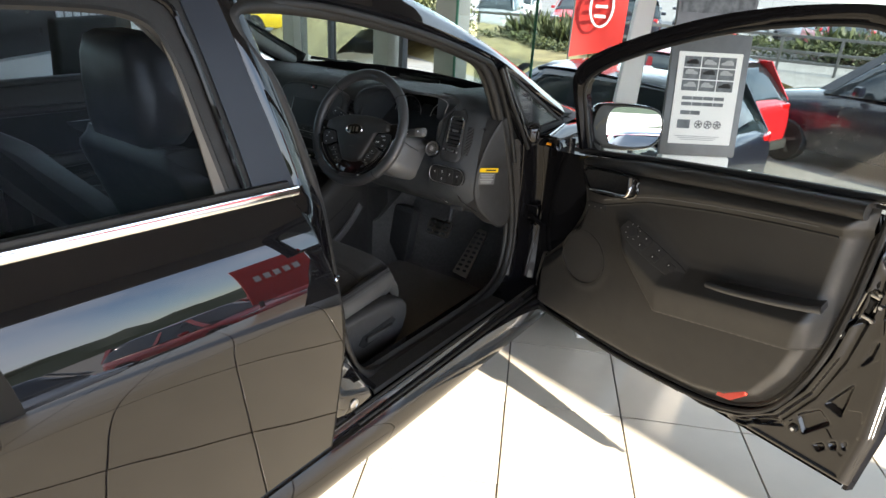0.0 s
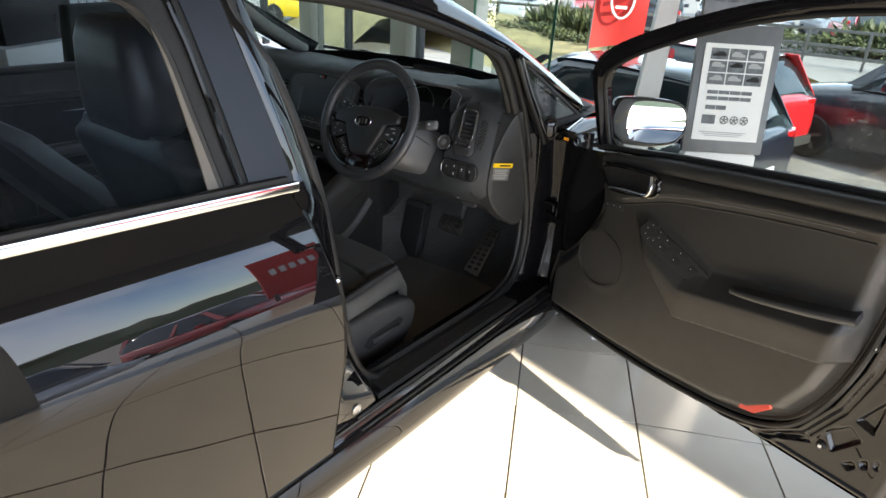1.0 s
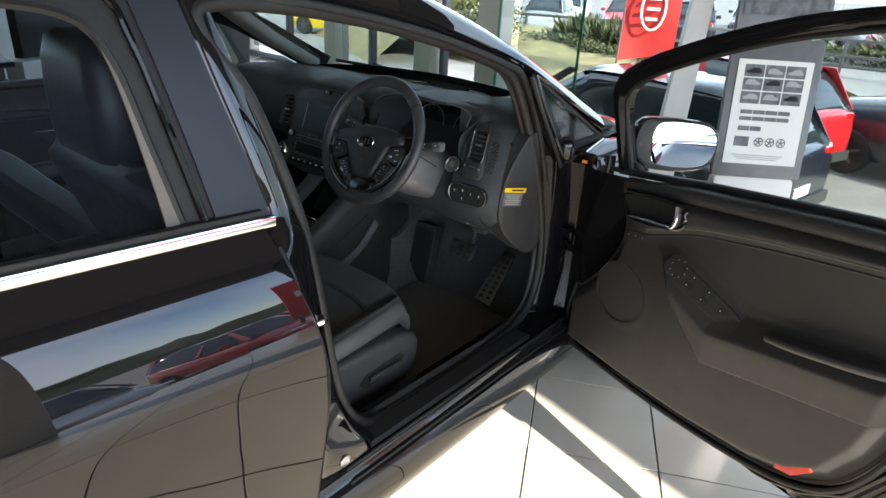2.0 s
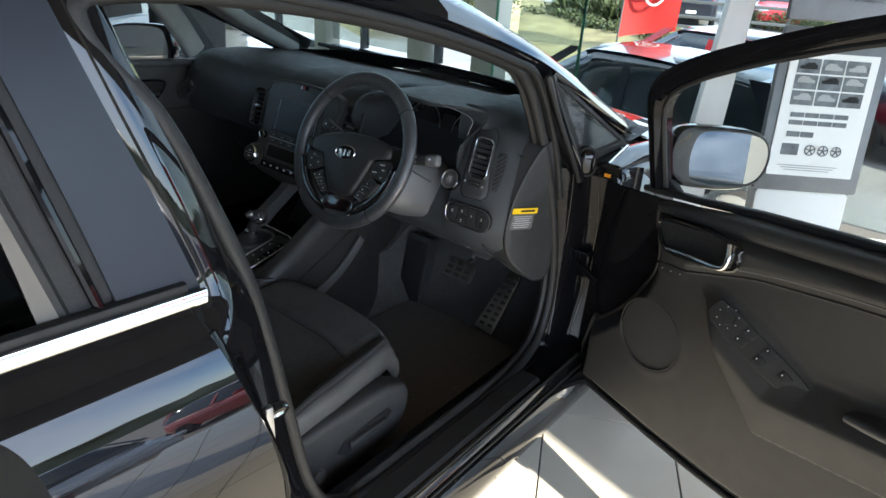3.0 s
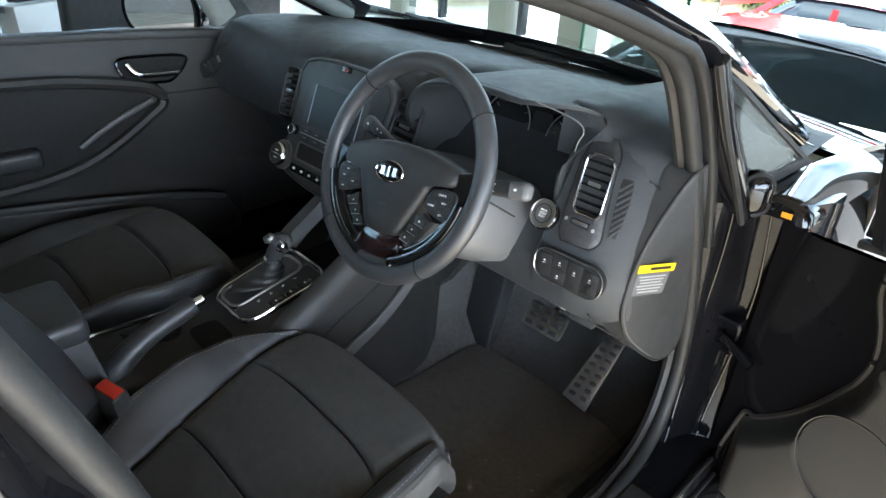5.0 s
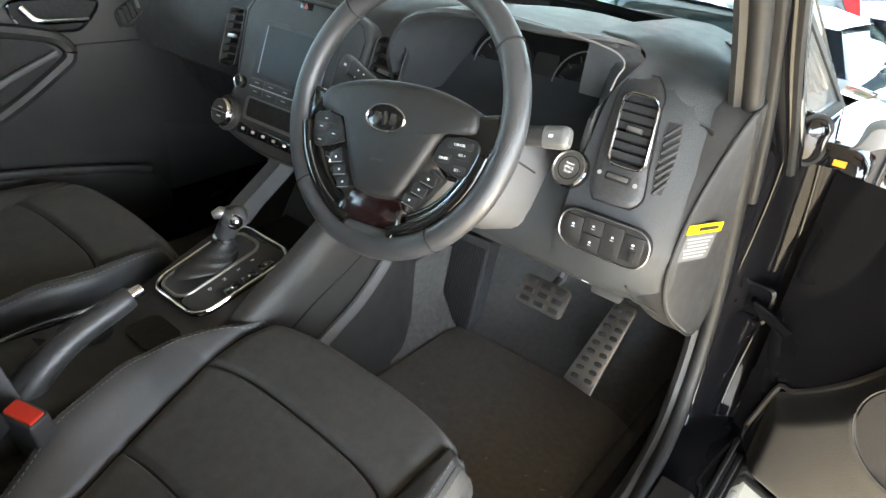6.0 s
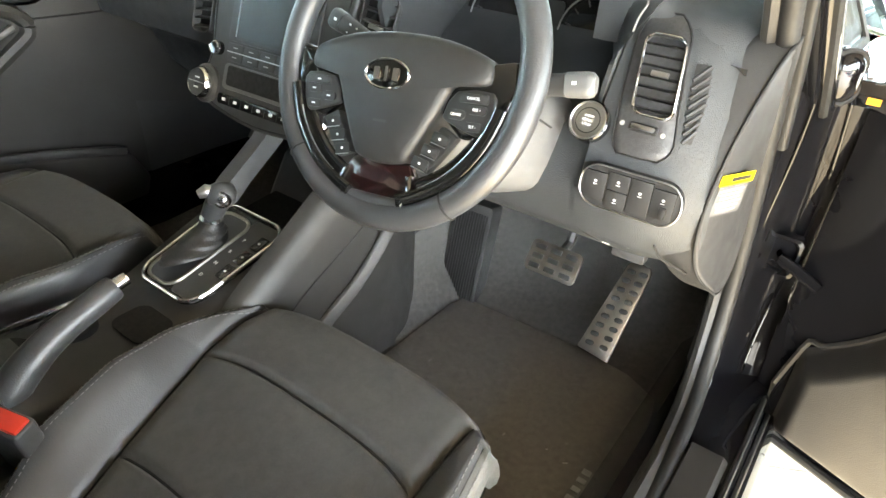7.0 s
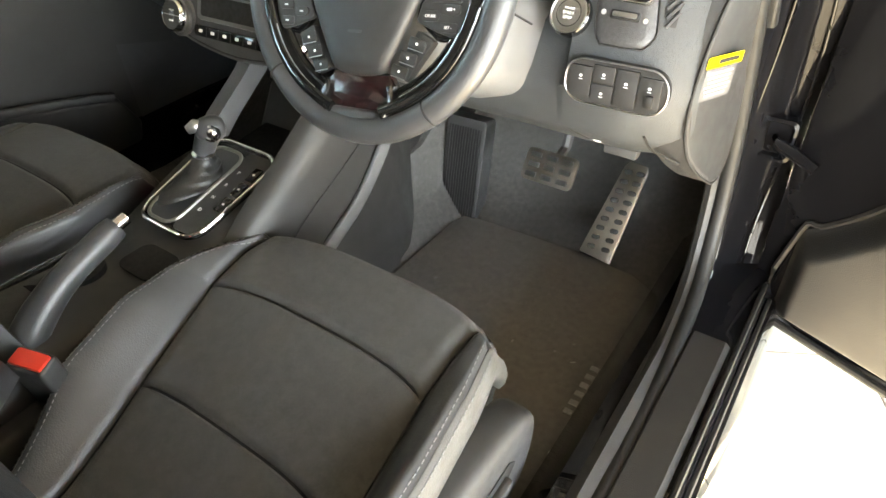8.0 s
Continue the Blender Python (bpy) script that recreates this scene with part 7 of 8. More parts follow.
def door_belt(u):
    return interp(u, [(0.0, 0.862), (0.16, 0.881), (0.24, 0.893), (0.40, 0.918), (0.70, 0.955), (1.0, 0.987), (1.06, 0.993)])[0]


# outer skin
rings = []
for i in range(15):
    t = i / 14
    ring = []
    for z in [0.262 + 0.03 * t + (door_belt(1.06 * t) - 0.03 - 0.262 - 0.03 * t) * j / 16 for j in range(17)]:
        zz = min(0.955, z)
        e = 1.06 + interp(zz, [(0.26, 0.045), (0.45, 0.065), (0.62, 0.06), (0.78, 0.02), (0.955, -0.05)])[0]
        ring.append(D(-0.03 + (e + 0.03) * t, 0.84 - side_x(zz), z))
    rings.append(ring)
part("skin", loft(rings, False, False), BLACK_PAINT, door, sharp=60)
# inner sheet metal ahead of the pressed corner
EDGE_U = [(0.26, 0.045), (0.45, 0.065), (0.62, 0.06), (0.78, 0.02), (0.955, -0.05)]
rings = []
for i in range(9):
    u = -0.02 + 0.66 * i / 8
    zb, zt = 0.268 + 0.03 * u, door_belt(u) - 0.01
    rings.append([D(u, 0.028 + 0.012 * ease(u, -0.02, 0.06), zb + (zt - zb) * j / 12) for j in range(13)])
part("inner_panel", loft(rings, False, False), JAMB_PAINT, door, "black painted inner door sheet", sharp=50)
edge = []
for z in [0.262 + (0.90 - 0.262) * j / 12 for j in range(13)]:
    e = 1.06 + interp(z, [(0.26, 0.045), (0.45, 0.065), (0.62, 0.06), (0.78, 0.02), (0.955, -0.05)])[0]
    edge.append([D(e, 0.84 - side_x(z), z + 0.02), D(e + 0.003, -0.01, z + 0.02), D(e - 0.004, 0.008, z + 0.02), D(e - 0.014, 0.010, z + 0.02)])
part("latch_edge", loft(edge, False, False), JAMB_PAINT, door, "black painted latch edge", sharp=25)
part("bottom_edge", loft([[D(u, -0.002, 0.262 + 0.03 * u), D(u, 0.012, 0.258 + 0.03 * u), D(u, 0.030, 0.27 + 0.03 * u)] for u in (-0.02, 0.2, 0.5, 0.8, 1.09)], False, False), JAMB_PAINT, door)


# trim board with relief
TRIM_EDGE = [(0.03, 0.298), (0.30, 0.295), (0.50, 0.302), (0.70, 0.325), (0.81, 0.358), (0.885, 0.415), (0.935, 0.51), (0.965, 0.62), (0.982, 0.75), (0.990, 0.90), (0.992, 0.975), (0.6, 0.930), (0.40, 0.905), (0.30, 0.890), (0.21, 0.877), (0.172, 0.868), (0.162, 0.850), (0.166, 0.820), (0.181, 0.785), (0.191, 0.750), (0.192, 0.715), (0.184, 0.682), (0.168, 0.648), (0.143, 0.602), (0.116, 0.562), (0.087, 0.528), (0.057, 0.499), (0.03, 0.476)]


def inside(u, z, poly):
    hit = False
    for (x0, y0), (x1, y1) in zip(poly, poly[1:] + poly[:1]):
        if (y0 > z) != (y1 > z) and u < (x1 - x0) * (z - y0) / (y1 - y0) + x0:
            hit = not hit
    return hit


def to_edge(u, z, poly):
    best = 9
    p = Vector((u, z))
    for a, b in zip(poly, poly[1:] + poly[:1]):
        a, b = Vector(a), Vector(b)
        d = b - a
        t = min(max((p - a).dot(d) / d.length_squared, 0), 1)
        best = min(best, (a + d * t - p).length)
    return best


# pressed corner of the inner sheet: beads that follow the trim, hollows with rounded walls, a folded hem
HOLLOWS = [([(1.000, 0.482), (1.051, 0.580), (1.046, 0.470)], 0.012), ([(0.952, 0.418), (0.997, 0.464), (1.031, 0.440), (0.980, 0.372)], 0.010),
           ([(0.842, 0.338), (0.924, 0.384), (0.938, 0.368), (0.877, 0.329)], 0.009), ([(1.005, 0.364), (1.026, 0.386), (1.040, 0.372), (1.024, 0.350)], 0.009),
           ([(1.034, 0.392), (1.052, 0.408), (1.062, 0.386), (1.046, 0.374)], 0.009), ([(1.060, 0.412), (1.074, 0.424), (1.080, 0.396), (1.068, 0.392)], 0.008),
           ([(0.988, 0.780), (1.026, 0.798), (1.040, 0.730), (0.994, 0.694)], 0.014), ([(1.040, 0.600), (1.062, 0.640), (1.066, 0.700), (1.050, 0.680)], 0.008)]


def metal(u, z):
    """How far the pressed sheet stands off the door's middle plane."""
    d = 0.0 if inside(u, z, TRIM_EDGE) else to_edge(u, z, TRIM_EDGE)
    w = 0.040 + 0.008 * math.exp(-((d - 0.030) / 0.006) ** 2) - 0.010 * ease(d, 0.034, 0.048) + 0.006 * math.exp(-((d - 0.058) / 0.005) ** 2)
    for poly, deep in HOLLOWS:
        if abs(u - poly[0][0]) < 0.12 and abs(z - poly[0][1]) < 0.14 and inside(u, z, poly):
            w -= deep * ease(to_edge(u, z, poly), 0.0, 0.008)
    gap = min(1.055 + interp(z, EDGE_U)[0] - u, z - 0.262 - 0.03 * u)
    w += 0.004 * math.exp(-((gap - 0.022) / 0.006) ** 2)
    return w - (w - 0.010) * ease(gap, 0.016, 0.0)


rings = []
for i in range(101):
    t = (i / 100) ** 0.75
    ring = []
    for j in range(161):
        q = (j / 160) ** 1.25
        zt = door_belt(1.0) - 0.03
        z = 0.290 + (zt - 0.290) * q
        u = 0.62 + (1.055 + interp(z, EDGE_U)[0] - 0.62) * t
        z = 0.266 + 0.03 * u + (zt - 0.266 - 0.03 * u) * q
        ring.append(D(u, metal(u, z), z))
    rings.append(ring)
part("pressed_panel", loft(rings, False, False), BLACK_PAINT, door, "glossy black pressed door sheet with hollows", sharp=80)

ARM = [(0.30, 0.762), (0.36, 0.785), (0.45, 0.818), (0.61, 0.852), (0.80, 0.882), (0.98, 0.903)]


def arm_line(u):
    return interp(u, ARM)[0]


def relief(u, z):
    """How far the trim board stands off the sheet metal."""
    d = to_edge(u, z, TRIM_EDGE)
    w = 0.040 + 0.045 * max(ease(d, 0, 0.045), 0.75 * ease(z, door_belt(u) - 0.05, door_belt(u) - 0.015) * ease(u, 0.22, 0.30) * (1 - ease(u, 0.93, 0.98)))
    # upper roll above the character line
    w += 0.018 * ease(z, arm_line(u) - 0.004, arm_line(u) + 0.03) * ease(u, 0.22, 0.34)
    # arm rest: an overhanging face, a crease, then a top that slopes back to the switches and the pad
    lo = interp(u, [(0.34, 0.745), (0.39, 0.695), (0.441, 0.635), (0.557, 0.531), (0.765, 0.576), (0.96, 0.617)])[0]
    cr = interp(u, [(0.34, 0.752), (0.44, 0.675), (0.558, 0.624), (0.764, 0.665), (0.97, 0.703)])[0]
    tp = interp(u, [(0.34, 0.762), (0.394, 0.770), (0.50, 0.747), (0.616, 0.690), (0.70, 0.706), (0.85, 0.737), (0.98, 0.760)])[0]
    if z < cr:
        body = ease(z, lo - 0.006, lo + 0.010) * (0.80 + 0.20 * ease(z, lo, cr))
    else:
        body = 1.0 - 0.95 * min(1.0, (z - cr) / (tp - cr)) - 0.05 * ease(z, tp, tp + 0.03)
    w += 0.050 * max(0.0, body) * ease(u, 0.34, 0.44) * (1 - ease(u, 0.945, 0.980))
    # speaker dish
    r = math.hypot((u - 0.246), (z - 0.570))
    w += 0.0015 * ease(r, 0.115, 0.092) - 0.0035 * ease(r, 0.088, 0.083)
    return w


bm = bmesh.new()
NU, NZ = 190, 150
cells = {}
for i in range(NU + 1):
    for j in range(NZ + 1):
        u, z = 0.03 + 0.985 * i / NU, 0.295 + 0.685 * j / NZ
        cells[i, j] = (u, z)
made = {}


def snap(u, z):
    """Draws the board's last row of points onto its edge."""
    for a, b in zip(TRIM_EDGE, TRIM_EDGE[1:] + TRIM_EDGE[:1]):
        a, b, p = Vector(a), Vector(b), Vector((u, z))
        d = b - a
        q = a + d * min(max((p - a).dot(d) / d.length_squared, 0), 1)
        if (q - p).length < 0.0036:
            return q.x, q.y
    return u, z


def vert(i, j):
    if (i, j) not in made:
        u, z = snap(*cells[i, j])
        made[i, j] = bm.verts.new(D(u, relief(u, z), z))
    return made[i, j]


for i in range(NU):
    for j in range(NZ):
        u, z = cells[i, j]
        if inside(u + 0.003, z + 0.003, TRIM_EDGE):
            bm.faces.new((vert(i, j), vert(i + 1, j), vert(i + 1, j + 1), vert(i, j + 1)))
trim_board = part("trim_board", bm, TRIM, door, "grained black door trim with an arm rest", sharp=60)
part("trim_rim", tube(smooth_path([D(u, 0.040, z) for u, z in TRIM_EDGE], 4, True), 0.005, 6, True), TRIM, door, "rubber seal round the trim")
part("character_line", tube(smooth_path([D(u, relief(u, arm_line(u)) + 0.001, arm_line(u)) for u in (0.30, 0.36, 0.45, 0.55, 0.65, 0.75, 0.85, 0.94)], 4), 0.0030, 6), TRIM, door, "piping on the trim")
part("stitching", tube(smooth_path([D(u, relief(u, arm_line(u) + 0.018) + 0.0015, arm_line(u) + 0.018) for u in (0.30, 0.45, 0.60, 0.75, 0.90)], 4), 0.0011, 5), THREAD, door, "grey stitching")
# arm rest pad and pull cup
part("arm_pad", sweep(smooth_path([D(0.700, 0.100, 0.684), D(0.76, 0.113, 0.698), D(0.88, 0.114, 0.724), D(0.962, 0.100, 0.742)], 5), rounded(0.060, 0.018, 0.008, 4)), LEATHER, door, "padded leather arm rest")
# switches


def on_trim(u, z, extra=0.0):
    return D(u, relief(u, z) + extra, z)


w_u = (relief(0.52, 0.700) - relief(0.48, 0.700)) / 0.04
w_z = (relief(0.50, 0.712) - relief(0.50, 0.688)) / 0.024
swm = facing(on_trim(0.498, 0.704, 0.003), DOOR.to_3x3() @ Vector((-w_u, 1.0, -w_z)), DOOR.to_3x3() @ Vector((-0.94, 0.0, 0.34)))
part("switch_plate", plate([(q.x, q.y) for q in smooth_path([(-0.026, 0.085, 0), (0.010, 0.105, 0), (0.024, 0.08, 0), (0.024, -0.10, 0), (0.010, -0.118, 0), (-0.022, -0.095, 0)], 3, True)], 0.02, swm @ pose(0, 0, -0.0015), 0.003, 3), TRIM, door, "black window switch plate")
for x, y in ((-0.010, 0.02), (0.015, 0.018), (-0.010, -0.03), (0.015, -0.032), (0.003, -0.08)):
    k = part("window_switch", fresh_box((x, y, 0.0), (0.017, 0.024, 0.004), swm @ pose(0, 0, -0.0012), 0.0018), KEY_PLASTIC, door, "black window switch")
    part("symbol", plate(rounded(0.0035, 0.0022, 0.0006, 1), 0.0006, swm @ pose(x, y + 0.006, 0.0016)), WHITE_MARK, k, "small white symbol")
part("mirror_knob", lathe([(0.015, 0), (0.014, 0.006), (0.0, 0.007)], swm @ pose(0.004, 0.068, -0.003), 20), KEY_PLASTIC, door, "round mirror adjuster")
for i in range(8):
    a = i * math.pi / 4
    part("symbol", plate(rounded(0.002, 0.002, 0.0005, 1), 0.0006, swm @ pose(0.004 + 0.021 * math.cos(a), 0.068 + 0.021 * math.sin(a), 0.0008)), WHITE_MARK, door, "tiny white dot")
# memory of lock buttons by the handle
l_u = (relief(0.295, 0.748) - relief(0.240, 0.748)) / 0.055
l_z = (relief(0.266, 0.756) - relief(0.266, 0.738)) / 0.018
lkm = facing(on_trim(0.266, 0.747, 0.0025), DOOR.to_3x3() @ Vector((-l_u, 1, -l_z)), DOOR.to_3x3() @ Vector((-0.14, 0, 1)))
part("lock_plate", plate(rounded(0.078, 0.026, 0.011, 4), 0.008, lkm, 0.002), KEY_PLASTIC, door, "small oblong button plate")
for x in (-0.024, 0.0, 0.024):
    part("symbol", plate(rounded(0.004, 0.0024, 0.0008, 1), 0.0006, lkm @ pose(x, 0, 0.0006)), GREY_PRINT, door, "small grey symbol")
# inside handle
hm = facing(on_trim(0.326, 0.840, 0.006), DOOR.to_3x3() @ Vector((0, 1, 0.05)), DOOR.to_3x3() @ Vector((-0.16, 0, 1)))
bezel = [(-0.085, 0.036), (0.080, 0.028), (0.098, 0.0), (0.080, -0.030), (-0.05, -0.030), (-0.085, -0.008)]
bp = smooth_path([(x, y, 0) for x, y in bezel], 4, True)
part("handle_bezel", tube([hm @ Vector((q.x, q.y, 0.004)) for q in bp], 0.0045, 6, True, (0, 0, 1)), PIANO, door, "gloss black handle surround")
# Flat plate whose near-black colour plays the shade of the cup.
part("handle_cup", plate([(q.x, q.y) for q in bp], 0.003, hm @ pose(0, 0, -0.002)), DARK, door, "near-black sheet painted as the shade in a handle recess")
part("handle", sweep(smooth_path([hm @ Vector((x, y, z)) for x, y, z in ((-0.065, -0.024, 0.004), (-0.01, -0.022, 0.012), (0.05, -0.024, 0.018), (0.082, -0.020, 0.022), (0.090, 0.000, 0.020), (0.084, 0.024, 0.012))], 5), rounded(0.011, 0.020, 0.005, 3), up=DOOR.to_3x3() @ Vector((0, 1, 0))), CHROME, door, "polished chrome inside handle")
# speaker
sk = group_part("speaker", car, "round door speaker grille")
skm = facing(D(0.246, relief(0.246, 0.570), 0.570), DOOR.to_3x3() @ Vector((0, 1, 0)))
part("grille", lathe([(0.085, -0.003), (0.083, 0.0006), (0.06, 0.002), (0.0, 0.003)], skm, 48), material("speaker_mesh", (0.016, 0.0155, 0.015), 0.6, vary=0.4, scale=900, bump=0.9, bump_scale=1500), sk)
part("ring", tube([skm @ Vector((0.0865 * math.cos(a), 0.0865 * math.sin(a), 0.003)) for a in [2 * math.pi * i / 48 for i in range(48)]], 0.0016, 6, True, (0, 0, 1)), TRIM, sk)
# reflector, latch, bolts, pressed hollows at the lower corner
part("reflector", prism([D(u, 0.076, z) for u, z in ((0.772, 0.378), (0.812, 0.386), (0.848, 0.424), (0.838, 0.440), (0.808, 0.430), (0.776, 0.398))], DOOR.to_3x3() @ Vector((0, 0.008, 0)), 0.002), RED_PLASTIC, door, "red safety reflector")
latch = Matrix.Translation(D(1.015, metal(1.02, 0.745) + 0.004, 0.748)) @ DOOR.to_3x3().to_4x4() @ pose(0, 0, 0, 0, 8, 0)
part("latch", join(fresh_box((-0.014, 0, 0.0), (0.008, 0.006, 0.075), latch, 0.002), fresh_box((0.006, 0, 0.034), (0.044, 0.006, 0.008), latch, 0.002), fresh_box((0.004, 0, -0.020), (0.036, 0.006, 0.008), latch, 0.002), fresh_box((0.020, 0, 0.016), (0.008, 0.006, 0.030), latch, 0.002)), SATIN, door, "steel door latch")
# Small block coloured as the shade inside the latch.
part("latch_mouth", fresh_box((0, -0.004, 0.006), (0.022, 0.008, 0.034), latch, 0.003), DARK, door, "near-black block painted as the latch mouth's shade")
for u, z, r_ in ((1.036, 0.790, 0.005), (1.044, 0.764, 0.005), (1.038, 0.728, 0.005), (0.990, 0.672, 0.012), (0.957, 0.378, 0.011)):
    gm_ = facing(D(u, metal(u, z) + 0.001, z), DOOR.to_3x3() @ Vector((0.1, 1, 0)))
    part("bolt", lathe([(r_, 0), (r_, 0.004), (r_ * 0.7, 0.008), (r_ * 0.4, 0.008), (0, 0.005)], gm_, 14), SATIN if r_ < 0.01 else RUBBER, door, "steel bolt head" if r_ < 0.01 else "black rubber grommet")
    if r_ > 0.01:
        part("bolt", lathe([(r_ * 0.38, 0.005), (r_ * 0.38, 0.010), (0, 0.011)], gm_, 10), WHITE_PAINT, door, "pale plastic pin")
seal_u = [(0.02, 0.288), (0.3, 0.283), (0.5, 0.290), (0.70, 0.312), (0.82, 0.346), (0.898, 0.406), (0.948, 0.505), (0.979, 0.618), (0.996, 0.75), (1.004, 0.88), (1.006, 0.965)]
part("seal", tube(smooth_path([D(u, 0.048, z) for u, z in seal_u], 5), 0.0075, 8), RUBBER, door, "black rubber door seal")
# window frame and glass
fr_in = [(0.160, 0.893), (0.148, 1.00), (0.150, 1.090), (0.22, 1.148), (0.40, 1.222), (0.60, 1.283), (0.80, 1.318), (0.93, 1.318), (1.005, 1.26), (1.035, 1.12), (1.045, 0.985)]
fr_out = [(0.124, 0.88), (0.112, 1.00), (0.110, 1.110), (0.19, 1.180), (0.38, 1.257), (0.59, 1.320), (0.80, 1.355), (0.96, 1.355), (1.045, 1.285), (1.078, 1.13), (1.09, 0.98)]


def lean(z):
    return 0.02 + 0.235 * (z - 0.90)


a_, b_ = smooth_path([(u, 0, z) for u, z in fr_in], 6), smooth_path([(u, 0, z) for u, z in fr_out], 6)
rings = [[D(p.x, lean(p.z) - 0.014, p.z), D(p.x, lean(p.z) + 0.010, p.z), D(p.x * 0.6 + q.x * 0.4, lean(p.z) + 0.028, p.z * 0.6 + q.z * 0.4), D(p.x * 0.1 + q.x * 0.9, lean(q.z) + 0.026, q.z), D(q.x, lean(q.z) + 0.006, q.z), D(q.x, lean(q.z) - 0.020, q.z)] for p, q in zip(a_, b_)]
part("window_frame", loft(rings), JAMB_PAINT, door, "black door window frame", sharp=40)
part("run_channel", tube([D(p.x, lean(p.z) + 0.012, p.z) for p in a_], 0.006, 6), RUBBER, door)
gl = bmesh.new()
gl.faces.new([gl.verts.new(D(p.x, lean(p.z), p.z)) for p in a_])
p = part("pane", gl, CLEAR, door, "clear door glass wound up")
part("window_seal", sweep([D(u, 0.034, door_belt(u) + 0.006) for u in (0.11, 0.24, 0.4, 0.7, 1.04)], rounded(0.024, 0.014, 0.005, 2)), RUBBER, door)
part("top_cap", sweep([D(u, 0.062, door_belt(u) - 0.018) for u in (0.19, 0.3, 0.4, 0.55, 0.7, 0.85, 0.975)], rounded(0.070, 0.036, 0.016, 5), scales=(0.55, 0.8, 1, 1, 1, 1, 1)), TRIM, door, "rounded upper edge of the trim")
part("belt_strip", sweep([D(u, 0.005, door_belt(u) - 0.004) for u in (0.10, 0.24, 0.4, 0.7, 1.06)], rounded(0.012, 0.018, 0.004, 2)), CHROME, door, "chrome belt strip")
part("sail", prism([D(0.10, 0.0, 0.885), D(0.10, 0.0, 0.955), D(0.19, 0.0, 0.890)], DOOR.to_3x3() @ Vector((0, 0.02, 0)), 0.004), PLASTIC, door, "black mirror sail")
mm = facing(D(0.165, -0.115, 0.958), DOOR.to_3x3() @ Vector((0.90, 0.43, 0.085)), (0, 0, 1))
mg = group_part("door_mirror", car, "glossy black door mirror on the open door")
sh = [(0.115, -0.045), (0.10, -0.068), (0.02, -0.080), (-0.06, -0.078), (-0.105, -0.06), (-0.125, -0.02), (-0.120, 0.025), (-0.085, 0.055), (0.0, 0.066), (0.08, 0.066), (0.11, 0.050), (0.122, 0.0)]
prof = [Vector((q.x, q.y, 0)) for q in smooth_path([(-x, y, 0) for x, y in sh], 3, True)]
part("shell", loft([[mm @ Vector((q.x * k, q.y * k, z)) for q in prof] for z, k in ((0.006, 0.90), (0.012, 0.96), (0.006, 1.0), (-0.02, 1.0), (-0.055, 0.90), (-0.08, 0.68), (-0.09, 0.35))]), BLACK_PAINT, mg)
gl = bmesh.new()
gl.faces.new([gl.verts.new(mm @ Vector((q.x * 0.76 + 0.020, q.y * 0.84, 0.0135))) for q in prof])
part("rim", loft([[mm @ Vector((q.x * kx + dx, q.y * ky, z)) for q in prof] for kx, ky, dx, z in ((0.95, 0.955, 0.002, 0.011), (0.80, 0.89, 0.016, 0.0175), (0.765, 0.85, 0.020, 0.0165), (0.755, 0.84, 0.020, 0.012))], True, False), PLASTIC, mg, "black plastic mirror rim")
part("glass", gl, MIRROR, mg, "mirror glass")
part("foot", sweep([mm @ Vector((-0.09, -0.05, -0.03)), mm @ Vector((-0.12, -0.07, 0.02)), D(0.15, -0.01, 0.915)], rounded(0.05, 0.04, 0.014, 3)), BLACK_PAINT, mg)

# ---------------- information stand ----------------
stand = empty("information_stand", "white and grey showroom stand holding a sheet of car pictures", "display stand", (1.17, 0.95, 0))
fm_ = facing((1.160, 0.945, 1.020), (0.60, -0.80, 0.16), (0, 0, 1))
inv = Matrix.Translation((-1.17, -0.95, 0))
part("back_plate", plate(rounded(0.275, 0.42, 0.006, 2), 0.02, inv @ fm_ @ pose(0, 0.0, -0.004), 0.003), GREY_FRAME, stand, "grey metal back plate")
part("sheet", plate(rounded(0.225, 0.315, 0.002, 1), 0.002, inv @ fm_ @ pose(0, -0.01, 0.0)), WHITE_PAINT, stand, "white printed sheet")
PHOTO = material("photo_print", (0.07, 0.075, 0.075), 0.35, vary=0.9, scale=45)
for r in range(3):
    for c in range(3):
        part("picture", plate(rounded(0.058, 0.036, 0.001, 1), 0.001, inv @ fm_ @ pose(-0.062 + 0.062 * c, 0.115 - 0.040 * r, 0.0012)), PHOTO, stand, "small dark car picture")
        low_, nose = -0.008 + 0.003 * ((r * 5 + c * 3) % 3), 1 if (r + c) % 2 else -1
        shape = [(-0.022, low_), (0.022, low_), (0.023, low_ + 0.007), (0.012, low_ + 0.010), (0.005, low_ + 0.016), (-0.012, low_ + 0.017), (-0.021, low_ + 0.010)]
        part("picture", plate([(x * nose, y) for x, y in shape][::nose], 0.0006, inv @ fm_ @ pose(-0.062 + 0.062 * c, 0.115 - 0.040 * r, 0.0016)), GREY_PRINT if (r * 3 + c) % 4 else DARK, stand, "printed car shape")
for r in range(2):
    for c in range(4):
        part("picture", plate(rounded(0.036, 0.012, 0.001, 1), 0.001, inv @ fm_ @ pose(-0.065 + 0.038 * c, -0.008 - 0.020 * r, 0.0012)), PHOTO, stand, "thin dark swatch")
for c in range(2):
    part("picture", plate(rounded(0.034, 0.014, 0.001, 1), 0.001, inv @ fm_ @ pose(-0.065 + 0.036 * c, -0.058, 0.0012)), PHOTO, stand, "thin dark swatch")
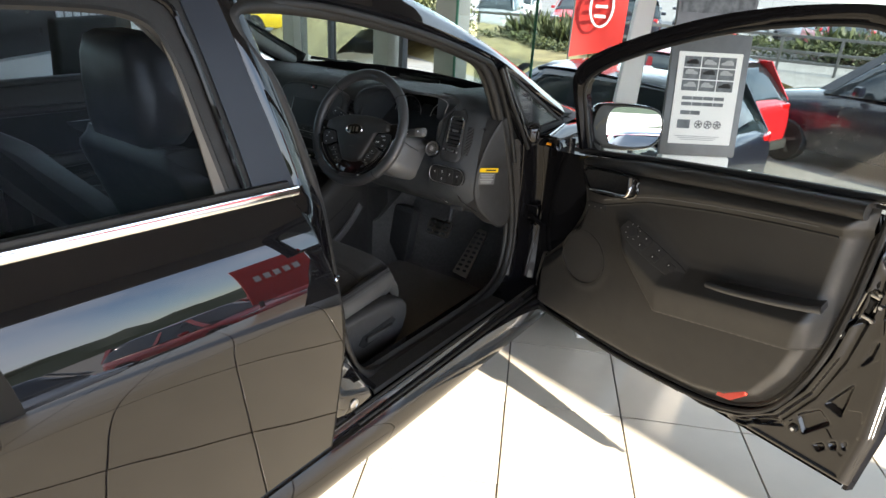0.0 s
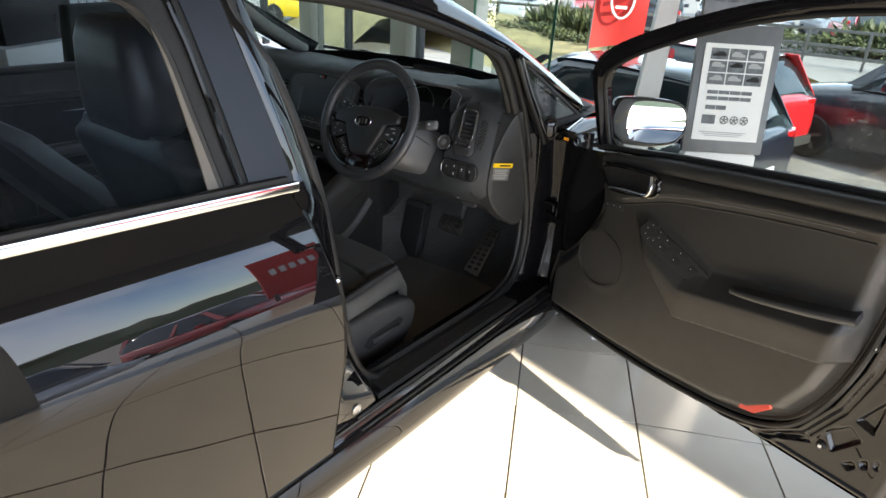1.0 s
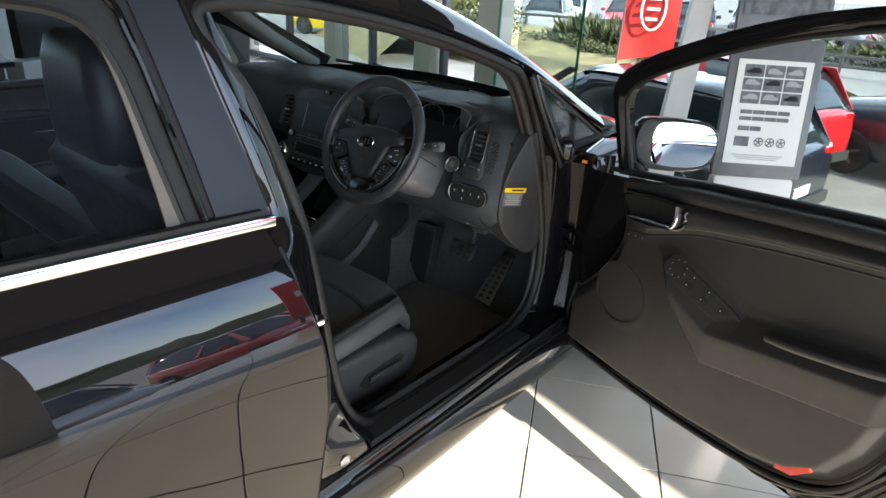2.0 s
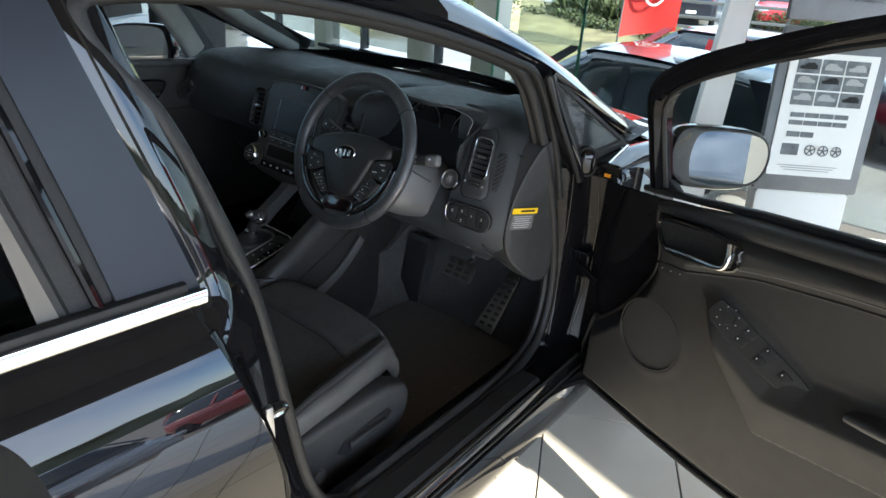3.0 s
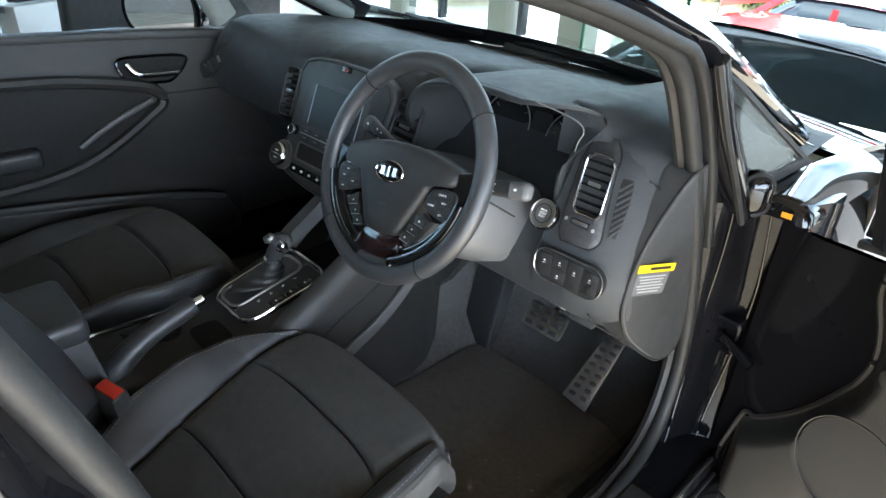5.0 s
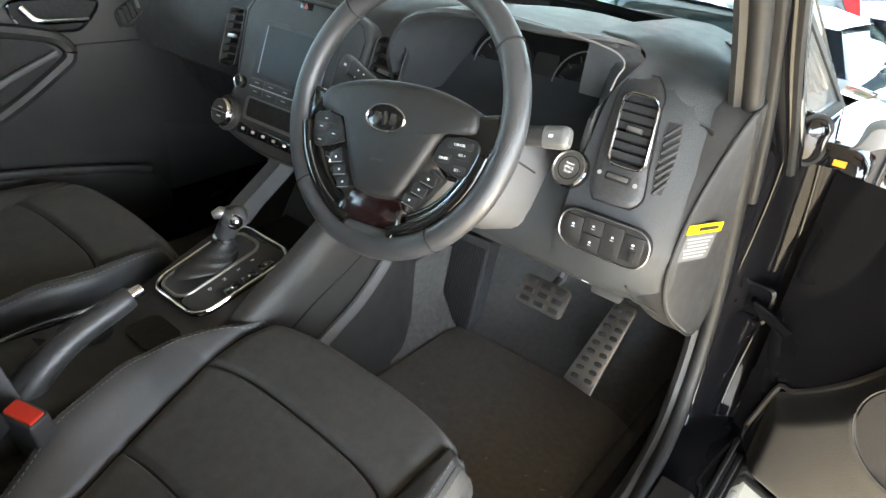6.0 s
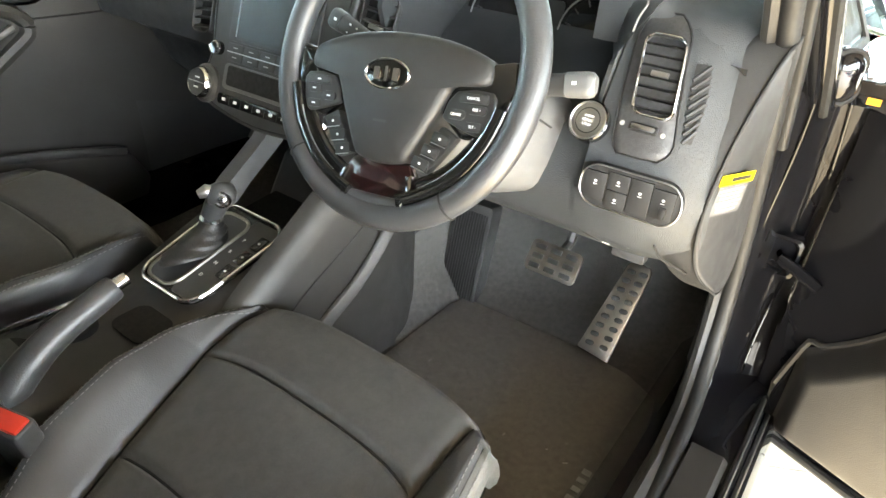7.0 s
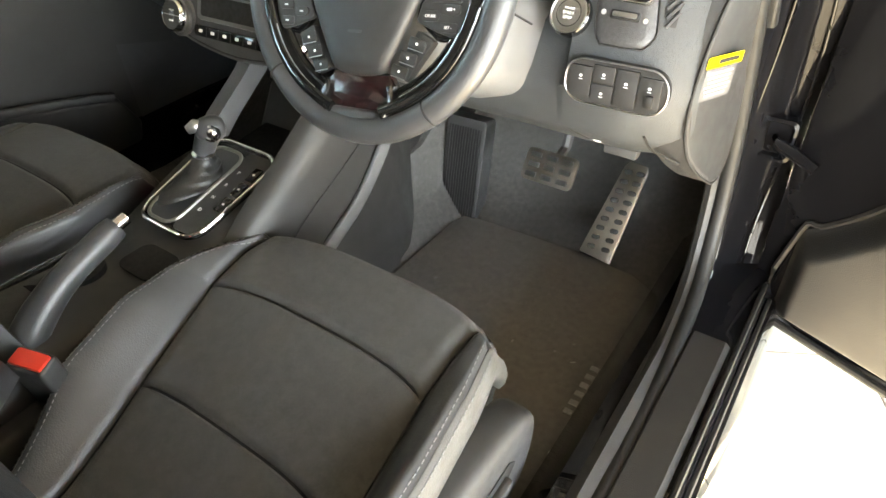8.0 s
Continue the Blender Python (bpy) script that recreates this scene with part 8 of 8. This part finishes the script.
part("picture", plate(rounded(0.045, 0.030, 0.001, 1), 0.001, inv @ fm_ @ pose(-0.065, -0.098, 0.0012)), PHOTO, stand, "small dark car picture")
for c in range(3):
    mw = inv @ fm_ @ pose(-0.012 + 0.034 * c, -0.098, 0.0015)
    part("picture", tube([mw @ Vector((0.013 * math.cos(a), 0.013 * math.sin(a), 0)) for a in [2 * math.pi * i / 16 for i in range(16)]], 0.0012, 4, True, (0, 0, 1)), PHOTO, stand, "printed wheel ring")
    for k in range(5):
        part("picture", plate(rounded(0.003, 0.012, 0.001, 1), 0.0006, mw @ pose(0, 0, 0, 0, 0, 72 * k) @ pose(0, 0.006, 0)), PHOTO, stand, "printed wheel spoke")
for i in range(3):
    part("print_bar", plate(rounded(0.16 - 0.02 * i, 0.0022, 0.0005, 1), 0.0006, inv @ fm_ @ pose(-0.01, -0.140 - 0.006 * i, 0.0012)), GREY_PRINT, stand, "line of small print")
part("head_board", plate(rounded(0.275, 0.20, 0.006, 2), 0.02, inv @ fm_ @ pose(0, 0.325, -0.004), 0.003), GREY_FRAME, stand, "dark head board with a car picture")
part("picture", plate(rounded(0.25, 0.14, 0.002, 1), 0.001, inv @ fm_ @ pose(0, 0.345, 0.0005)), PHOTO, stand, "dark car picture")
part("column", plate(rounded(0.25, 0.82, 0.01, 2), 0.05, inv @ fm_ @ pose(0, -0.62, -0.01), 0.006), WHITE_PAINT, stand, "white stand column")
part("fin", prism([inv @ (fm_ @ Vector(v)) for v in ((-0.33, -0.98, -0.12), (-0.20, -0.98, -0.12), (-0.225, -0.35, -0.12), (-0.150, 0.62, -0.12), (-0.205, 0.62, -0.12), (-0.32, -0.35, -0.12))], inv.to_3x3() @ (fm_.to_3x3() @ Vector((0.0, 0.0, -0.04))), 0.006), WHITE_PAINT, stand, "white side fin")
part("foot", fresh_box((0, 0, 0.012), (0.40, 0.34, 0.024), pose(0.03, 0.04, 0, 0, 0, 37), 0.008), WHITE_PAINT, stand, "white foot plate")

# ---------------- far side of the showroom ----------------
dm = empty("display_wall", "dark display board on a white plinth", "display board", (-3.1, 0.8, 0))
part("board", fresh_box((0, 0, 1.0), (0.06, 1.5, 0.5), pose(0, 0, 0, 0, 0, 30), 0.004), material("board_black", (0.012, 0.012, 0.013), 0.3, vary=0.2, scale=2), dm, "black board")
part("plinth", fresh_box((0, 0, 0.37), (0.12, 1.6, 0.74), pose(0, 0, 0, 0, 0, 30), 0.006), WHITE_PAINT, dm, "white plinth")
for i in range(7):
    part("letter_bar", fresh_box((0.034, -0.10 + 0.090 * i, 0.96), (0.008, 0.070, 0.085), pose(0, 0, 0, 0, 0, 30)), WHITE_MARK, dm, "white lettering as a bar")


def office_chair(x, y, turn):
    c = empty("office_chair", "dark mesh office chair with black arms", "chair", (x, y, 0), "chairs by the desk")
    c.rotation_euler = (0, 0, turn)
    part("seat", fresh_box((0, 0, 0.48), (0.48, 0.46, 0.08), None, 0.03, 3), CLOTH, c)
    part("back", fresh_box((0, -0.24, 0.82), (0.44, 0.06, 0.52), pose(0, 0, 0, 6, 0, 0), 0.025, 3), CLOTH, c, "dark mesh back")
    for s in (-1, 1):
        part("arm", tube(smooth_path([(s * 0.25, -0.1, 0.48), (s * 0.28, -0.08, 0.66), (s * 0.28, 0.10, 0.69), (s * 0.26, 0.16, 0.68)], 4), 0.018, 8), PLASTIC, c)
    part("column", tube([(0, 0, 0.08), (0, 0, 0.46)], 0.028, 10, up=(1, 0, 0)), PLASTIC, c)
    for i in range(5):
        part("leg", tube([(0, 0, 0.10), (0.28 * math.cos(i * 1.257), 0.28 * math.sin(i * 1.257), 0.05)], 0.018, 8), PLASTIC, c)
    return c


office_chair(-2.1, -0.35, radians(70))
office_chair(-2.3, 0.25, radians(110))
office_chair(-2.0, 0.75, radians(100))
desk = empty("desk", "dark office desk with steel legs", "desk", (-3.0, -0.6, 0))
part("top", fresh_box((0, 0, 0.73), (0.7, 1.4, 0.03), None, 0.005), material("desk_top", (0.05, 0.05, 0.055), 0.4), desk)
for sx in (-0.3, 0.3):
    for sy in (-0.62, 0.62):
        part("leg", fresh_box((sx, sy, 0.358), (0.05, 0.05, 0.715), None, 0.004), SATIN, desk)

# ---------------- floor tiles, last ----------------
tile_bm = bmesh.new()
box(tile_bm, (0, 0, -0.002), (TILE_SIZE - 0.005, TILE_SIZE - 0.005, 0.008), None, 0.0012, 1)
tile_mesh = mesh_of("tile", tile_bm, TILE)
c_, s_ = math.cos(TILE_TURN), math.sin(TILE_TURN)
near, far = [], []
for i in range(-30, 31):
    for j in range(-30, 31):
        u, v = (i + 0.5) * TILE_SIZE, (j + 0.5) * TILE_SIZE
        x, y = TILE_AT.x + c_ * u - s_ * v, TILE_AT.y + s_ * u + c_ * v
        if -7.3 < x < 5.3 and -7.5 < y < (4.6 if x < -1.6 else 3.1):
            (near if math.hypot(x - 1.5, y - 0.0) < 3.2 else far).append((x, y))
for x, y in near[:300]:
    t = new("tile", tile_mesh)
    t.parent = floor
    t.location, t.rotation_euler = (x, y, 0), (0, 0, TILE_TURN)
verts, faces = [], []
h = TILE_SIZE / 2 - 0.0025
for x, y in far + near[300:]:
    k = len(verts)
    for z, g in ((-0.004, h), (0.002, h - 0.001)):
        verts += [(x + c_ * a - s_ * b, y + s_ * a + c_ * b, z) for a, b in ((-g, -g), (g, -g), (g, g), (-g, g))]
    faces += [(k + 4, k + 5, k + 6, k + 7)] + [(k + i, k + (i + 1) % 4, k + 4 + (i + 1) % 4, k + 4 + i) for i in range(4)]
me = bpy.data.meshes.new("tiles")
me.from_pydata(verts, [], faces)
me.materials.append(TILE)
rest = tagged(new("tiles", me), "cream floor tiles farther from the car", kind="stuff")
rest.parent = floor
